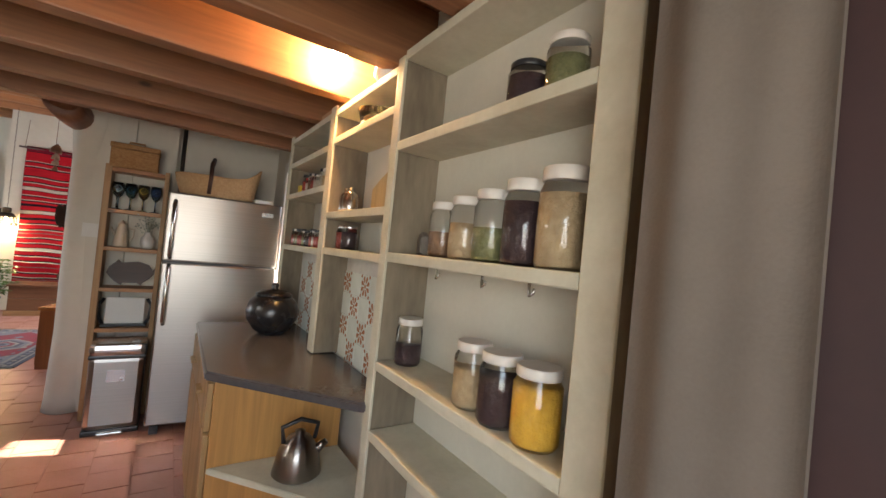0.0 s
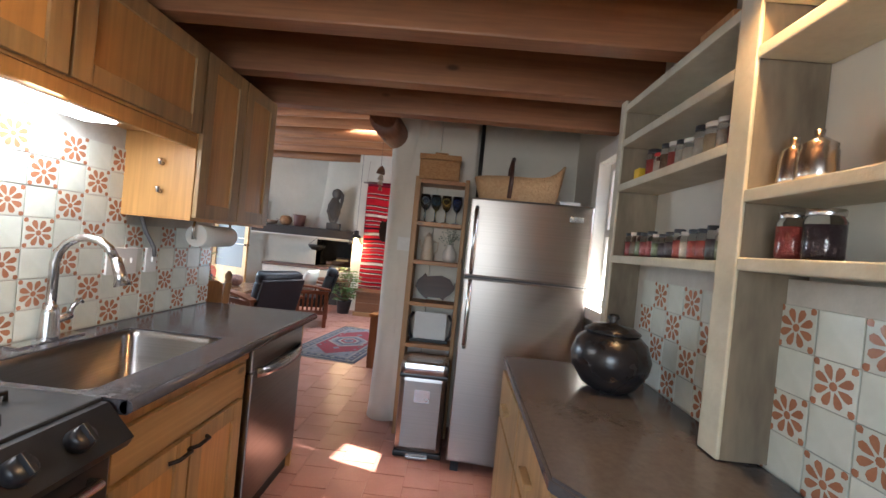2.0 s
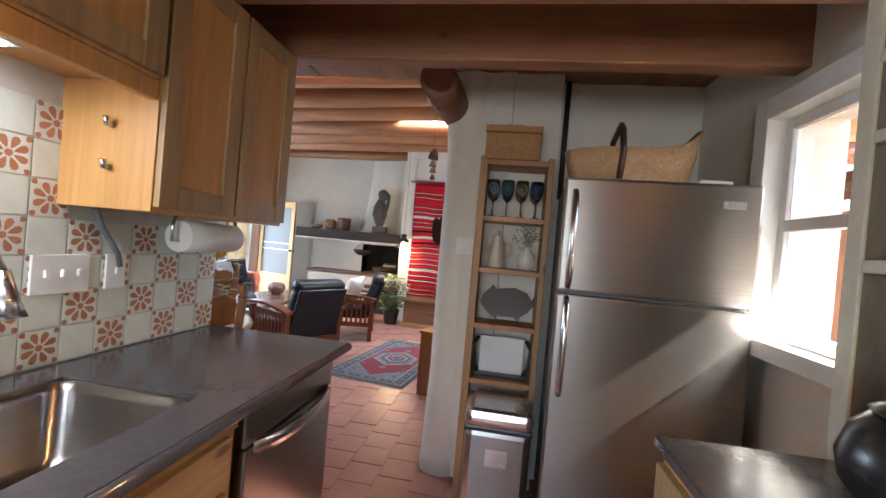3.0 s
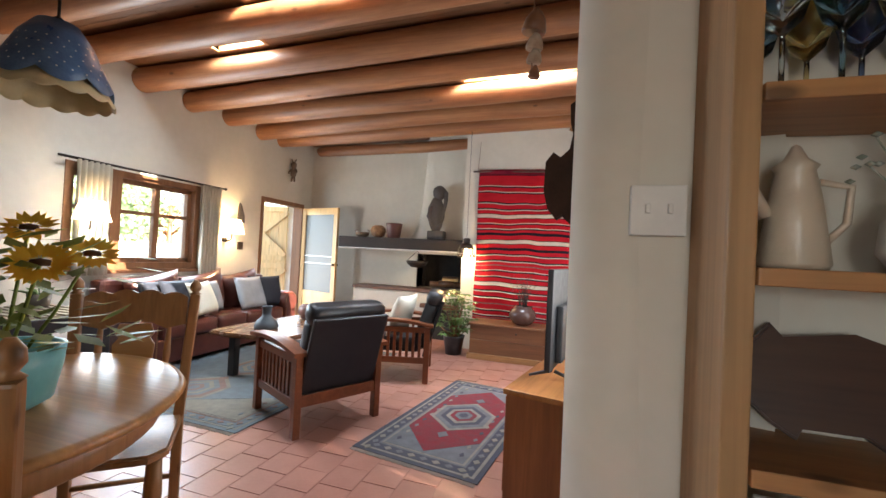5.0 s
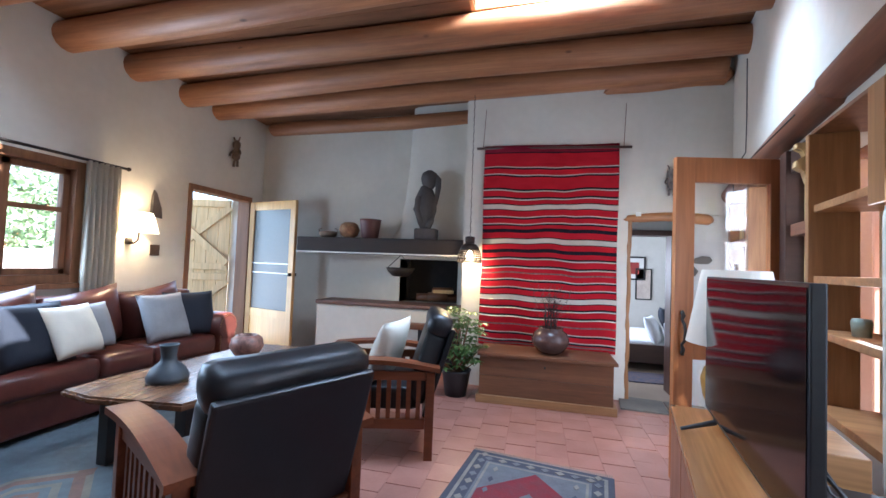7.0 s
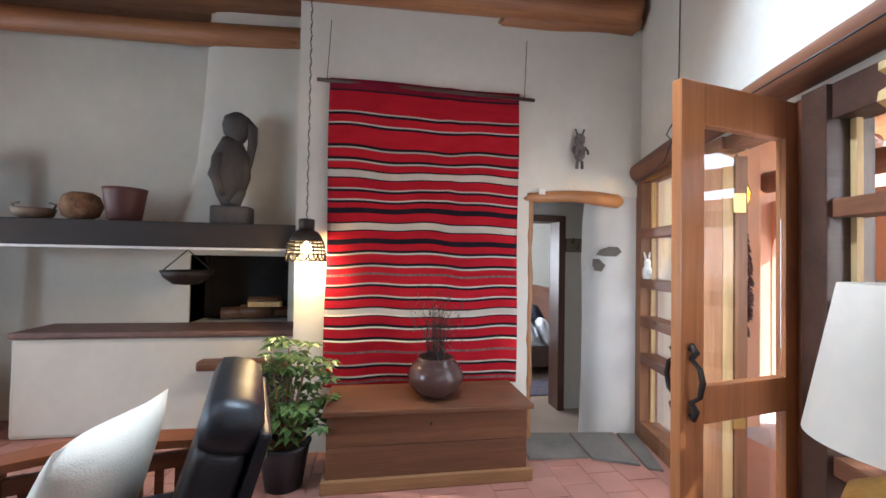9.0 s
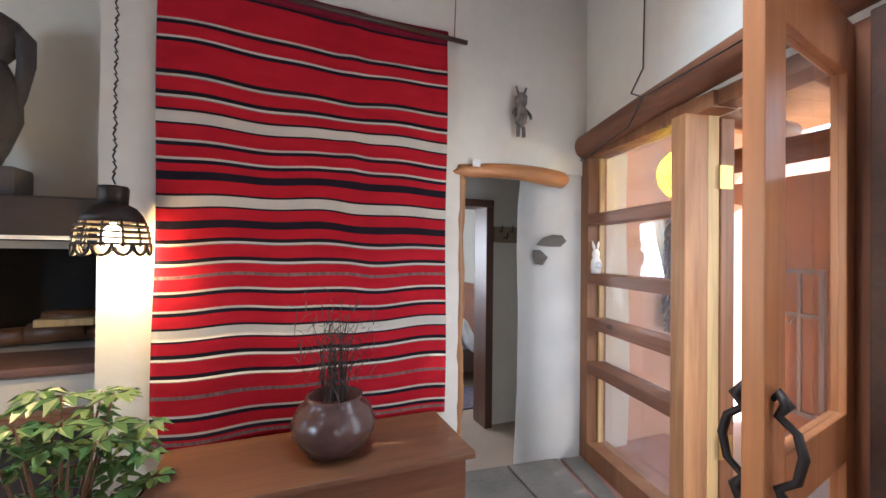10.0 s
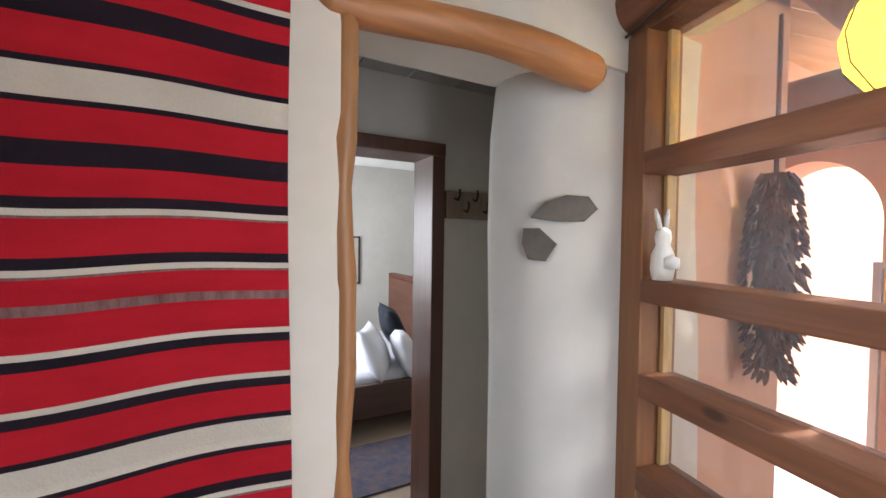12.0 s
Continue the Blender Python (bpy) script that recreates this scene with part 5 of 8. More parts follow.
# ---- rugs ----
def rug(name, w, l, m, cols, label, medallions):
    """A knotted rug: borders, field, corner pieces and medallions, each woven level slightly proud."""
    bm = bmesh.new()
    z = 0.0
    lay = ((0.0, 0), (0.035, 1), (0.055, 0), (0.12, 2), (0.135, 1))
    for k, (d, c) in enumerate(lay):
        box(bm, -w / 2 + d, w / 2 - d, -l / 2 + d, l / 2 - d, 0, 0.006 + 0.0012 * k, mi=c)
    z = 0.006 + 0.0012 * len(lay)
    fw, fl = w / 2 - 0.15, l / 2 - 0.15
    slab(bm, [(-fw, -fl), (fw, -fl), (fw, fl), (-fw, fl)], 0, z, mi=4)
    slab(bm, [(0, -fl + 0.02), (fw * 0.98, -fl * 0.55), (fw * 0.98, fl * 0.55), (0, fl - 0.02), (-fw * 0.98, fl * 0.55), (-fw * 0.98, -fl * 0.55)], 0, z + 0.0012, mi=3)
    for cy, s in medallions:
        for q, (r, c) in enumerate(((1.0, 1), (0.88, 2), (0.7, 0), (0.55, 1), (0.42, 3), (0.28, 2), (0.15, 0))):
            slab(bm, [(x * r * s, cy + y * r * s) for x, y in ((-0.62, -0.35), (0, -0.85), (0.62, -0.35), (0.62, 0.35), (0, 0.85), (-0.62, 0.35))], 0, z + 0.0024 + 0.001 * q, mi=c)
        for k in (-1, 1):
            slab(bm, [(x * s, cy + k * (1.05 * s + y * s)) for x, y in ((-0.12, 0), (0, -0.14), (0.12, 0), (0, 0.16))], 0, z + 0.003, mi=2)
    n = int(l / 0.085)
    for i in range(n):
        y = -l / 2 + (i + 0.5) * l / n
        for sx in (-1, 1):
            slab(bm, [(sx * (w / 2 - 0.088) + x, y + q) for x, q in ((-0.024, 0), (0, -0.03), (0.024, 0), (0, 0.03))], 0, 0.0105, mi=1 + (i % 2))
    n = int(w / 0.085)
    for i in range(1, n - 1):
        x = -w / 2 + (i + 0.5) * w / n
        for sy in (-1, 1):
            slab(bm, [(x + q, sy * (l / 2 - 0.088) + p) for q, p in ((-0.03, 0), (0, -0.024), (0.03, 0), (0, 0.024))], 0, 0.0105, mi=1 + (i % 2))
    for k in range(int(fl * 2 / 0.12)):
        y = -fl + 0.1 + k * 0.12
        for sx in (-1, 1):
            slab(bm, [(sx * (fw - 0.05) + x, y + q) for x, q in ((-0.016, 0), (0, -0.03), (0.016, 0), (0, 0.03))], 0, z + 0.002, mi=k % 3)
    t = thing(name, m, label, "rug")
    part("rug_body", bm, cols, t)
    bm = bmesh.new()
    for sy in (-1, 1):
        for i in range(int(w / 0.012)):
            x = -w / 2 + (i + 0.5) * 0.012
            box(bm, x - 0.003, x + 0.003, sy * l / 2 - 0.002 * sy, sy * (l / 2 + 0.03 + 0.01 * random.random()), 0, 0.004)
    part("fringe", bm, WOOLC, t, "cream cotton fringe")["kind"] = "stuff"


def wool(name, c, d=0.7):
    return mat(name, c, tuple(v * 0.55 + 0.035 for v in c), 0.95, scale=14, fine=110, bump=0.5, spec=0.1)


WOOLC = wool("rug_cream", (0.27, 0.235, 0.195))
NAVYW, REDW, GREYW, PALEB = wool("rug_navy", (0.075, 0.072, 0.092)), wool("rug_red", (0.22, 0.03, 0.038)), wool("rug_grey", (0.165, 0.16, 0.17)), wool("rug_pale_blue", (0.135, 0.165, 0.185))
SALM, BEIGE = wool("rug_salmon", (0.20, 0.125, 0.10)), wool("rug_beige", (0.22, 0.20, 0.165))
rug("oriental_rug", 0.86, 1.66, pose(0.02, 6.80, 0.0, 0, 0, -8.7), [NAVYW, WOOLC, GREYW, REDW, GREYW], "red and navy knotted oriental rug with medallion", [(0.0, 0.36)])
rug("area_rug", 1.95, 2.5, pose(-2.26, 7.18, 0.0, 0, 0, -2), [PALEB, BEIGE, SALM, PALEB, BEIGE], "faded pale blue and beige knotted rug", [(-0.75, 0.42), (0.0, 0.42), (0.75, 0.42)])

# ---- seating ----
def mission_chair(m, label):
    c = thing("mission_armchair", m, label, "armchair", "mission armchairs")
    hw, fd, bd = 0.345, 0.36, -0.34
    for x in (-hw, hw - 0.05):
        part("leg", B((x, x + 0.05, fd - 0.055, fd, 0, 0.56), bev=0.004), CHAIRW, c)
        part("leg", B((x, x + 0.05, bd, bd + 0.055, 0, 0.545), bev=0.004), CHAIRW, c)
        part("side_rail", B((x + 0.01, x + 0.04, bd + 0.055, fd - 0.055, 0.19, 0.25), bev=0.003), CHAIRW, c)
        part("side_rail", B((x + 0.01, x + 0.04, bd + 0.055, fd - 0.055, 0.49, 0.545), bev=0.003), CHAIRW, c)
        for i in range(9):
            y = bd + 0.085 + i * 0.062
            part("slat", B((x + 0.018, x + 0.032, y, y + 0.028, 0.25, 0.49)), CHAIRW, c)
        bm = bmesh.new()
        out = []
        for i in range(13):
            t = i / 12
            out.append((bd - 0.03 + (fd - bd + 0.08) * t, 0.548 + 0.035 * math.sin(math.pi * t) + 0.02 * t))
        cx = x + 0.025
        vs = []
        for y, z in out:
            vs.append([bm.verts.new((cx + dx, y, z + dz)) for dx, dz in ((-0.055, 0), (0.055, 0), (0.055, 0.028), (-0.055, 0.028))])
        for a, b in zip(vs, vs[1:]):
            for k in range(4):
                bm.faces.new((a[k], a[(k + 1) % 4], b[(k + 1) % 4], b[k]))
        bm.faces.new(vs[0])
        bm.faces.new(vs[-1][::-1])
        bmesh.ops.recalc_face_normals(bm, faces=bm.faces)
        part("armrest", bm, CHAIRW, c)
    part("front_rail", B((-hw + 0.05, hw - 0.05, fd - 0.045, fd - 0.015, 0.2, 0.28), bev=0.003), CHAIRW, c)
    part("back_rail", B((-hw + 0.05, hw - 0.05, bd + 0.01, bd + 0.04, 0.2, 0.28), bev=0.003), CHAIRW, c)
    bm = bmesh.new()
    box(bm, -hw + 0.06, hw - 0.06, bd + 0.1, fd - 0.02, 0.285, 0.43, 0.04)
    part("seat_cushion", bm, BLEATHER, c, smooth=True)
    bm = bmesh.new()
    tilt = pose(0, bd + 0.12, 0.33, 17, 0, 0)
    box(bm, -hw + 0.06, hw - 0.06, -0.06, 0.075, 0.0, 0.46, 0.035, tilt)
    box(bm, -hw + 0.05, hw - 0.05, -0.075, 0.085, 0.44, 0.585, 0.055, tilt)
    part("back_cushion", bm, BLEATHER, c, smooth=True)
    bm = bmesh.new()
    box(bm, -hw + 0.052, hw - 0.052, -0.10, -0.066, -0.06, 0.52, 0.012, tilt)
    part("back_panel", bm, BLEATHER, c)
    return c


mission_chair(pose(-1.06, 6.42, 0.0, 0, 0, 62), "black leather mission armchair with slatted cherry sides")
mission_chair(pose(-0.93, 7.69, 0.0, 0, 0, 106), "black leather mission armchair holding a cream cushion")
CREAMC = mat("cream_canvas", (0.76, 0.71, 0.60), (0.66, 0.61, 0.51), 0.9, scale=7, fine=180, bump=0.35)
GREYC = mat("grey_linen", (0.30, 0.30, 0.31), (0.22, 0.22, 0.23), 0.9, scale=7, fine=180, bump=0.35)
bm = bmesh.new()
pillow(bm, 0.44, 0.44, 0.16, pose(0, 0, 0, 18, 0, 0))
single("throw_pillow", bm, CREAMC, "cream canvas cushion on the armchair", "cushion", pose(-0.885, 7.63, 0.63, 0, 0, 106 - 20), "sofa and chair cushions")

sf = thing("leather_sofa", pose(0, 0, 0), "oxblood leather sofa with rolled nailhead arms", "sofa")
part("base", B((-3.62, -2.98, 6.42, 8.62, 0.06, 0.30), bev=0.02), LEATHER, sf)
for y0, y1 in ((6.66, 7.30), (7.31, 7.73), (7.74, 8.38)):
    bm = bmesh.new()
    box(bm, -3.42, -2.93, y0, y1, 0.29, 0.46, 0.05)
    part("seat_cushion", bm, LEATHER, sf, smooth=True)
for y0, y1 in ((6.64, 7.22), (7.23, 7.81), (7.82, 8.40)):
    bm = bmesh.new()
    pillow(bm, y1 - y0 + 0.03, 0.50, 0.32, pose(-3.45, (y0 + y1) / 2, 0.66, 0, -10, 90) @ pose(0, 0, 0))
    part("back_cushion", bm, LEATHER, sf)
part("back", B((-3.66, -3.50, 6.42, 8.62, 0.10, 0.86), bev=0.05), LEATHER, sf)
for y0 in (6.38, 8.42):
    bm = bmesh.new()
    box(bm, -3.6, -2.94, y0, y0 + 0.22, 0.05, 0.50, 0.02)
    tube(bm, [(-3.6, y0 + 0.10, 0.52), (-2.95, y0 + 0.10, 0.52), (-2.93, y0 + 0.10, 0.52)], [0.135, 0.135, 0.12], 20)
    part("arm", bm, LEATHER, sf)
    bm = bmesh.new()
    for i in range(22):
        t = i / 21
        for yy in (y0 + 0.012, y0 + 0.208):
            lathe(bm, [(0.007, 0), (0.005, 0.004), (0, 0.005)], 6, (-2.938, yy, 0.08 + 0.36 * t))
    for i in range(16):
        a = math.pi * i / 15
        lathe(bm, [(0.007, 0), (0.005, 0.004), (0, 0.005)], 6, (-2.926, y0 + 0.10 + 0.11 * math.cos(a), 0.52 + 0.11 * math.sin(a)))
    nh = part("nailheads", bm, mat("brass_nail", (0.5, 0.36, 0.16), (0.4, 0.28, 0.12), 0.3, 1.0), sf, "row of brass nailheads")
    nh["kind"] = "stuff"
for y in (6.46, 8.52):
    for x in (-3.55, -3.02):
        part("foot", B((x, x + 0.06, y, y + 0.06, 0, 0.062)), DARKW, sf)
for x, y, w2, rz, ti, mt, lb in ((-3.12, 6.98, 0.46, 96, 22, NAVY, "navy velvet cushion on the leather sofa"), (-3.2, 6.83, 0.44, 80, 20, NAVY, "navy velvet cushion on the leather sofa"), (-3.08, 7.20, 0.40, 105, 24, CREAMC, "cream canvas cushion on the leather sofa"), (-3.16, 7.36, 0.38, 100, 20, GREYC, "grey linen cushion on the leather sofa"), (-3.14, 7.98, 0.46, 90, 22, GREYC, "grey linen cushion in a patch of sun"), (-3.16, 8.28, 0.46, 70, 22, NAVY, "navy velvet cushion at the sofa end")):
    bm = bmesh.new()
    pillow(bm, w2, w2 * 0.95, 0.15, pose(0, 0, 0, -ti, 0, 0))
    single("throw_pillow", bm, mt, lb, "cushion", pose(x, y, 0.66, 0, 0, rz), "sofa and chair cushions")

ct = thing("coffee_table", pose(0, 0, 0), "live-edge brown wood coffee table with black legs", "table")
bm = bmesh.new()
slab(bm, [(-2.44, 6.70), (-2.2, 6.66), (-1.9, 6.69), (-1.66, 6.72), (-1.60, 7.0), (-1.66, 7.4), (-1.64, 7.8), (-1.72, 8.10), (-1.95, 8.20), (-2.25, 8.17), (-2.36, 7.9), (-2.40, 7.4), (-2.46, 7.0)], 0.415, 0.455, 0.012)
part("tabletop", bm, wood("walnut_slab", (0.20, 0.10, 0.05), (0.12, 0.055, 0.03), "y", 0.25), ct)
for x, y in ((-2.32, 6.82), (-1.80, 6.82), (-2.24, 8.0), (-1.84, 8.0)):
    part("leg", B((x, x + 0.07, y, y + 0.07, 0.0, 0.416), bev=0.004), BLACK, ct)
bm = bmesh.new()
lathe(bm, [(0.11, 0), (0.115, 0.03), (0.09, 0.08), (0.045, 0.12), (0.04, 0.15), (0.05, 0.21), (0.055, 0.22), (0.045, 0.22), (0.03, 0.16), (0.0, 0.15)], 28)
single("grey_vase", bm, mat("matte_slate_glaze", (0.035, 0.045, 0.055), (0.06, 0.07, 0.08), 0.55), "matte slate grey flared vase on the table", "vase", pose(-2.07, 7.02, 0.455))
bm = bmesh.new()
lathe(bm, [(0.05, 0), (0.09, 0.02), (0.125, 0.08), (0.11, 0.14), (0.075, 0.165), (0.065, 0.165), (0.08, 0.13), (0.0, 0.05)], 28)
single("painted_pot", bm, mat("painted_clay", (0.32, 0.16, 0.12), (0.05, 0.025, 0.025), 0.4, scale=22, fine=60), "small dark red painted clay pot on the table", "pot", pose(-2.08, 7.72, 0.455))

# ---- television corner ----
tv = thing("tv_cabinet", EAST, "long orange-brown wood media cabinet", "cabinet")
TVW = wood("cherry_veneer", (0.30, 0.11, 0.04), (0.21, 0.072, 0.026), "z", 0.3)
TVT = wood("cherry_top", (0.42, 0.19, 0.065), (0.31, 0.125, 0.042), "y", 0.22)
part("body", B((-0.62, -0.15, -3.57, -2.21, 0.0, 0.555), bev=0.004), TVW, tv)
part("top", B((-0.635, -0.14, -3.585, -2.195, 0.557, 0.585), bev=0.004), TVT, tv)
for i in range(3):
    part("door", B((-0.632, -0.621, -3.55 + i * 0.45, -3.115 + i * 0.45, 0.04, 0.54), bev=0.003), TVW, tv)
t = thing("television", EAST @ pose(-0.48, -2.90, 0.585, 0, 0, 2.5), "flat black television standing on the cabinet", "television")
part("panel", B((-0.018, 0.012, -0.50, 0.50, 0.07, 0.63), bev=0.004), BLACK, t)
part("screen", B((-0.0205, -0.0185, -0.49, 0.49, 0.085, 0.62)), mat("screen_glass", (0.004, 0.004, 0.005), (0.006, 0.006, 0.007), 0.08, scale=2, bump=0), t)
part("rear_housing", B((0.013, 0.05, -0.38, 0.38, 0.10, 0.42), bev=0.01), BLACK, t)
for y in (-0.36, 0.36):
    bm = bmesh.new()
    tube(bm, [(-0.13, y - 0.01, 0.008), (-0.01, y, 0.05), (0.0, y, 0.09)], [0.007, 0.012, 0.012], 8)
    tube(bm, [(0.13, y + 0.01, 0.008), (0.01, y, 0.05)], [0.007, 0.012], 8)
    part("foot", bm, BLACK, t)
SHADE = cloth_lit("lamp_linen", (0.80, 0.75, 0.66))
la = thing("table_lamp", EAST @ pose(-0.395, -2.29, 0.585), "mustard ceramic table lamp with white shade", "lamp")
bm = bmesh.new()
lathe(bm, [(0.075, 0), (0.085, 0.01), (0.12, 0.09), (0.13, 0.16), (0.115, 0.215), (0.075, 0.24), (0.045, 0.25), (0.045, 0.29), (0.035, 0.295)], 32)
part("base", bm, mat("mustard_glaze", (0.50, 0.30, 0.07), (0.40, 0.22, 0.045), 0.35, scale=60, fine=200, bump=0.3), la)
bm = bmesh.new()
lathe(bm, [(0.19, 0.33), (0.13, 0.66)], 40)
bmesh.ops.delete(bm, geom=[f for f in bm.faces if len(f.verts) > 4], context="FACES_ONLY")
part("shade", bm, SHADE, la, "white drum shade")
bm = bmesh.new()
tube(bm, [(0, 0, 0.29), (0, 0, 0.69)], 0.006, 8)
part("finial", bm, CHROME, la)
bx = single("wooden_box", B((-0.09, 0.09, -0.12, 0.12, 0, 0.13), bev=0.004), PINEX, "plain pale wooden box on the cabinet", "box", EAST @ pose(-0.28, -2.80, 0.586))
sb = thing("media_box", EAST @ pose(-0.25, -3.10, 0.586), "flat black media player box", "media player")
part("case", B((-0.10, 0.10, -0.15, 0.15, 0, 0.05), bev=0.005), BLACK, sb)
bm = bmesh.new()
box(bm, -0.045, 0.045, -0.04, 0.04, 0, 0.19, 0.012)
single("small_speaker", bm, mat("speaker_grille", (0.07, 0.07, 0.075), (0.11, 0.11, 0.115), 0.7, fine=300, bump=0.3), "small dark grey upright speaker", "speaker", EAST @ pose(-0.24, -3.40, 0.586))
random.seed(11)
bm = bmesh.new()
for i in range(6):
    a = Vector((-0.36, -3.1 + 0.05 * i, 0.72))
    pts = [a]
    for k in range(6):
        pts.append(a + Vector((0.045 * k + random.uniform(-0.02, 0.02), -0.03 * k + random.uniform(-0.03, 0.03), -0.11 * math.sin(min(k / 3, 1) * 1.57) + 0.01 * random.random())))
    pts.append(Vector((-0.12, pts[-1].y, 0.45)))
    pts.append(Vector((-0.09, pts[-1].y, 0.02)))
    tube(bm, pts, 0.004, 6)
single("cable_bundle", bm, BLACK, "tangle of thin black television cables", "cable", EAST)
bm = bmesh.new()
lathe(bm, [(0.04, 0), (0.045, 0.01), (0.045, 0.06), (0.04, 0.06), (0.038, 0.05), (0, 0.05)], 20)
single("candle_jar", bm, mat("candle_label", (0.65, 0.62, 0.5), (0.15, 0.38, 0.45), 0.3, scale=18), "small candle jar with a pale label on the sill", "candle", EAST @ pose(0.02, -3.14, 0.619))
bm = bmesh.new()
lathe(bm, [(0.03, 0), (0.035, 0.06), (0.03, 0.075), (0, 0.075)], 16)
single("small_tin", bm, mat("green_tin", (0.22, 0.30, 0.26), (0.4, 0.45, 0.4), 0.35, 0.4), "small green round tin on a pine shelf", "tin", EAST @ pose(0.06, -2.2, 0.986))
bm = bmesh.new()
slab(bm, [(0.0, 0.34), (0.02, 0.36), (0.05, 0.34), (0.045, 0.24), (0.03, 0.18), (0.045, 0.10), (0.09, 0.06), (0.13, 0.09), (0.17, 0.04), (0.175, -0.12), (0.15, -0.22), (0.10, -0.28), (0.07, -0.26), (0.03, -0.30), (-0.02, -0.25), (-0.03, 0.2)], -0.018, 0.018, 0.008, Matrix(((0, 0, 1, 0), (1, 0, 0, 0), (0, 1, 0, 0), (0, 0, 0, 1))))
bmesh.ops.triangulate(bm, faces=[f for f in bm.faces if len(f.verts) > 4])
single("iron_wall_sculpture", bm, mat("rusty_iron", (0.028, 0.017, 0.012), (0.05, 0.026, 0.018), 0.75, 0.0, scale=12, spec=0.15), "dark rusty iron animal silhouette on the pillar", "sculpture", pose(0.757, 4.752, 1.50, 0, 0, 78) @ Matrix.Scale(0.48, 4))
hb = thing("hanging_bells", pose(0.615, 4.89, 1.80), "string of brown wooden and clay bells", "ornament")
CLAYB = mat("pale_clay", (0.42, 0.33, 0.25), (0.26, 0.17, 0.11), 0.7, scale=30)
for z, k, mt in ((0.135, 1.0, CHESTW), (0.085, 0.7, CLAYB), (0.045, 0.62, CLAYB), (0.0, 0.5, CHESTW)):
    bm = bmesh.new()
    lathe(bm, [(0.034 * k, 0.0), (0.037 * k, 0.008), (0.03 * k, 0.04 * k), (0.016 * k, 0.062 * k), (0.006, 0.068 * k), (0.004, 0.075 * k)], 16)
    part("bell", bm, mt, hb, m=pose(0.012 * (1 - k), 0, z, 6, 9, 0))
bm = bmesh.new()
tube(bm, [(0, 0, 0.02), (0, 0, 0.2), (0, 0.01, 0.8), (0, 0.0, 1.38)], 0.002, 5)
part("string", bm, CHESTW, hb)

# ---- sconces and small wall things of the west wall ----
def sconce(y, z):
    s = thing("wall_sconce", pose(-3.69, y, z), "lit brass wall lamp with pleated shade", "lamp", "wall lamps")
    bm = bmesh.new()
    tube(bm, [(0, 0, -0.12), (0.06, 0, -0.14), (0.11, 0, -0.11), (0.12, 0, -0.02)], 0.008, 8)
    lathe(bm, [(0.03, -0.03), (0.035, 0.0), (0.03, 0.03)], 14, (0.0, 0, -0.12))
    part("arm", bm, IRON, s)
    bm = bmesh.new()
    lathe(bm, [(0.15, -0.09), (0.095, 0.10)], 40)
    bmesh.ops.delete(bm, geom=[f for f in bm.faces if len(f.verts) > 4], context="FACES_ONLY")
    o = part("shade", bm, SHADE, s, "glowing cream shade")
    o.location = (0.13, 0, 0.05)
    bm = bmesh.new()
    lathe(bm, [(0.0, -0.02), (0.02, 0.0), (0.018, 0.04), (0.0, 0.055)], 12, (0.13, 0, 0.02))
    part("bulb", bm, glow("sconce_bulb", (1.0, 0.75, 0.42), 10), s)
    lamp("sconce_light", "POINT", pose(-3.56, y, z + 0.05), 5, (1.0, 0.68, 0.36), 0.04)


sconce(8.05, 1.45)
sconce(6.36, 1.46)
bm = bmesh.new()
slab(bm, [(-0.06, -0.10), (0.07, -0.12), (0.06, -0.02), (0.0, 0.13), (-0.03, 0.16), (-0.05, 0.1)], 0, 0.03, 0.008, pose(0, 0, 0, 90, 0, 90))
single("wing_carving", bm, FIG, "curved dark wooden wing ornament on the wall", "carving", pose(-3.69, 8.30, 1.70))
single("light_switch", B((-3.698, -3.688, 8.28, 8.38, 1.20, 1.31), (-3.69, -3.684, 8.30, 8.315, 1.24, 1.27), (-3.69, -3.684, 8.345, 8.36, 1.24, 1.27), bev=0.002), mat("bronze_plate", (0.09, 0.06, 0.045), (0.06, 0.04, 0.03), 0.4, 0.6), "dark bronze switch plate beside the sofa", "switch")
pf = thing("framed_print", pose(-3.695, 5.25, 1.72), "framed print with cream mount and brown frame", "picture")
part("picture_frame", B((0, 0.025, -0.3, 0.3, 0.37, 0.40), (0, 0.025, -0.3, 0.3, -0.40, -0.37), (0, 0.025, -0.3, -0.27, -0.37, 0.37), (0, 0.025, 0.27, 0.3, -0.37, 0.37)), CHESTW, pf)
part("mount", B((0, 0.008, -0.27, 0.27, -0.37, 0.37)), WHITE, pf)
part("print", B((0.008, 0.010, -0.15, 0.15, -0.22, 0.22)), mat("sepia_print", (0.30, 0.26, 0.2), (0.12, 0.09, 0.07), 0.5, scale=12), pf)
pane("pane", pf, 0.0115, 0.0135, -0.27, 0.27, -0.37, 0.37)

# ---- dining corner ----
dt = thing("dining_table", pose(-1.02, 4.37, 0), "round oak pedestal dining table", "table")
bm = bmesh.new()
lathe(bm, [(0.60, 0.715), (0.635, 0.722), (0.645, 0.735), (0.635, 0.75), (0.62, 0.752)], 64)
part("tabletop", bm, OAK, dt)
bm = bmesh.new()
lathe(bm, [(0.56, 0.63), (0.57, 0.64), (0.57, 0.714)], 48)
part("apron", bm, OAKZ, dt)
bm = bmesh.new()
lathe(bm, [(0.16, 0.12), (0.15, 0.2), (0.09, 0.28), (0.11, 0.45), (0.14, 0.55), (0.2, 0.63)], 28)
part("pedestal", bm, OAKZ, dt)
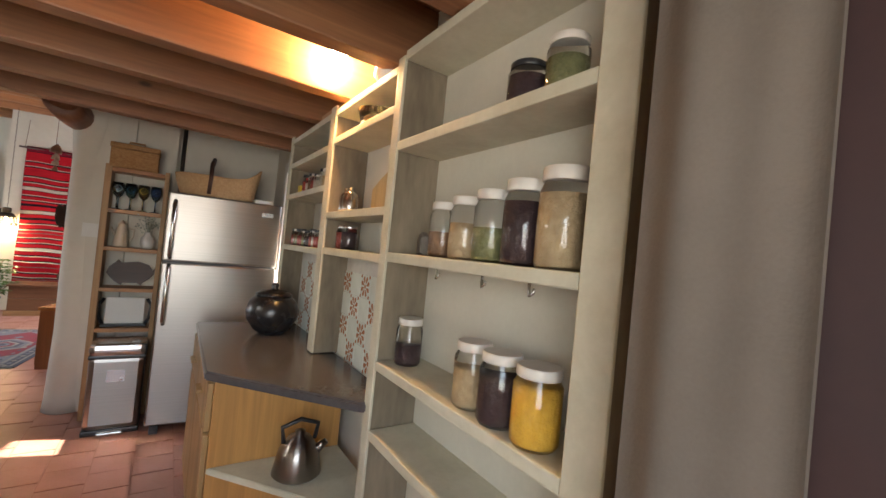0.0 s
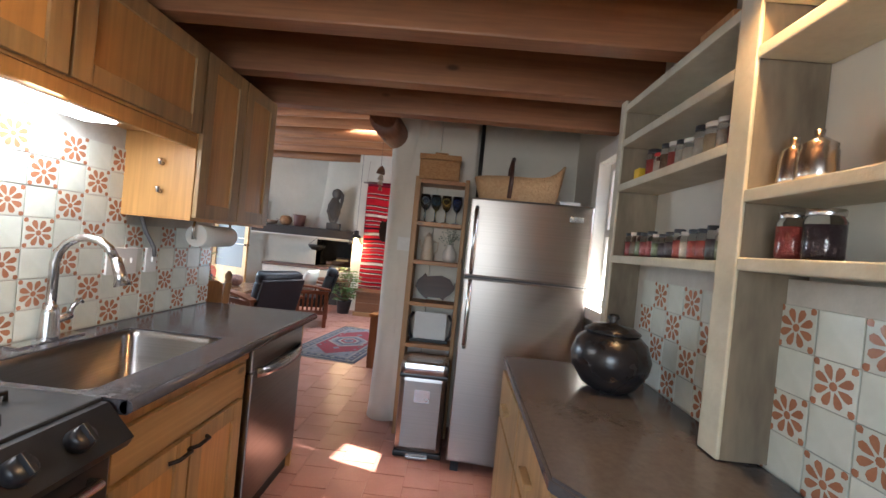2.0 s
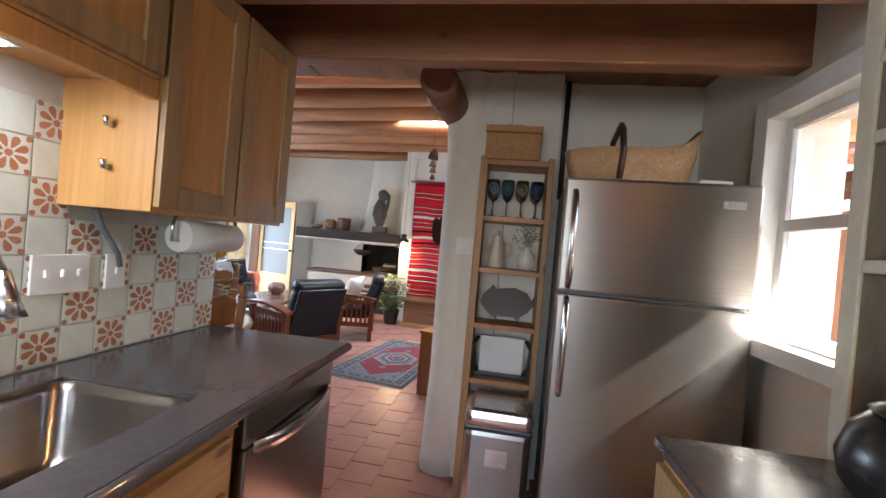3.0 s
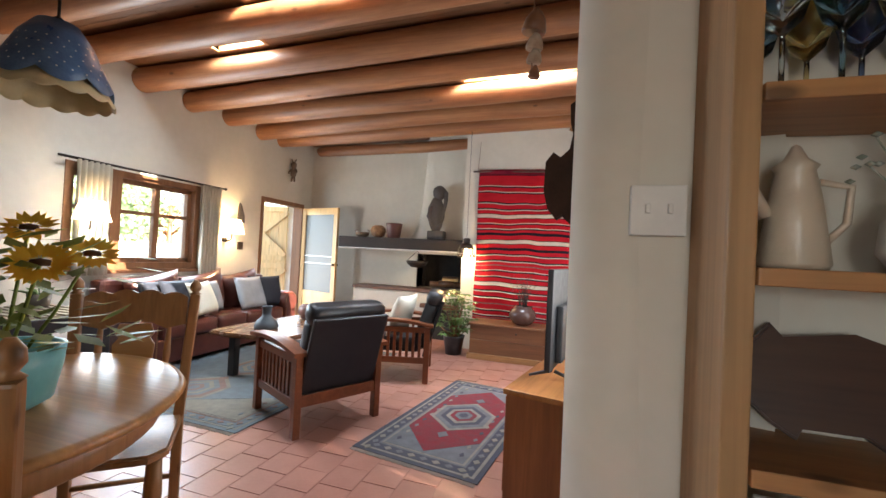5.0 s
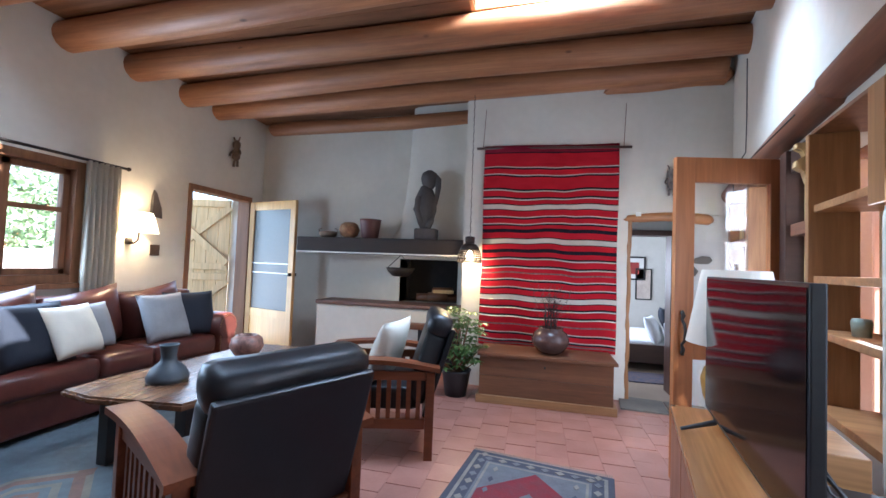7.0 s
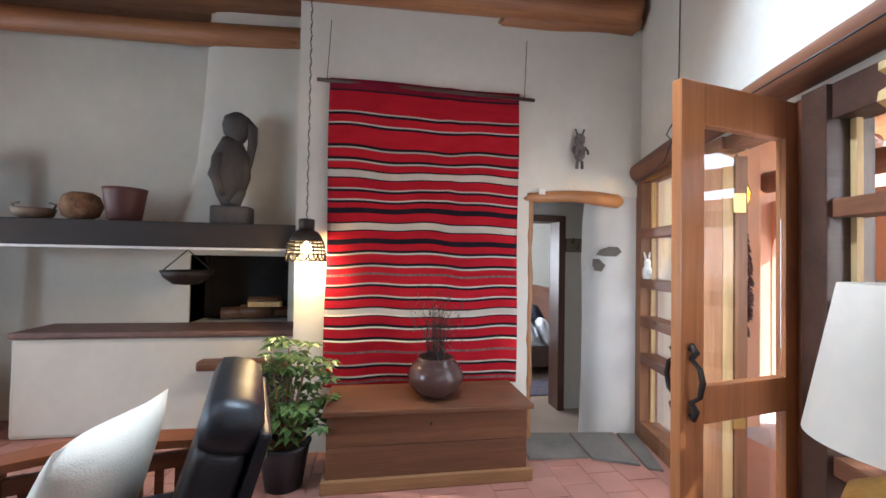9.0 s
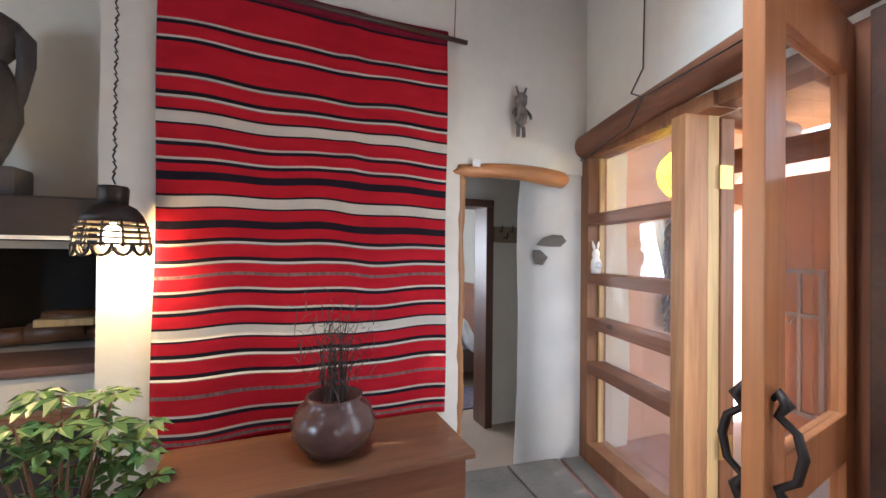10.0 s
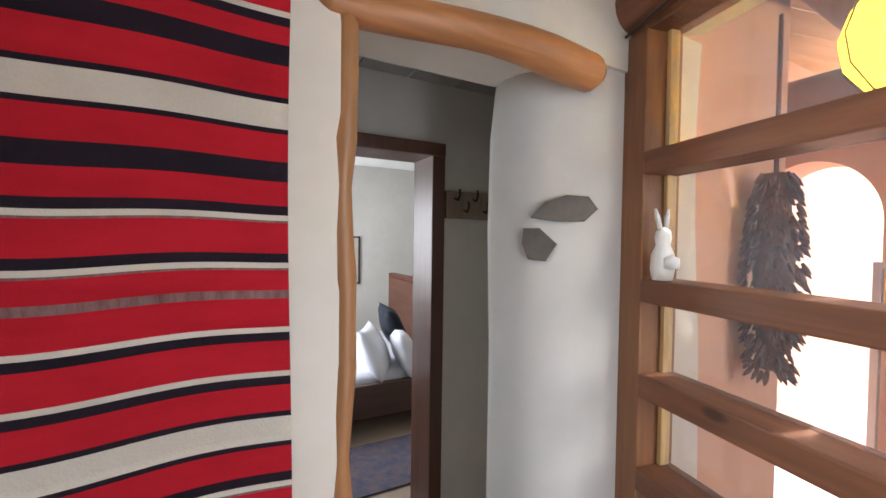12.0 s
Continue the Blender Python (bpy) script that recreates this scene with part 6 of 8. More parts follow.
for k in range(4):
    a = math.pi / 4 + k * math.pi / 2
    bm = bmesh.new()
    tube(bm, [(0.1 * math.cos(a), 0.1 * math.sin(a), 0.17), (0.3 * math.cos(a), 0.3 * math.sin(a), 0.13), (0.45 * math.cos(a), 0.45 * math.sin(a), 0.035)], [0.06, 0.05, 0.035], 10)
    part("foot", bm, OAKZ, dt)


def oak_chair(m, label):
    c = thing("dining_chair", m, label, "chair", "oak dining chairs")
    bm = bmesh.new()
    slab(bm, [(-0.22, -0.20), (0.22, -0.20), (0.235, 0.16), (0.18, 0.22), (-0.18, 0.22), (-0.235, 0.16)], 0.43, 0.465, 0.01)
    part("seat", bm, OAKZ, c)
    for s in (-1, 1):
        bm = bmesh.new()
        lathe(bm, [(0.02, 0), (0.028, 0.12), (0.02, 0.16), (0.032, 0.3), (0.026, 0.43)], 14, (s * 0.19, 0.17, 0))
        part("leg", bm, OAKZ, c)
        bm = bmesh.new()
        box(bm, s * 0.2 - 0.02, s * 0.2 + 0.02, -0.22, -0.18, 0.0, 0.46, 0.006)
        box(bm, -0.021, 0.021, -0.018, 0.018, 0.0, 0.56, 0.008, pose(s * 0.20, -0.20, 0.455, 9, s * 3, 0))
        part("leg", bm, OAKZ, c)
        bm = bmesh.new()
        lathe(bm, [(0.026, 0), (0.014, 0.01), (0.024, 0.025), (0.022, 0.05), (0.008, 0.07)], 14, (s * 0.228, -0.285, 1.01))
        part("finial", bm, OAKZ, c)
        bm = bmesh.new()
        lathe(bm, [(0.010, 0), (0.014, 0.06), (0.009, 0.09), (0.016, 0.14), (0.010, 0.27)], 12)
        bmesh.ops.transform(bm, matrix=pose(s * 0.13, -0.222, 0.59, 9, 0, 0), verts=bm.verts)
        part("spindle", bm, OAKZ, c)
    tl = pose(0, -0.20, 0.455, 9, 0, 0) @ pose(0, 0, 0, 90, 0, 0)
    bm = bmesh.new()
    top = [(0.2 - 0.4 * i / 16, 0.545 + 0.018 * abs(math.sin(i * math.pi / 4)) + 0.02 * math.sin(math.pi * i / 16)) for i in range(17)]
    slab(bm, [(-0.2, 0.42), (-0.12, 0.40), (-0.06, 0.43), (0.06, 0.43), (0.12, 0.40), (0.2, 0.42)] + top, -0.012, 0.012, 0.003, tl)
    part("crest_rail", bm, OAKZ, c)
    bm = bmesh.new()
    box(bm, -0.2, 0.2, 0.10, 0.145, -0.012, 0.012, 0.003, tl)
    part("lower_rail", bm, OAKZ, c)
    bm = bmesh.new()
    slab(bm, [(-0.03, 0.145), (0.03, 0.145), (0.035, 0.18), (0.075, 0.25), (0.08, 0.33), (0.06, 0.36), (0.075, 0.38), (0.06, 0.425), (-0.06, 0.425), (-0.075, 0.38), (-0.06, 0.36), (-0.08, 0.33), (-0.075, 0.25), (-0.035, 0.18)], -0.009, 0.009, 0.003, tl)
    part("splat", bm, OAK, c, "carved vase-shaped splat")
    for y in (-0.2, 0.17):
        bm = bmesh.new()
        tube(bm, [(-0.19, y, 0.18), (0.19, y, 0.18)], [0.012, 0.012], 8)
        part("stretcher", bm, OAKZ, c)
    return c


oak_chair(pose(-0.98, 4.86, 0, 0, 0, 220), "carved oak pressed-back dining chair at the round table")
oak_chair(pose(-0.53, 4.20, 0, 0, 0, 40), "carved oak pressed-back dining chair near the kitchen")
fl = thing("flower_pot", pose(-0.82, 4.42, 0.752) @ Matrix.Scale(1.2, 4), "turquoise pot of orange gerbera flowers", "flowers")
bm = bmesh.new()
lathe(bm, [(0.08, 0), (0.11, 0.02), (0.125, 0.10), (0.13, 0.15), (0.118, 0.15), (0.11, 0.11), (0, 0.10)], 28)
part("pot", bm, mat("turquoise_glaze", (0.14, 0.42, 0.45), (0.22, 0.52, 0.53), 0.35), fl)
random.seed(31)
bl, bf, bc = bmesh.new(), bmesh.new(), bmesh.new()
for i in range(150):
    a, r, h = random.random() * 6.283, random.uniform(0.02, 0.26), random.uniform(0.12, 0.42)
    c = Vector((r * math.cos(a), r * math.sin(a), h))
    d = Vector((math.cos(a + random.gauss(0, 0.5)), math.sin(a + random.gauss(0, 0.5)), random.uniform(-0.3, 0.5))).normalized()
    w2 = d.cross(Vector((0, 0, 1))).normalized() * random.uniform(0.012, 0.024)
    ln = random.uniform(0.07, 0.13)
    bl.faces.new([bl.verts.new(c + v) for v in (Vector(), d * ln * 0.5 + w2, d * ln, d * ln * 0.5 - w2)])
for x, y, z in ((0.06, -0.10, 0.40), (-0.10, -0.14, 0.42), (0.18, -0.02, 0.36), (-0.02, 0.06, 0.44), (0.12, 0.12, 0.38), (-0.2, 0.0, 0.38)):
    nrm = Vector((x * 1.5 + 0.4, y * 1.5 - 0.5, 0.7)).normalized()
    u = nrm.orthogonal().normalized()
    v = nrm.cross(u)
    c = Vector((x, y, z))
    for k in range(26):
        a = 2 * math.pi * k / 26
        d = u * math.cos(a) + v * math.sin(a) + nrm * random.uniform(-0.05, 0.25)
        e2 = (u * -math.sin(a) + v * math.cos(a)) * 0.009
        bf.faces.new([bf.verts.new(c + q) for q in (d * 0.015, d * 0.04 + e2, d * 0.062, d * 0.04 - e2)])
    lathe(bc, [(0.02, -0.005), (0.018, 0.008), (0.0, 0.012)], 12, c)
    tube(bl, [(x * 0.2, y * 0.2, 0.1), (x * 0.6, y * 0.6, z * 0.6), c], 0.004, 5)
part("leaves", bl, mat("bright_leaf", (0.13, 0.20, 0.03), (0.24, 0.30, 0.05), 0.5, bump=0), fl)
part("petals", bf, mat("orange_petal", (0.80, 0.36, 0.02), (0.78, 0.62, 0.06), 0.6, scale=9, bump=0), fl)
part("flower_centers", bc, mat("dark_center", (0.06, 0.025, 0.01), (0.12, 0.05, 0.015), 0.9), fl)
st = thing("black_heater", pose(-2.95, 5.62, 0), "black metal cabinet heater with slatted top", "heater")
part("body", B((-0.38, 0.38, -0.30, 0.30, 0.04, 0.70), bev=0.01), BLACK, st)
for i in range(8):
    part("slat", B((-0.34, 0.34, -0.26 + i * 0.07, -0.22 + i * 0.07, 0.70, 0.712)), mat("slat_wood", (0.35, 0.3, 0.2), (0.25, 0.2, 0.13), 0.5) if i == 0 else bpy.data.materials["slat_wood"], st)
part("thermostat", B((0.381, 0.392, -0.08, 0.02, 0.46, 0.60), bev=0.004), WHITE, st, "white thermostat unit")
for x in (-0.34, 0.30):
    for y in (-0.26, 0.22):
        part("foot", B((x, x + 0.04, y, y + 0.04, 0, 0.042)), BLACK, st)
oc = thing("orchid", pose(-3.1, 5.75, 0.713), "white orchid in a grey pot", "plant")
bm = bmesh.new()
lathe(bm, [(0.06, 0), (0.075, 0.1), (0.065, 0.1), (0, 0.08)], 20)
part("pot", bm, STONE, oc)
bm, bp = bmesh.new(), bmesh.new()
tube(bm, [(0, 0, 0.08), (0.02, -0.03, 0.3), (0.1, -0.12, 0.46), (0.2, -0.2, 0.44)], 0.004, 6)
for k in range(6):
    a = k * 1.05
    d = Vector((math.cos(a), math.sin(a), 0.5))
    w2 = Vector((-math.sin(a), math.cos(a), 0)) * 0.03
    bm.faces.new([bm.verts.new(q) for q in (Vector((0, 0, 0.08)), d * 0.09 + w2 + Vector((0, 0, 0.08)), d * 0.17 + Vector((0, 0, 0.05)), d * 0.09 - w2 + Vector((0, 0, 0.08)))])
for k in range(7):
    c = Vector((0.03 + 0.028 * k, -0.05 - 0.026 * k, 0.38 + 0.06 * math.sin(k * 0.6)))
    for j in range(5):
        a = 2 * math.pi * j / 5 + k
        d = Vector((math.cos(a) * 0.7, math.sin(a) * 0.4, math.sin(a))).normalized() * 0.045
        w2 = d.cross(Vector((0.6, -0.6, 0.2))).normalized() * 0.02
        bp.faces.new([bp.verts.new(c + q) for q in (Vector(), d * 0.6 + w2, d, d * 0.6 - w2)])
part("stem", bm, bpy.data.materials["schefflera_leaf"], oc)
part("petals", bp, COTTON, oc)
# painted tin chandelier over the dining table
cd = thing("dining_lamp", pose(-0.88, 4.55, 0.70) @ Matrix.Scale(0.55, 4), "blue punched-tin pendant shade with scalloped cream skirt", "lamp")


def lobed(bm, prof, n, wave, lobes):
    """A flaring shade whose lowest edge hangs in lobes."""
    rings = []
    for j, (r, z) in enumerate(prof):
        low = wave if j == len(prof) - 1 else 0.0
        rings.append([bm.verts.new((r * math.cos(a), r * math.sin(a), z - low * abs(math.sin(lobes * a / 2)))) for a in (2 * math.pi * i / n for i in range(n))])
    for a, b in zip(rings, rings[1:]):
        for i in range(n):
            bm.faces.new((a[i], b[i], b[(i + 1) % n], a[(i + 1) % n])).smooth = True
    return bm


bm = lobed(bmesh.new(), [(0.10, 2.27), (0.17, 2.17), (0.235, 2.02), (0.28, 1.925)], 96, 0.05, 8)
o = part("shade", bm, mat("blue_enamel", (0.05, 0.11, 0.24), (0.12, 0.22, 0.40), 0.3, scale=12, fine=80), cd, "blue enamelled tin shade")
o.modifiers.new("thick", "SOLIDIFY").thickness = 0.003
bm = lobed(bmesh.new(), [(0.20, 2.0), (0.255, 1.90), (0.292, 1.845)], 96, 0.025, 14)
o = part("skirt", bm, mat("cream_tin", (0.70, 0.60, 0.36), (0.58, 0.47, 0.26), 0.5), cd, "cream scalloped skirt")
o.modifiers.new("thick", "SOLIDIFY").thickness = 0.003
# White dots paint the light that shows through the punched holes.
bm = bmesh.new()
random.seed(12)
for j, (r, z) in enumerate(((0.186, 2.13), (0.208, 2.08), (0.23, 2.03), (0.25, 1.985), (0.268, 1.947))):
    for i in range(26):
        a = 2 * math.pi * (i + 0.5 * (j % 2)) / 26
        c = Vector(((r + 0.006) * math.cos(a), (r + 0.006) * math.sin(a), z))
        u = Vector((-math.sin(a), math.cos(a), 0)) * 0.0045
        v = Vector((0.42 * math.cos(a), 0.42 * math.sin(a), -0.9)) * 0.006
        bm.faces.new([bm.verts.new(c + q) for q in (u + v * 0.4, v, -u + v * 0.4, -u - v * 0.4, -v, u - v * 0.4)])
o = part("hole_light_dots", bm, WHITE, cd, "small white dots painted for light through punched holes")
o["kind"] = "stuff"
bm = bmesh.new()
lathe(bm, [(0.045, 2.265), (0.05, 2.28), (0.02, 2.31), (0.008, 2.32), (0.008, 4.42)], 14)
part("stem", bm, IRON, cd, "dark iron hanging rod")
bm = bmesh.new()
lathe(bm, [(0.0, 2.03), (0.03, 2.05), (0.034, 2.09), (0.016, 2.13), (0.016, 2.27)], 14)
part("bulb", bm, WHITE, cd)
# ---- kitchen: sink side ----
def cab_door(name, parent, x, y0, y1, z0, z1, knob=None):
    """A frame-and-panel cabinet door in the plane x, facing the room."""
    w = 0.065
    d = part(name, B((x + 0.002, x + 0.010, y0 + w - 0.004, y1 - w + 0.004, z0 + w - 0.004, z1 - w + 0.004)), CABW, parent, "honey maple panel")
    for nm, bx in (("stile", (x, x + 0.020, y0, y0 + w, z0, z1)), ("stile", (x, x + 0.020, y1 - w, y1, z0, z1)), ("rail", (x, x + 0.019, y0 + w, y1 - w, z0, z0 + w)), ("rail", (x, x + 0.019, y0 + w, y1 - w, z1 - w, z1))):
        part(nm, B(bx, bev=0.003), CABF, d, "greyed maple frame")
    return d


c = thing("sink_cabinet", pose(0, 0, 0), "worn maple sink base cabinet with panel doors", "cabinet")
part("body", B((-0.16, 0.44, 2.50, 3.235, 0.1, 0.60), (-0.16, -0.10, 2.50, 3.235, 0.6, 0.865), (0.40, 0.44, 2.50, 3.235, 0.6, 0.865), (-0.10, 0.40, 2.50, 2.52, 0.6, 0.865), (-0.10, 0.40, 3.215, 3.235, 0.6, 0.865)), CABF, c)
part("toe_kick", B((-0.16, 0.38, 2.50, 3.235, 0.0, 0.1)), BLACK, c)
part("drawer_front", B((0.441, 0.462, 2.52, 3.20, 0.665, 0.80), bev=0.004), wood("maple_front", (0.45, 0.29, 0.13), (0.33, 0.20, 0.09), "y", 0.42), c)
part("front_rail", B((0.441, 0.452, 2.50, 3.235, 0.81, 0.862)), CABW, c)
for y0, y1 in ((2.52, 2.855), (2.865, 3.20)):
    d = cab_door("door", c, 0.441, y0, y1, 0.12, 0.645)
    k = 2.80 if y0 < 2.6 else 2.90
    bm = bmesh.new()
    tube(bm, [(0.462, k - 0.05, 0.60), (0.485, k - 0.03, 0.605), (0.485, k + 0.03, 0.605), (0.462, k + 0.05, 0.60)], 0.007, 8)
    part("pull", bm, IRON, d)
dw = thing("dishwasher", pose(0, 0, 0), "stainless steel dishwasher with a bowed handle", "dishwasher")
part("body", B((-0.15, 0.43, 3.245, 3.84, 0.0, 0.862)), BLACK, dw)
part("door", B((0.431, 0.468, 3.255, 3.835, 0.11, 0.73), bev=0.006), STEEL, dw)
part("control_panel", B((0.431, 0.462, 3.255, 3.835, 0.735, 0.845), bev=0.006), STEEL, dw)
bm = bmesh.new()
pts = [(0.462 + 0.05 * math.sin(math.pi * i / 14) ** 0.6, 3.285 + 0.52 * i / 14, 0.728) for i in range(15)]
strip = [[bm.verts.new((x + dx, y, z + dz)) for dx, dz in ((0, -0.024), (0.012, -0.02), (0.012, 0.02), (0, 0.024))] for x, y, z in pts]
for a, b in zip(strip, strip[1:]):
    for i in range(4):
        bm.faces.new((a[i], a[(i + 1) % 4], b[(i + 1) % 4], b[i])).smooth = True
bm.faces.new(strip[0])
bm.faces.new(strip[-1][::-1])
bmesh.ops.recalc_face_normals(bm, faces=bm.faces)
part("handle", bm, CHROME, dw)
single("cabinet_end_panel", B((-0.16, 0.455, 3.845, 3.865, 0, 0.865)), CABW, "maple end panel beside the dishwasher", "panel")
bm = bmesh.new()
for b in ((-0.163, -0.03, 2.495, 3.885, 0.87, 0.91), (0.38, 0.51, 2.495, 3.885, 0.87, 0.91), (-0.03, 0.38, 3.155, 3.885, 0.87, 0.91), (-0.03, 0.38, 2.495, 2.52, 0.87, 0.91)):
    box(bm, *b)
bmesh.ops.remove_doubles(bm, verts=bm.verts, dist=1e-4)
tube(bm, [(0.508, 2.495, 0.89), (0.508, 3.885, 0.89)], 0.0185, 12)
tube(bm, [(-0.16, 3.884, 0.89), (0.508, 3.884, 0.89)], 0.0185, 12)
ctop = single("countertop", bm, COUNTER, "dark grey polished stone countertop", "countertop")
sk = thing("sink", pose(0, 0, 0), "large stainless steel undermount sink bowl", "sink")
bm = bmesh.new()
o = [(-0.03, 2.52), (0.38, 2.52), (0.38, 3.155), (-0.03, 3.155)]
rings = []
for ins, z in ((0.0, 0.905), (0.012, 0.903), (0.02, 0.88), (0.035, 0.72), (0.07, 0.695)):
    r = []
    x0, x1, y0, y1 = -0.03 + ins, 0.38 - ins, 2.52 + ins, 3.155 - ins
    cr = 0.05
    for cx, cy, a0 in ((x1 - cr, y1 - cr, 0), (x0 + cr, y1 - cr, 90), (x0 + cr, y0 + cr, 180), (x1 - cr, y0 + cr, 270)):
        for k in range(6):
            a = radians(a0 + 90 * k / 5)
            r.append(bm.verts.new((cx + cr * math.cos(a), cy + cr * math.sin(a), z)))
    rings.append(r)
for a, b in zip(rings, rings[1:]):
    for i in range(24):
        bm.faces.new((a[i], a[(i + 1) % 24], b[(i + 1) % 24], b[i])).smooth = True
bm.faces.new(rings[-1])
part("bowl", bm, STEEL, sk)
bm = bmesh.new()
lathe(bm, [(0.04, 0), (0.045, 0.004), (0.03, 0.004), (0.0, 0.002)], 20, (0.17, 2.85, 0.696))
part("drain", bm, CHROME, sk)
fa = thing("faucet", pose(-0.105, 2.88, 0.91), "brushed nickel gooseneck pull-down faucet", "faucet")
bm = bmesh.new()
lathe(bm, [(0.032, 0), (0.030, 0.02), (0.026, 0.10), (0.020, 0.13)], 20)
tube(bm, [(0, 0, 0.1), (0, 0, 0.28)] + [(0.10 - 0.10 * math.cos(a), 0.01 * a, 0.28 + 0.10 * math.sin(a)) for a in (0.4, 0.8, 1.2, 1.57, 2.0, 2.4, 2.8)], 0.015, 14)
part("spout", bm, CHROME, fa)
bm = bmesh.new()
tube(bm, [(0.195, 0.03, 0.315), (0.215, 0.035, 0.25), (0.225, 0.036, 0.215)], [0.017, 0.020, 0.027], 14)
part("spray_head", bm, CHROME, fa)
bm = bmesh.new()
tube(bm, [(0.0, 0.02, 0.07), (0.0, 0.075, 0.08)], 0.016, 12)
tube(bm, [(0, 0.07, 0.08), (0.0, 0.085, 0.11), (0.0, 0.115, 0.135), (0.0, 0.125, 0.12)], [0.010, 0.008, 0.007, 0.006], 8)
part("lever", bm, CHROME, fa)
part("deck_plate", B((-0.028, 0.028, -0.12, 0.12, 0.0, 0.008), bev=0.003), CHROME, fa)

rg = thing("gas_range", pose(0, 0, 0), "black gas range with round front knobs", "stove")
part("body", B((-0.15, 0.47, 1.72, 2.488, 0, 0.80), bev=0.004), STEEL, rg)
part("cooktop", B((-0.15, 0.45, 1.72, 2.488, 0.89, 0.915), bev=0.006), BLACK, rg)
bm = bmesh.new()
slab(bm, [(0.40, 0.80), (0.53, 0.80), (0.545, 0.825), (0.47, 0.905), (0.40, 0.905)], 1.72, 2.488, 0.004, Matrix(((1, 0, 0, 0), (0, 0, 1, 0), (0, 1, 0, 0), (0, 0, 0, 1))))
bmesh.ops.recalc_face_normals(bm, faces=bm.faces)
part("control_panel", bm, BLACK, rg)
for y in (1.85, 1.98, 2.23, 2.36):
    bm = bmesh.new()
    lathe(bm, [(0.030, 0), (0.027, 0.022), (0.022, 0.028), (0, 0.028)], 20)
    box(bm, -0.024, 0.024, -0.006, 0.006, 0.026, 0.040, 0.002)
    part("knob", bm, BLACK, rg, m=pose(0.512, y, 0.868, 0, 47, 0))
bm = bmesh.new()
tube(bm, [(0.475, 1.80, 0.74), (0.53, 1.80, 0.745), (0.53, 2.41, 0.745), (0.475, 2.41, 0.74)], 0.013, 10)
part("oven_handle", bm, CHROME, rg)
part("oven_door", B((0.471, 0.50, 1.74, 2.47, 0.2, 0.78), bev=0.006), BLACK, rg)
for x in (0.02, 0.28):
    for y in (1.9, 2.3):
        bm = bmesh.new()
        for k in range(4):
            a = k * math.pi / 2
            tube(bm, [(x + 0.02 * math.cos(a), y + 0.02 * math.sin(a), 0.935), (x + 0.11 * math.cos(a), y + 0.11 * math.sin(a), 0.935), (x + 0.11 * math.cos(a), y + 0.11 * math.sin(a), 0.914)], 0.006, 6)
        part("grate", bm, IRON, rg)

# upper cabinets
u = thing("wall_cabinet", pose(0, 0, 0), "tall maple wall cabinet with greyed door frame", "cabinet", "maple wall cabinets")
part("body", B((-0.16, 0.158, 3.195, 3.86, 1.385, 2.13), bev=0.002), CABW, u)
cab_door("door", u, 0.159, 3.20, 3.52, 1.40, 2.12)
cab_door("door", u, 0.159, 3.53, 3.855, 1.40, 2.12)
bm = bmesh.new()
for z in (1.50, 1.62):
    tube(bm, [(0.02, 3.19, z), (0.02, 3.175, z), (0.02, 3.17, z + 0.02)], 0.009, 8)
part("hinge", bm, CHROME, u, "nickel hinge hardware")
u = thing("wall_cabinet", pose(0, 0, 0), "short maple wall cabinet above the sink", "cabinet", "maple wall cabinets")
part("body", B((-0.16, 0.158, 1.70, 3.19, 1.75, 2.13), bev=0.002), CABW, u)
part("light_rail", B((0.13, 0.158, 1.70, 3.19, 1.695, 1.748), bev=0.003), CABW, u)
for y0, y1 in ((2.60, 3.185), (2.01, 2.59), (1.71, 2.0)):
    cab_door("door", u, 0.159, y0, y1, 1.76, 2.12)
uc = thing("under_cabinet_light", pose(0, 0, 0), "white fluorescent strip under the wall cabinet", "lamp")
part("housing", B((-0.10, 0.04, 2.15, 2.95, 1.72, 1.748)), WHITE, uc)
part("diffuser", B((-0.09, 0.03, 2.17, 2.93, 1.712, 1.7195)), glow("cool_tube", (0.95, 0.97, 1.0), 3.5), uc)
lamp("strip_light", "AREA", look((-0.03, 2.55, 1.705), (-0.035, 2.55, 0.0)), 0.4, (0.95, 0.97, 1.0), 0.10, 0.75)
pt = thing("paper_towel", pose(0, 0, 0), "white paper towel roll under the wall cabinet", "paper towel")
bm = bmesh.new()
tube(bm, [(0.02, 3.46, 1.315), (0.02, 3.74, 1.315)], 0.055, 24)
part("roll", bm, WHITE, pt)
bm = bmesh.new()
tube(bm, [(0.02, 3.44, 1.384), (0.02, 3.43, 1.35), (0.02, 3.43, 1.30), (0.02, 3.46, 1.30), (0.02, 3.48, 1.315), (0.02, 3.75, 1.315), (0.02, 3.76, 1.35), (0.02, 3.75, 1.384)], 0.006, 8)
part("holder", bm, CHROME, pt)


def plate(name, m, n, label):
    t = thing(name, m, label, "switch plate")
    part("cover", B((-0.012, 0.018, -0.035 - 0.023 * (n - 1), 0.035 + 0.023 * (n - 1), -0.058, 0.058), bev=0.003), WHITE, t)
    for i in range(n):
        y = (i - (n - 1) / 2) * 0.046
        part("toggle", B((-0.022, -0.012, y - 0.005, y + 0.005, -0.008, 0.014), bev=0.002), WHITE, t)


plate("light_switch", pose(-0.155, 3.22, 1.18, 0, 0, 180), 3, "cream triple switch plate on the tile wall")
plate("power_outlet", pose(-0.155, 3.39, 1.18, 0, 0, 180), 1, "cream outlet plate with a grey cord")
plate("light_switch", pose(0.912, 4.583, 1.372, 0, 0, 90) @ Matrix.Scale(0.88, 4), 2, "cream double switch plate on the pillar")
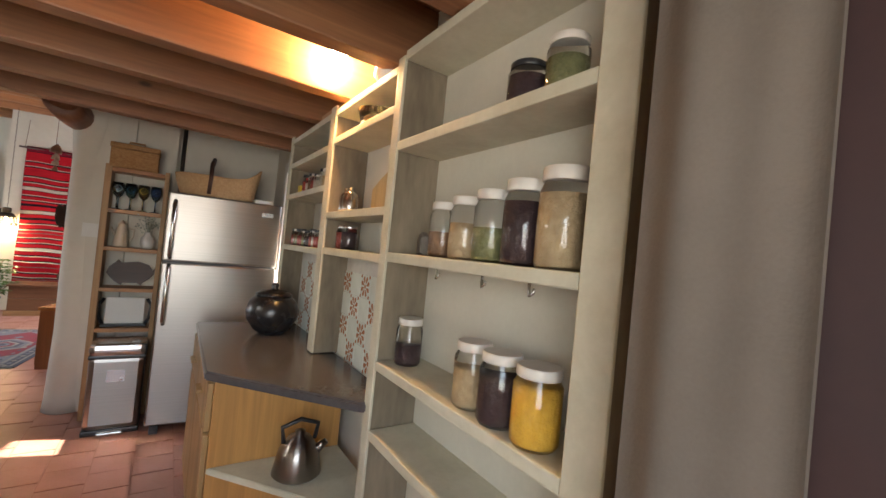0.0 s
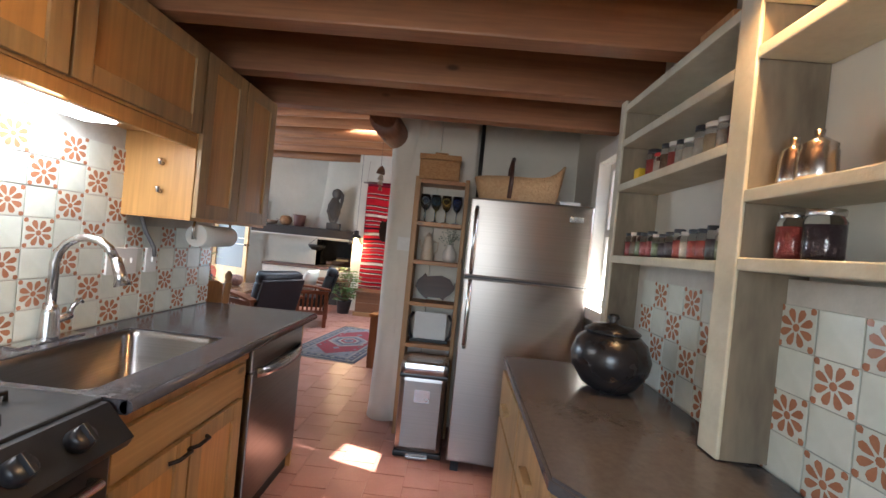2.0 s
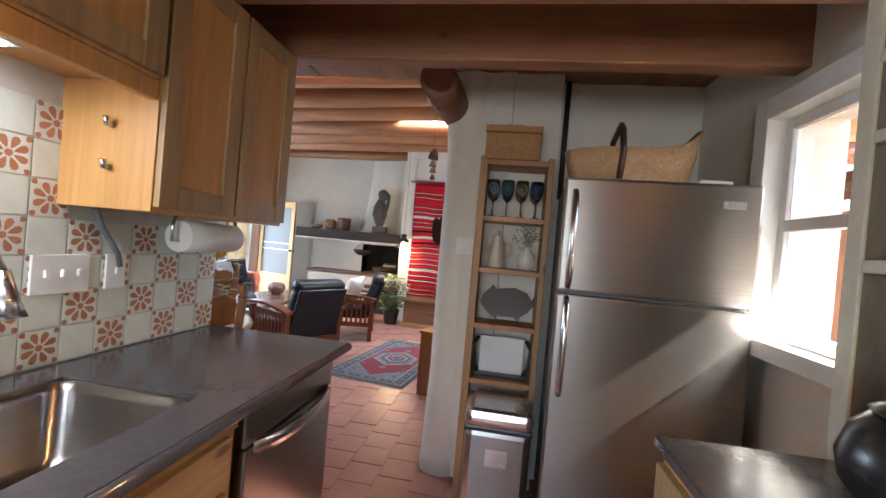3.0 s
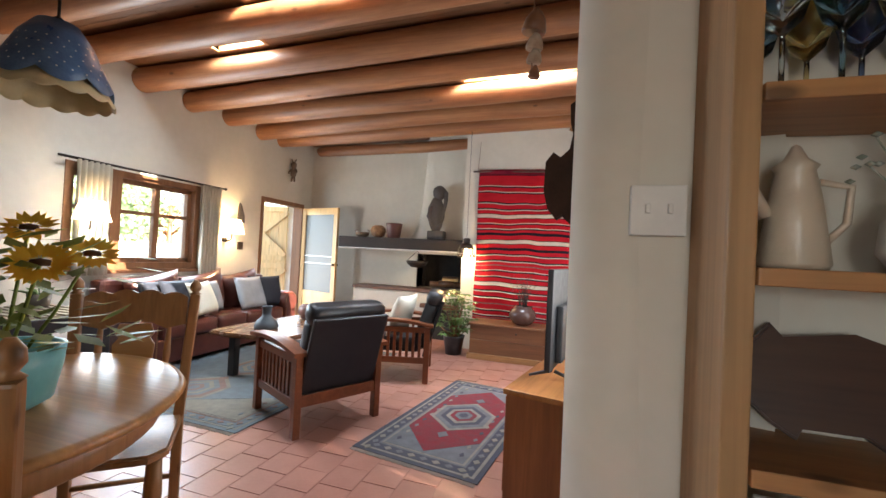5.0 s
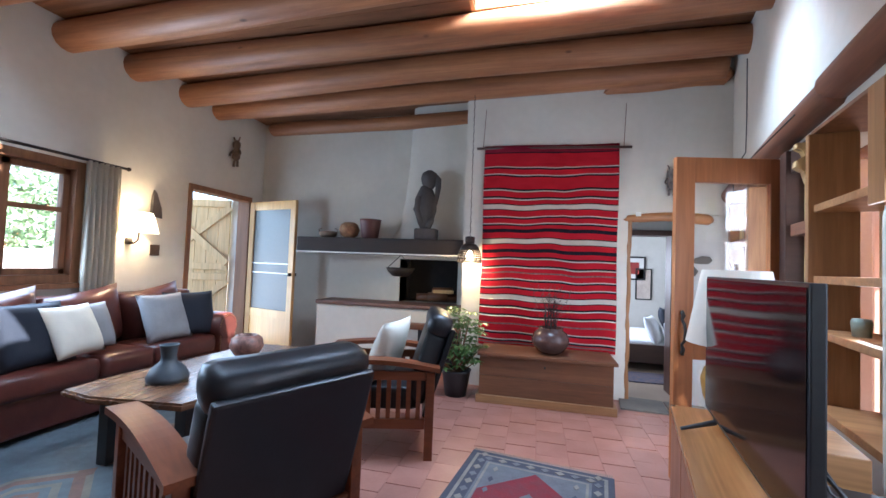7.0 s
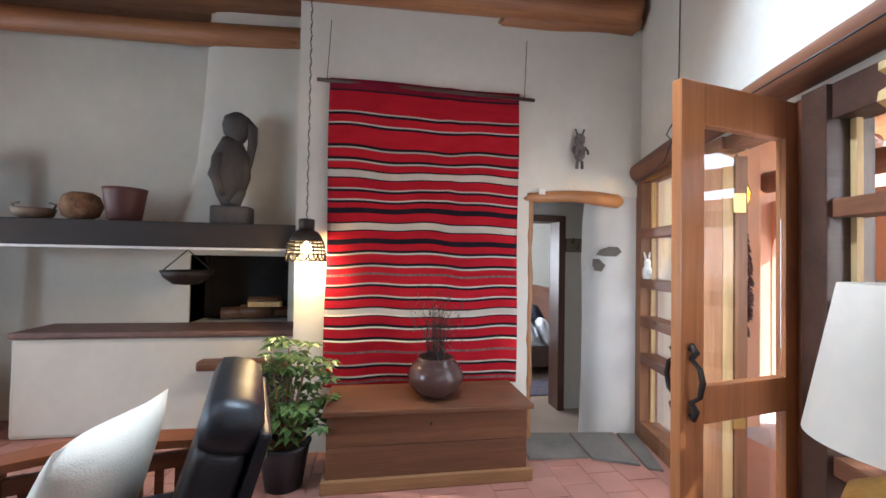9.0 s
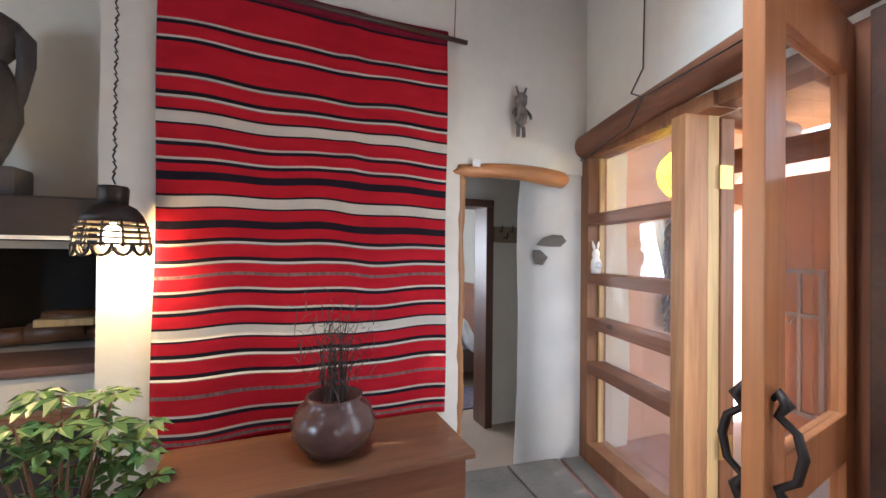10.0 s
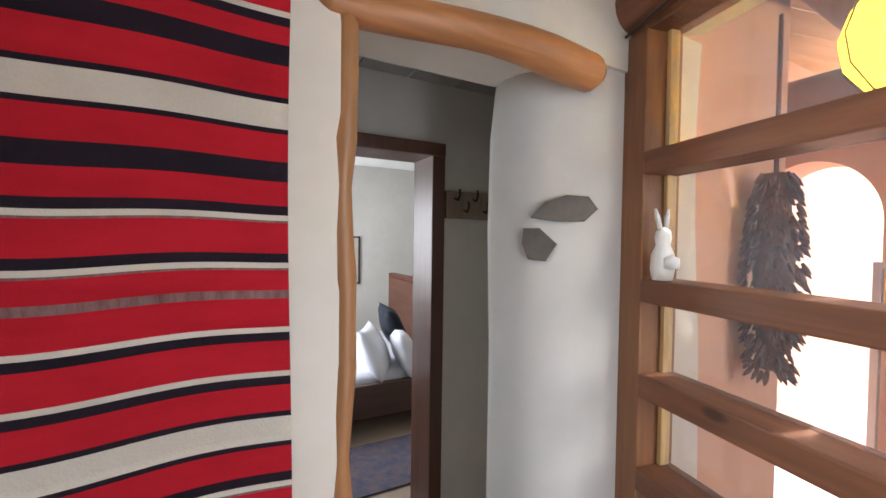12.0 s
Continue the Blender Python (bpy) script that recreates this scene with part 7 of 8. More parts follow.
bm = bmesh.new()
tube(bm, [(-0.13, 3.39, 1.20), (-0.12, 3.37, 1.24), (-0.14, 3.33, 1.32), (-0.14, 3.30, 1.385)], 0.009, 8)
single("lamp_cable", bm, mat("grey_cord", (0.18, 0.18, 0.19), (0.14, 0.14, 0.15), 0.5), "grey power cord from the outlet to the cabinet", "cord")

# ---- kitchen: refrigerator end ----
fr = thing("refrigerator", Matrix.Translation((1.372, 3.975, 0)) @ Matrix.Rotation(radians(-4.5), 4, "Z"), "stainless steel refrigerator with top freezer", "refrigerator")
part("body", B((0.005, 0.735, 0.055, 0.66, 0.06, 1.69), bev=0.006), mat("grey_side", (0.10, 0.10, 0.10), (0.13, 0.13, 0.13), 0.45), fr)
part("lower_door", B((0, 0.74, 0.0, 0.052, 0.07, 1.205), bev=0.012), STEEL, fr)
part("freezer_door", B((0, 0.74, 0.0, 0.052, 1.218, 1.70), bev=0.012), STEEL, fr)
for z0, z1 in ((0.78, 1.19), (1.24, 1.64)):
    bm = bmesh.new()
    tube(bm, [(0.045, -0.002, z0), (0.045, -0.045, z0 + 0.03), (0.045, -0.05, (z0 + z1) / 2), (0.045, -0.045, z1 - 0.03), (0.045, -0.002, z1)], 0.013, 12)
    part("handle", bm, CHROME, fr)
for x in (0.03, 0.67):
    part("foot", B((x, x + 0.05, 0.03, 0.09, 0.0, 0.06)), BLACK, fr)
part("badge", B((0.60, 0.68, -0.003, 0.0, 1.60, 1.63)), CHROME, fr)

bk = thing("bookcase", pose(0, 0, 0), "narrow rustic wooden bookcase beside the pillar", "bookcase")
BKWD = wood("bookcase_wood", (0.40, 0.23, 0.10), (0.30, 0.16, 0.065), "z", 0.55)
part("upright", B((0.975, 1.015, 4.395, 4.597, 0, 1.87), bev=0.004), BKWD, bk)
part("upright", B((1.335, 1.365, 4.395, 4.597, 0, 1.87), bev=0.004), BKWD, bk)
for z in (0.65, 0.95, 1.25, 1.53, 1.835):
    part("shelf_board", B((1.016, 1.334, 4.39, 4.597, z - 0.012, z + 0.016), bev=0.003), PINEX, bk)
tc = thing("trash_can", pose(1.185, 4.24, 0), "stainless steel pedal trash can", "trash can")
bm = bmesh.new()
box(bm, -0.155, 0.155, -0.14, 0.14, 0.03, 0.53, 0.035)
part("body", bm, STEEL, tc)
bm = bmesh.new()
box(bm, -0.16, 0.16, -0.145, 0.145, 0.53, 0.615, 0.035)
part("lid", bm, CHROME, tc)
part("rim", B((-0.158, 0.158, -0.143, 0.143, 0.515, 0.54), bev=0.008), BLACK, tc)
part("base", B((-0.157, 0.157, -0.142, 0.142, 0.0, 0.035), bev=0.008), BLACK, tc)
part("pedal", B((-0.07, 0.07, -0.185, -0.14, 0.01, 0.028), bev=0.005), CHROME, tc)
part("label_plate", B((-0.05, 0.05, -0.1425, -0.1405, 0.36, 0.44)), CHROME, tc)
WICK = mat("wicker", (0.46, 0.26, 0.11), (0.30, 0.15, 0.055), 0.75, scale=60, fine=160, bump=0.7, stretch=(1, 1, 2))
wb = thing("wicker_box", pose(1.14, 4.485, 1.852), "square wicker picnic box on the bookcase", "basket")
part("body", B((-0.145, 0.145, -0.11, 0.11, 0, 0.14), bev=0.008), WICK, wb)
part("lid", B((-0.15, 0.15, -0.115, 0.115, 0.142, 0.18), bev=0.008), WICK, wb)
bm = bmesh.new()
tube(bm, [(-0.05, 0, 0.178), (-0.045, 0, 0.21), (0.045, 0, 0.21), (0.05, 0, 0.178)], 0.007, 8)
part("handle", bm, WICK, wb)
random.seed(17)
for i in range(4):
    for j in range(2):
        bm = bmesh.new()
        lathe(bm, [(0.030, 0), (0.030, 0.004), (0.004, 0.010), (0.004, 0.09), (0.025, 0.11), (0.036, 0.15), (0.034, 0.20), (0.033, 0.20), (0.033, 0.15), (0.0, 0.115)], 16)
        tint = ((0.8, 0.9, 0.95), (0.25, 0.45, 0.6), (0.85, 0.75, 0.4), (0.2, 0.3, 0.55))[(i + j) % 4]
        nm = "tinted_glass_%d" % ((i + j) % 4)
        single("wine_glass", bm, bpy.data.materials.get(nm) or glass(nm, tint, 0.02), "tinted stemmed wine glass on the bookcase", "glass", pose(1.055 + 0.078 * i, 4.44 + 0.10 * j, 1.547), "stemmed glasses")
bm = bmesh.new()
lathe(bm, [(0.055, 0), (0.06, 0.01), (0.042, 0.14), (0.032, 0.19), (0.038, 0.2), (0.02, 0.215), (0.008, 0.24), (0, 0.245)], 10)
tube(bm, [(0.04, 0, 0.17), (0.09, 0, 0.16), (0.085, 0, 0.09), (0.05, 0, 0.05)], 0.007, 8)
tube(bm, [(-0.045, 0, 0.10), (-0.075, 0, 0.17)], [0.014, 0.008], 8)
CREAMCER = mat("cream_ceramic", (0.62, 0.52, 0.40), (0.54, 0.45, 0.34), 0.3)
single("coffee_pot", bm, CREAMCER, "faceted cream ceramic coffee pot", "pitcher", pose(1.10, 4.49, 1.267) @ Matrix.Scale(0.85, 4))
vz = thing("flower_vase", pose(1.265, 4.49, 1.267), "white round vase of small white flowers", "vase")
bm = bmesh.new()
lathe(bm, [(0.03, 0), (0.05, 0.03), (0.045, 0.08), (0.022, 0.11), (0.02, 0.13)], 20)
part("vase", bm, bpy.data.materials["white_ceramic"], vz)
bm = bmesh.new()
for i in range(70):
    cc = Vector((random.gauss(0, 0.035), random.gauss(0, 0.035), 0.19 + random.gauss(0, 0.03)))
    lathe(bm, [(0.0, 0), (0.008, 0.005), (0, 0.010)], 6, cc)
    if i % 4 == 0:
        tube(bm, [(0, 0, 0.1), cc], 0.0015, 4)
part("blooms", bm, mat("grey_bloom", (0.40, 0.42, 0.38), (0.2, 0.24, 0.16), 0.8, scale=60), vz)
bm = bmesh.new()
slab(bm, [(-0.15, 0.0), (-0.135, 0.05), (-0.10, 0.085), (-0.08, 0.11), (-0.06, 0.085), (0.05, 0.10), (0.12, 0.075), (0.15, 0.03), (0.165, 0.06), (0.16, 0.0), (0.13, -0.04), (0.09, -0.07), (0.08, -0.095), (0.05, -0.075), (-0.04, -0.075), (-0.05, -0.095), (-0.09, -0.07), (-0.12, -0.04)], -0.01, 0.01, 0.004, pose(0, 0, 0, 78, 0, 0))
single("animal_board", bm, DARKW, "brown wooden pig-shaped board leaning on a shelf", "cutting board", pose(1.175, 4.54, 1.064) @ Matrix.Scale(0.96, 4))
cb = thing("cutting_boards", pose(1.175, 4.49, 0.667), "white cutting board in a black-handled rack", "cutting board")
part("board", B((-0.12, 0.12, -0.012, 0.0, 0.02, 0.22), bev=0.005), WHITE, cb)
for s2 in (-1, 1):
    bm = bmesh.new()
    tube(bm, [(s2 * 0.12, 0, 0.0), (s2 * 0.15, -0.01, 0.06), (s2 * 0.16, -0.01, 0.16), (s2 * 0.13, 0, 0.21)], 0.011, 8)
    part("handle", bm, BLACK, cb)
part("foot", B((-0.14, 0.14, -0.04, 0.05, 0.0, 0.02), bev=0.004), BLACK, cb)
mb = thing("market_basket", Matrix.Translation((1.69, 4.24, 1.704)) @ Matrix.Rotation(radians(-4), 4, "Z") @ Matrix.Scale(1.17, 4), "pale woven market basket with leather handle", "basket")
bm = bmesh.new()
rings = []
for k, (z, s2) in enumerate(((0.0, 0.82), (0.02, 0.88), (0.08, 0.96), (0.14, 1.02))):
    r = []
    for i in range(32):
        a = 2 * math.pi * i / 32
        x, y = math.cos(a), math.sin(a)
        lift = (0.10 * max(x, 0) ** 3 + 0.0 * max(-x, 0) ** 3) * (z / 0.14)
        r.append(bm.verts.new((0.25 * s2 * (abs(x) ** 0.8) * (1 if x > 0 else -1), 0.14 * s2 * (abs(y) ** 0.8) * (1 if y > 0 else -1), z + lift)))
    rings.append(r)
for a, b in zip(rings, rings[1:]):
    for i in range(32):
        bm.faces.new((a[i], a[(i + 1) % 32], b[(i + 1) % 32], b[i])).smooth = True
bm.faces.new(rings[0][::-1])
o = part("basket", bm, mat("pale_weave", (0.60, 0.40, 0.22), (0.48, 0.29, 0.14), 0.8, scale=70, fine=180, bump=0.8), mb)
o.modifiers.new("thick", "SOLIDIFY").thickness = 0.012
bm = bmesh.new()
for s2 in (-1, 1):
    tube(bm, [(-0.05 + 0.005 * s2, s2 * 0.135, 0.02), (-0.05, s2 * 0.145, 0.12), (-0.05, s2 * 0.10, 0.22), (-0.04, 0, 0.265)], 0.012, 8)
part("handle", bm, mat("brown_leather", (0.07, 0.03, 0.02), (0.1, 0.045, 0.03), 0.5), mb)
single("white_box", B((1.93, 2.06, 4.05, 4.25, 1.70, 1.735), bev=0.004), WHITE, "small white box on the refrigerator", "box")
bm = bmesh.new()
tube(bm, [(1.44, 4.70, 1.7), (1.44, 4.70, 2.4)], 0.016, 10)
single("wall_pipe", bm, IRON, "dark vertical pipe on the kitchen wall", "pipe")
w = thing("window_5", pose(0, 0, 0), "white double-hung kitchen window with pale frame", "window", kind="structure")
frame_part("window_frame", w, WHITE, (2.13, 2.26, 3.405, 3.45, 1.07, 2.06), (2.13, 2.26, 3.985, 4.07, 1.07, 2.06), (2.13, 2.26, 3.45, 3.985, 1.975, 2.06), (2.11, 2.28, 3.40, 4.08, 1.045, 1.11))
frame_part("sash", w, WHITE, (2.20, 2.235, 3.45, 3.49, 1.11, 1.975), (2.20, 2.235, 3.945, 3.985, 1.11, 1.975), (2.195, 2.24, 3.49, 3.945, 1.53, 1.575), (2.20, 2.235, 3.49, 3.945, 1.11, 1.16), (2.20, 2.235, 3.49, 3.945, 1.93, 1.975))
pane("pane", w, 2.216, 2.221, 3.49, 3.945, 1.16, 1.93)

# ---- kitchen: open shelves and second counter ----
us = thing("open_shelving", pose(0, 0, 0), "rough cream painted open shelves on the wall", "shelf")
XF, XB = 2.012, 2.197


def shelf_post(y0, y1, z0, z1):
    o = part("post", B((XF + 0.012, XB, y0 + 0.002, y1 - 0.002, z0, z1)), SHELFB, us, "bare greyed rough board")
    part("front_edge", B((XF, XF + 0.011, y0, y1, z0, z1), bev=0.004), SHELFP, o)


for y0, y1, z0, z1 in ((0.96, 1.04, 0.0, 2.12), (1.83, 1.88, 0.0, 2.12), (2.52, 2.60, 0.915, 2.12), (3.345, 3.395, 0.915, 2.12)):
    shelf_post(y0, y1, z0, z1)
for y0, y1, zs in ((1.042, 1.828, (0.42, 0.80, 1.035, 1.405, 1.785, 2.10)), (1.882, 2.518, (1.395, 1.565, 1.925, 2.065)), (2.602, 3.343, (1.385, 1.705, 1.905, 2.065))):
    for z in zs:
        part("shelf_board", B((XF + 0.001, XB, y0, y1, z, z + 0.032), bev=0.004), SHELFP, us)
single("wall_board", B((2.19, 2.199, 1.04, 1.83, 0.0, 2.1)), mat("cream_backing", (0.60, 0.57, 0.48), (0.52, 0.49, 0.41), 0.7, scale=3), "cream painted backing of the jar shelves", "panel", kind="structure")
rc = thing("kitchen_island_cabinet", pose(0, 0, 0), "maple base cabinet with drawers and open end", "cabinet")
part("body", B((1.60, 2.13, 2.37, 3.34, 0.1, 0.872), bev=0.002), CABW, rc)
part("toe_kick", B((1.66, 2.13, 2.37, 3.34, 0.0, 0.099)), BLACK, rc)
for y0, y1 in ((2.39, 2.86), (2.87, 3.33)):
    part("drawer", B((1.578, 1.599, y0, y1, 0.66, 0.85), bev=0.004), CABF, rc)
    part("drawer_pull", B((1.555, 1.578, (y0 + y1) / 2 - 0.05, (y0 + y1) / 2 + 0.05, 0.75, 0.765), bev=0.003), CABF, rc)
    part("door", B((1.578, 1.599, y0, y1, 0.12, 0.645), bev=0.004), CABF, rc)
bm = bmesh.new()
tri = [(1.60, 2.368), (2.0, 1.90), (2.13, 1.885), (2.13, 2.368)]
slab(bm, tri, 0.50, 0.525, 0.003)
part("open_shelf", bm, SHELFP, rc)
bm = bmesh.new()
slab(bm, tri, 0.08, 0.105, 0.003)
part("open_shelf", bm, SHELFP, rc)
bm = bmesh.new()
slab(bm, [(1.56, 2.36), (1.99, 1.875), (2.012, 1.862), (2.134, 1.885), (2.134, 3.36), (1.58, 3.36)], 0.874, 0.91, 0.007)
single("countertop", bm, COUNTER, "dark polished stone counter with an angled end", "countertop")
single("tile_backing", B((2.147, 2.197, 1.881, 3.344, 0.88, 1.386)), GROUT, "pale grout behind the flowered tiles", "panel", kind="structure")
single("tile_backing", B((-0.164, -0.1575, 1.70, 3.88, 0.905, 1.75)), GROUT, "pale grout behind the flowered tiles", "panel", kind="structure")

# jars
LIDW = mat("jar_lid", (0.66, 0.62, 0.56), (0.56, 0.52, 0.46), 0.45)
FILL = {"brown": ((0.14, 0.07, 0.035), (0.22, 0.12, 0.06)), "dark": ((0.025, 0.012, 0.014), (0.05, 0.022, 0.02)), "oats": ((0.42, 0.31, 0.18), (0.32, 0.22, 0.12)), "yellow": ((0.62, 0.36, 0.04), (0.5, 0.27, 0.03)), "green": ((0.12, 0.12, 0.05), (0.2, 0.19, 0.08)), "pale": ((0.5, 0.42, 0.32), (0.4, 0.32, 0.24)), "red": ((0.35, 0.05, 0.03), (0.22, 0.04, 0.03))}
FILLM = {k: mat("grain_" + k, a, b, 0.85, scale=60, fine=220, bump=0.6) for k, (a, b) in FILL.items()}
JARG = glass("jar_glass", (0.96, 0.98, 0.97))


def jar(x, y, z, r, h, fill, level, label="glass storage jar of dry goods with white lid", group="pantry jars", lid=None):
    t = thing("storage_jar", pose(x, y, z), label, "jar", group)
    bm = bmesh.new()
    lathe(bm, [(r * 0.9, 0), (r, 0.01), (r, h * 0.76), (r * 0.82, h * 0.86), (r * 0.82, h * 0.9)], 22)
    o = part("glass_body", bm, JARG, t)
    o.visible_shadow = False
    bm = bmesh.new()
    lathe(bm, [(r * 0.85, 0.006), (r * 0.94, 0.014), (r * 0.94, h * 0.76 * level), (0.0, h * 0.77 * level)], 18)
    part("contents", bm, FILLM[fill], t)
    bm = bmesh.new()
    lathe(bm, [(r * 0.9, h * 0.86), (r * 0.92, h * 0.875), (r * 0.92, h * 0.985), (r * 0.88, h)], 22)
    part("lid", bm, lid or LIDW, t)


for y, r, h, f, lv in ((1.60, 0.043, 0.165, "brown", 0.6), (1.49, 0.046, 0.175, "oats", 0.75), (1.378, 0.048, 0.185, "green", 0.62), (1.262, 0.052, 0.20, "dark", 0.97), (1.147, 0.056, 0.215, "oats", 0.97)):
    if r:
        jar(2.085, y, 1.438, r, h, f, lv)
for y, r, h, f, lv, x in ((1.765, 0.045, 0.155, "dark", 0.55, 2.10), (1.385, 0.05, 0.165, "oats", 0.75, 2.075), (1.275, 0.052, 0.165, "dark", 0.85, 2.07), (1.160, 0.053, 0.165, "yellow", 0.95, 2.07), (1.095 - 0.0, 0.0, 0, "", 0, 0)):
    if r:
        jar(x, y, 1.068, r, h, f, lv)
jar(2.14, 1.083, 1.438, 0.038, 0.2, "green", 0.8)
jar(2.14, 1.083, 1.068, 0.038, 0.15, "pale", 0.9)
jar(2.09, 1.30, 1.818, 0.05, 0.11, "dark", 0.9, "dark squat jar on the upper shelf", "pantry jars", BLACK)
jar(2.09, 1.18, 1.818, 0.048, 0.13, "green", 0.8)
bm = bmesh.new()
slab(bm, [(-0.04, 0), (0.045, -0.005), (0.04, 0.05), (0.0, 0.075), (-0.035, 0.06)], -0.015, 0.015, 0.006, pose(0, 0, 0, 90, 0, 70))
single("grey_stone", bm, STONE, "small grey stone on the shelf", "stone", pose(2.1, 1.735, 1.44))
for y in (1.68, 1.45, 1.27):
    bm = bmesh.new()
    tube(bm, [(2.13, y, 1.404), (2.13, y, 1.385), (2.12, y - 0.012, 1.368), (2.12, y - 0.024, 1.375), (2.12, y - 0.026, 1.388)], 0.004, 6)
    single("cup_hook", bm, CHROME, "small metal cup hook under the shelf", "hook", group="cup hooks")
# spice jars and shelf goods
random.seed(77)
y = 2.66
i = 0
while y < 3.30:
    r = random.uniform(0.019, 0.024)
    jar(2.07, y, 1.418, r, random.uniform(0.085, 0.105), random.choice(["brown", "green", "dark", "pale", "red"]), 0.8, "small glass spice jar with dark lid", "spice jars", BLACK if i % 4 else LIDW)
    y += 2 * r + 0.006
    i += 1
y = 2.66
REDL = mat("red_lid", (0.5, 0.03, 0.025), (0.4, 0.02, 0.02), 0.4)
while y < 3.2:
    r = random.uniform(0.02, 0.028)
    jar(2.08, y, 1.738, r, random.uniform(0.09, 0.13), random.choice(["brown", "oats", "dark", "pale", "red"]), 0.85, "small packaged spice jar on the shelf", "spice jars", random.choice([BLACK, REDL, LIDW]))
    y += 2 * r + 0.008
single("spice_box", B((2.06, 2.11, 3.25, 3.30, 1.738, 1.80), bev=0.003), mat("yellow_card", (0.75, 0.52, 0.02), (0.65, 0.42, 0.02), 0.5), "small yellow spice packet", "box")
for yy, rr, f in ((2.44, 0.032, "red"), (2.36, 0.036, "dark")):
    jar(2.08, yy, 1.428, rr, 0.11, f, 0.9, "glass canister with steel lid on the shelf", "canisters", CHROME)
for yy, rr in ((2.46, 0.028), (2.395, 0.036)):
    bm = bmesh.new()
    lathe(bm, [(rr, 0), (rr * 1.05, 0.02), (rr, 0.07), (rr * 0.9, 0.075), (rr * 0.95, 0.085), (rr * 0.4, 0.10), (0.008, 0.105), (0.01, 0.118), (0, 0.12)], 20)
    single("steel_canister", bm, CHROME, "small polished steel canister with knobbed lid", "canister", pose(2.08, yy, 1.598), "canisters")
bm = bmesh.new()
slab(bm, [(1.90, 0.0), (2.33, 0.0), (2.33, 0.12), (2.25, 0.16), (2.05, 0.24), (1.90, 0.265)], 0, 0.02, 0.004, Matrix(((0, 0, 1, 2.155), (1, 0, 0, 0), (0, 1, 0, 1.598), (0, 0, 0, 1))))
bmesh.ops.recalc_face_normals(bm, faces=bm.faces)
single("cutting_board", bm, PALEW, "pale wooden cutting board leaning on the shelf back", "cutting board")
bm = bmesh.new()
lathe(bm, [(0.05, 0), (0.07, 0.02), (0.085, 0.07), (0.08, 0.072), (0.06, 0.02), (0.0, 0.012)], 24)
single("glass_bowl", bm, JARG, "clear glass bowl on the middle shelf", "bowl", pose(2.09, 2.2, 1.958))
tp = thing("white_teapot", pose(2.085, 2.08, 2.098), "white ceramic teapot on the top shelf", "teapot")
bm = bmesh.new()
lathe(bm, [(0.045, 0), (0.075, 0.04), (0.07, 0.085), (0.04, 0.11), (0.012, 0.12), (0, 0.13)], 22)
part("body", bm, bpy.data.materials["white_ceramic"], tp)
bm = bmesh.new()
tube(bm, [(0, -0.06, 0.04), (0, -0.1, 0.07), (0, -0.115, 0.12)], [0.016, 0.011, 0.008], 8)
part("spout", bm, bpy.data.materials["white_ceramic"], tp)
single("wooden_crate", B((2.03, 2.17, 2.66, 2.82, 2.098, 2.135), bev=0.003), PINEX, "small pale wooden box on the top shelf", "box")
# black ceramic pot on the counter
bp = thing("black_pot", pose(1.925, 3.02, 0.911), "round black burnished pot with lid", "pot")
bm = bmesh.new()
lathe(bm, [(0.06, 0), (0.095, 0.02), (0.135, 0.08), (0.142, 0.125), (0.125, 0.18), (0.09, 0.215), (0.082, 0.218)], 36)
BURN = mat("burnished_black", (0.012, 0.012, 0.014), (0.022, 0.021, 0.023), 0.25, scale=6, fine=60, bump=0.05)
part("body", bm, BURN, bp)
bm = bmesh.new()
lathe(bm, [(0.098, 0.213), (0.10, 0.219), (0.07, 0.238), (0.022, 0.246), (0.014, 0.255), (0.022, 0.268), (0.016, 0.28), (0, 0.283)], 28)
part("lid", bm, BURN, bp)
kt = thing("kettle", pose(1.90, 2.20, 0.526), "steel kettle with black handle on the open shelf", "kettle")
bm = bmesh.new()
lathe(bm, [(0.085, 0), (0.095, 0.01), (0.075, 0.10), (0.045, 0.145), (0.02, 0.155), (0.02, 0.17), (0, 0.175)], 28)
part("body", bm, STEEL, kt)
bm = bmesh.new()
tube(bm, [(-0.06, 0, 0.13), (-0.07, 0, 0.19), (0.0, 0, 0.215), (0.07, 0, 0.19), (0.06, 0, 0.13)], 0.009, 8)
part("handle", bm, BLACK, kt)
bm = bmesh.new()
tube(bm, [(0.06, -0.02, 0.09), (0.10, -0.03, 0.125)], [0.02, 0.012], 10)
part("spout", bm, STEEL, kt)

# door jamb and dark door at the kitchen's near end
structure("wall_jamb", B((1.97, 2.2, 0.70, 0.87, 0, 2.4), bev=0.02), WHITE, "white plaster door jamb", "wall")
prof = [(1.905 + 0.010 * math.sin(i * 0.16 + 0.4) + 0.003 * math.sin(i * 0.37 + 0.7), 0.69 + 0.185 * i / 40) for i in range(41)]
bm = bmesh.new()
slab(bm, prof + [(x + 0.012, y) for x, y in prof[::-1]], 0.01, 2.35)
bmesh.ops.triangulate(bm, faces=[f for f in bm.faces if len(f.verts) > 4])
single("pantry_curtain", bm, mat("taupe_cloth", (0.15, 0.125, 0.105), (0.12, 0.10, 0.083), 0.95, scale=6, fine=200, bump=0.2, spec=0.1), "taupe cloth curtain hanging in soft folds", "curtain")
structure("dark_door", B((1.93, 1.98, -0.35, 0.695, 0.02, 2.1), bev=0.004), mat("maroon_paint", (0.038, 0.017, 0.017), (0.028, 0.013, 0.014), 0.6), "dark maroon painted door", "door")
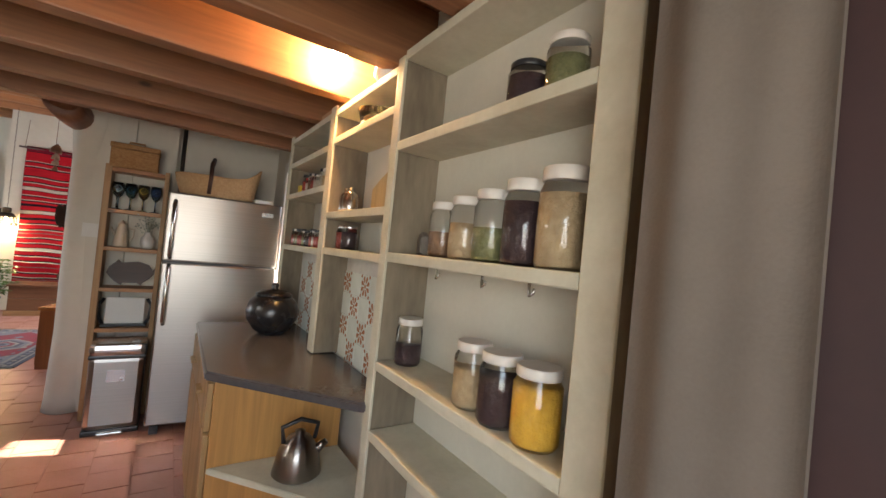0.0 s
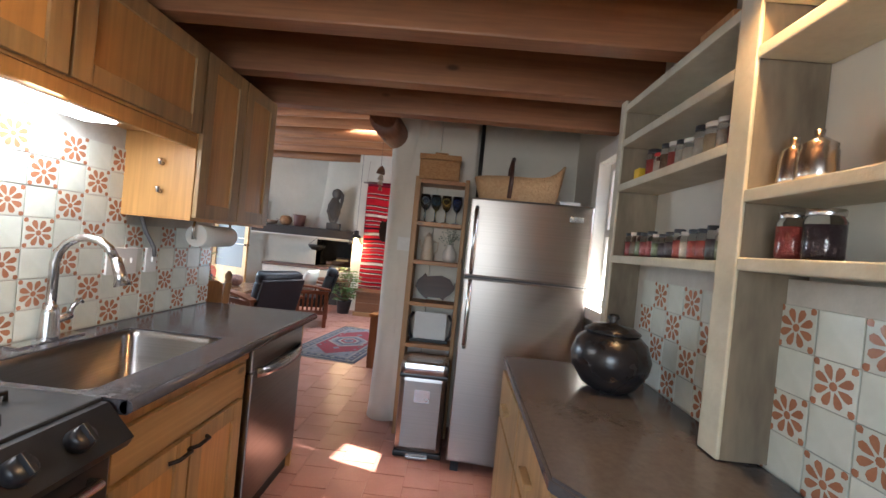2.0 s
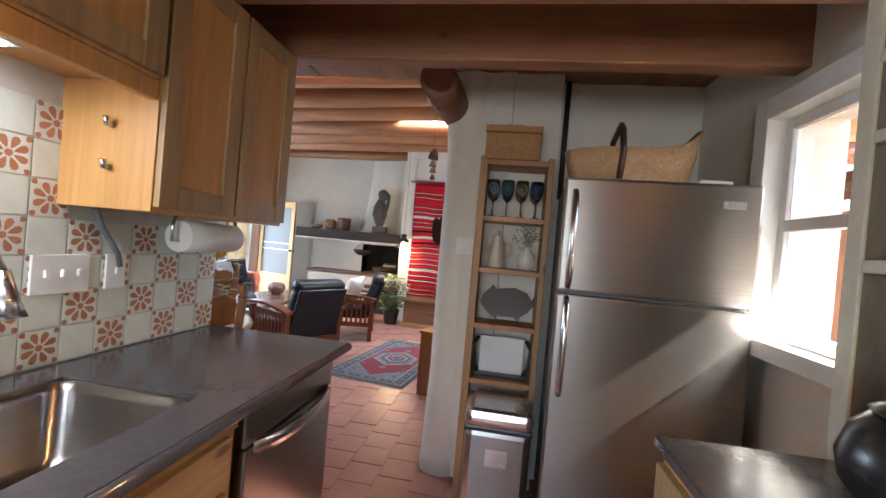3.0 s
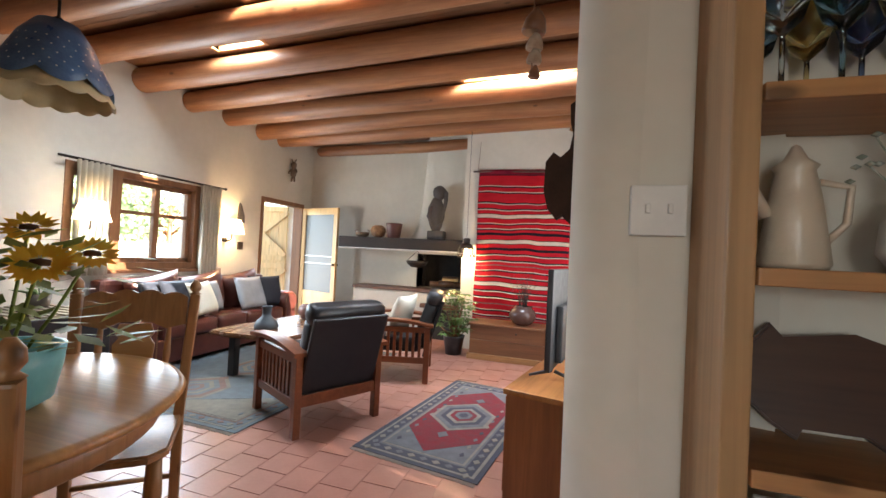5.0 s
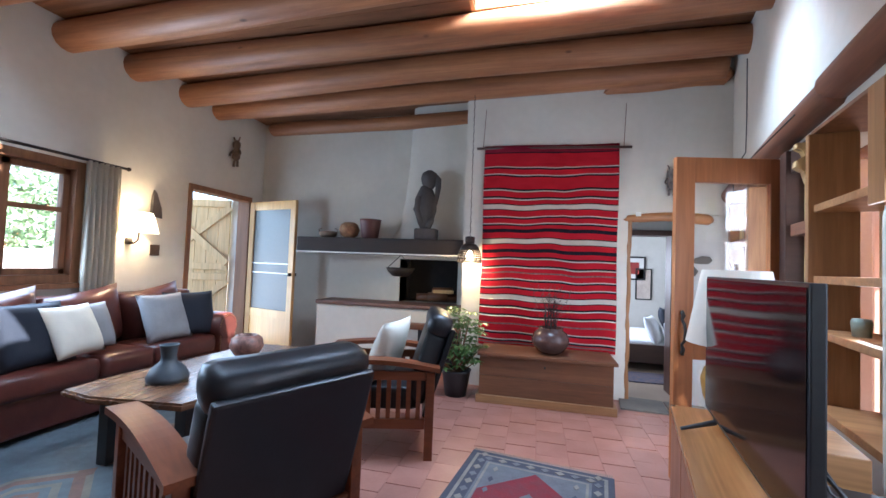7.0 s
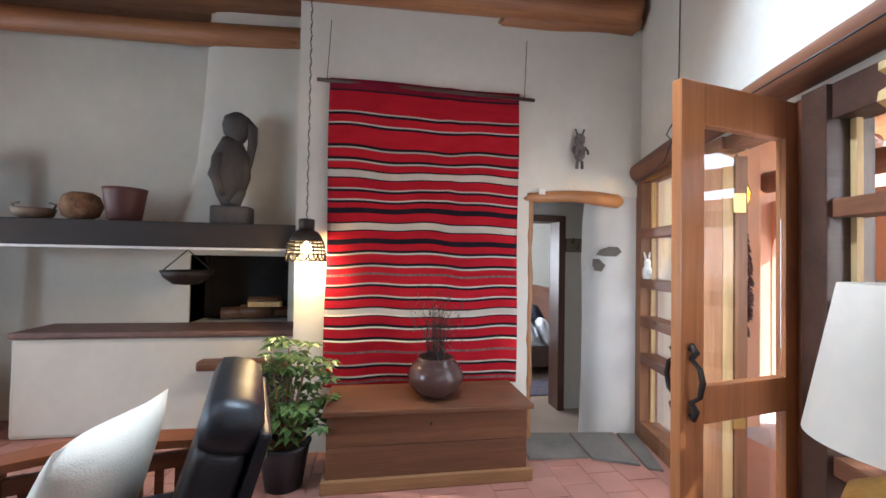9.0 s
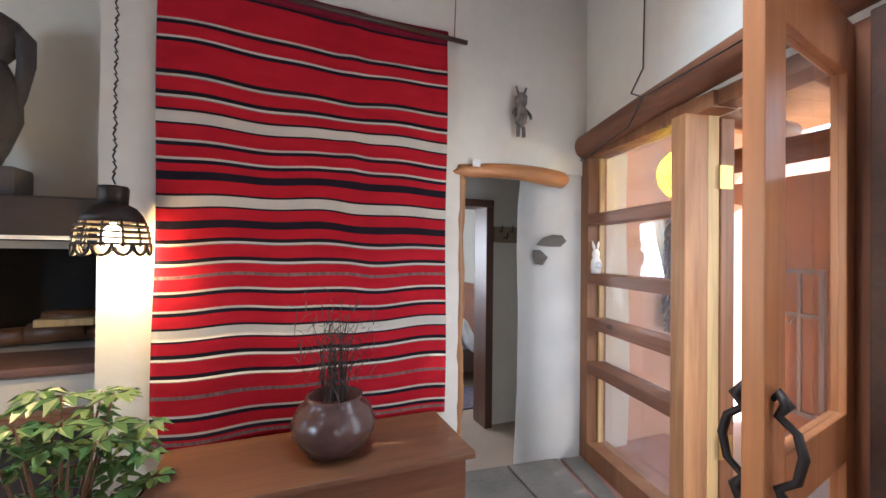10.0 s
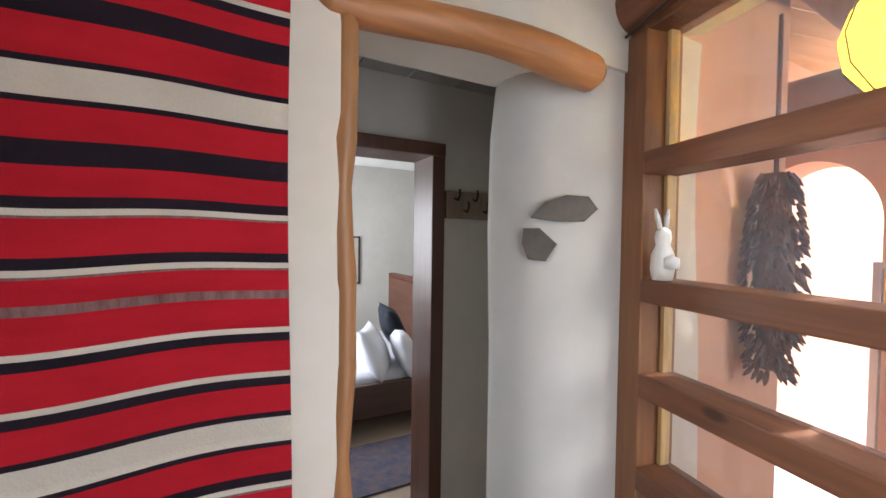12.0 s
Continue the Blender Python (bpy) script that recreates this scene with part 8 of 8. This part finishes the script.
# ceiling bulb
cbulb = thing("ceiling_bulb", pose(1.95, 2.38, 2.30), "bare round bulb between the kitchen beams", "lamp")
bm = bmesh.new()
lathe(bm, [(0.0, -0.05), (0.03, -0.04), (0.042, 0.0), (0.03, 0.035), (0.015, 0.06)], 20)
part("bulb", bm, glow("round_bulb", (1.0, 0.86, 0.6), 30), cbulb)
bm = bmesh.new()
lathe(bm, [(0.018, 0.055), (0.022, 0.06), (0.022, 0.10), (0.05, 0.115), (0.05, 0.13)], 16)
part("socket", bm, WHITE, cbulb)
bm = bmesh.new()
tube(bm, [(0, 0, 0.10), (-0.08, -0.01, 0.09), (-0.16, -0.02, 0.11), (-0.4, -0.02, 0.13)], 0.006, 6)
part("cord", bm, PALEW, cbulb)
lamp("bulb_light", "POINT", pose(1.95, 2.37, 2.25), 5.5, (1.0, 0.53, 0.17), 0.05)

# ---- flowered wall tiles ----
def tile_mesh(flower):
    """One glazed tile in y and z facing +x, with raised glaze petals when flowered."""
    s = 0.1035
    bm = bmesh.new()
    box(bm, 0, 0.006, -s / 2, s / 2, -s / 2, s / 2, 0.0015)
    if flower:
        def leafp(pts):
            f = bm.faces.new([bm.verts.new((0.0066, a, b)) for a, b in pts])
            f.material_index = 1
            f.normal_update()
            if f.normal.x < 0:
                f.normal_flip()
        for k in range(4):
            a = math.pi / 4 + k * math.pi / 2
            for dd, rl in ((-0.38, 0.88), (0.38, 0.88), (0.0, 1.05)):
                pts = [(0.013, 0.0), (0.024, 0.0055), (0.038, 0.0098), (0.049, 0.0088), (0.055, 0.0)]
                if dd == 0.0:
                    pts = [(0.050, 0.0), (0.056, 0.0075), (0.062, 0.008), (0.066, 0.004), (0.067, 0.0)]
                ring = [(r * rl, w3) for r, w3 in pts] + [(r * rl, -w3) for r, w3 in pts[-2:0:-1]]
                leafp([(r * math.cos(a + dd) - w3 * math.sin(a + dd), r * math.sin(a + dd) + w3 * math.cos(a + dd)) for r, w3 in ring])
        leafp([(0.010 * math.cos(q * math.pi / 4), 0.010 * math.sin(q * math.pi / 4)) for q in range(8)])
    return mesh("tile", bm, [TILEW, TILEO])


PLAIN, FLOWER = tile_mesh(False), tile_mesh(True)
left_back, right_back = bpy.data.objects["tile_backing.001"], bpy.data.objects["tile_backing"]
P = 0.1075
for j in range(8):
    for i in range(20):
        y, z = 3.825 - i * P, 0.968 + j * P
        if z + P / 2 > (1.39 if y > 3.19 else 1.76):
            continue
        piece("tile", FLOWER if (i + j) % 2 == 0 else PLAIN, left_back, Matrix.Translation((-0.1573, y, z)))
for j in range(5):
    for i in range(14):
        y, z = 1.94 + i * P, 0.955 + j * P * 0.98
        if z + P / 2 > 1.40 or y > 3.32:
            continue
        piece("tile", FLOWER if (i + j) % 2 == 0 else PLAIN, right_back, Matrix.Translation((2.1465, y, z)) @ Matrix.Rotation(math.pi, 4, "Z"))

# ---- floor bricks ----
def brick_mesh(k):
    random.seed(k)
    bm = bmesh.new()
    box(bm, -0.099, 0.099, -0.099, 0.099, -0.012, random.uniform(-0.0012, 0.0012))
    for v in bm.verts:
        v.co.x += random.uniform(-0.002, 0.002)
        v.co.y += random.uniform(-0.002, 0.002)
    return mesh("brick", bm, BRICK)


BR = [brick_mesh(k) for k in range(4)]
floor = bpy.data.objects["floor"]
near, far = [], []
S = 0.204
for i in range(-21, 13):
    for j in range(-3, 50):
        x, y = i * S + 0.02, j * S + (S / 2 if i % 2 else 0)
        e = 1.83 + (y - 9.18) * 0.2165
        if y > 4.4 and x > e + 0.1 or x > 2.1 or y > 9.85 or y > 9.05 and x > -0.45 or x < -3.9 or (y < 1.1 and x < -0.4):
            continue
        (near if 0.35 < x < 1.5 and 2.4 < y < 5.2 or -0.7 < x < 0.9 and 4.6 < y < 8.6 else far).append((x, y))
for n, (x, y) in enumerate(near):
    piece("brick", BR[n % 4], floor, Matrix.Translation((x, y, 0)) @ Matrix.Rotation(math.pi / 2 * (n % 4), 4, "Z"))
vs, fs = [], []
for x, y in far:
    k = len(vs)
    h = 0.0985
    z = 0.001 * math.sin(x * 37 + y * 23)
    vs += [(x - h, y - h, z), (x + h, y - h, z), (x + h, y + h, z), (x - h, y + h, z), (x - h, y - h, -0.012), (x + h, y - h, -0.012), (x + h, y + h, -0.012), (x - h, y + h, -0.012)]
    fs += [(k, k + 1, k + 2, k + 3), (k, k + 4, k + 5, k + 1), (k + 1, k + 5, k + 6, k + 2), (k + 2, k + 6, k + 7, k + 3), (k + 3, k + 7, k + 4, k)]
me = bpy.data.meshes.new("brick_field")
me.from_pydata(vs, [], fs)
me.materials.append(BRICK)
o = new("brick_field", me)
o.parent = floor
o["kind"] = "stuff"
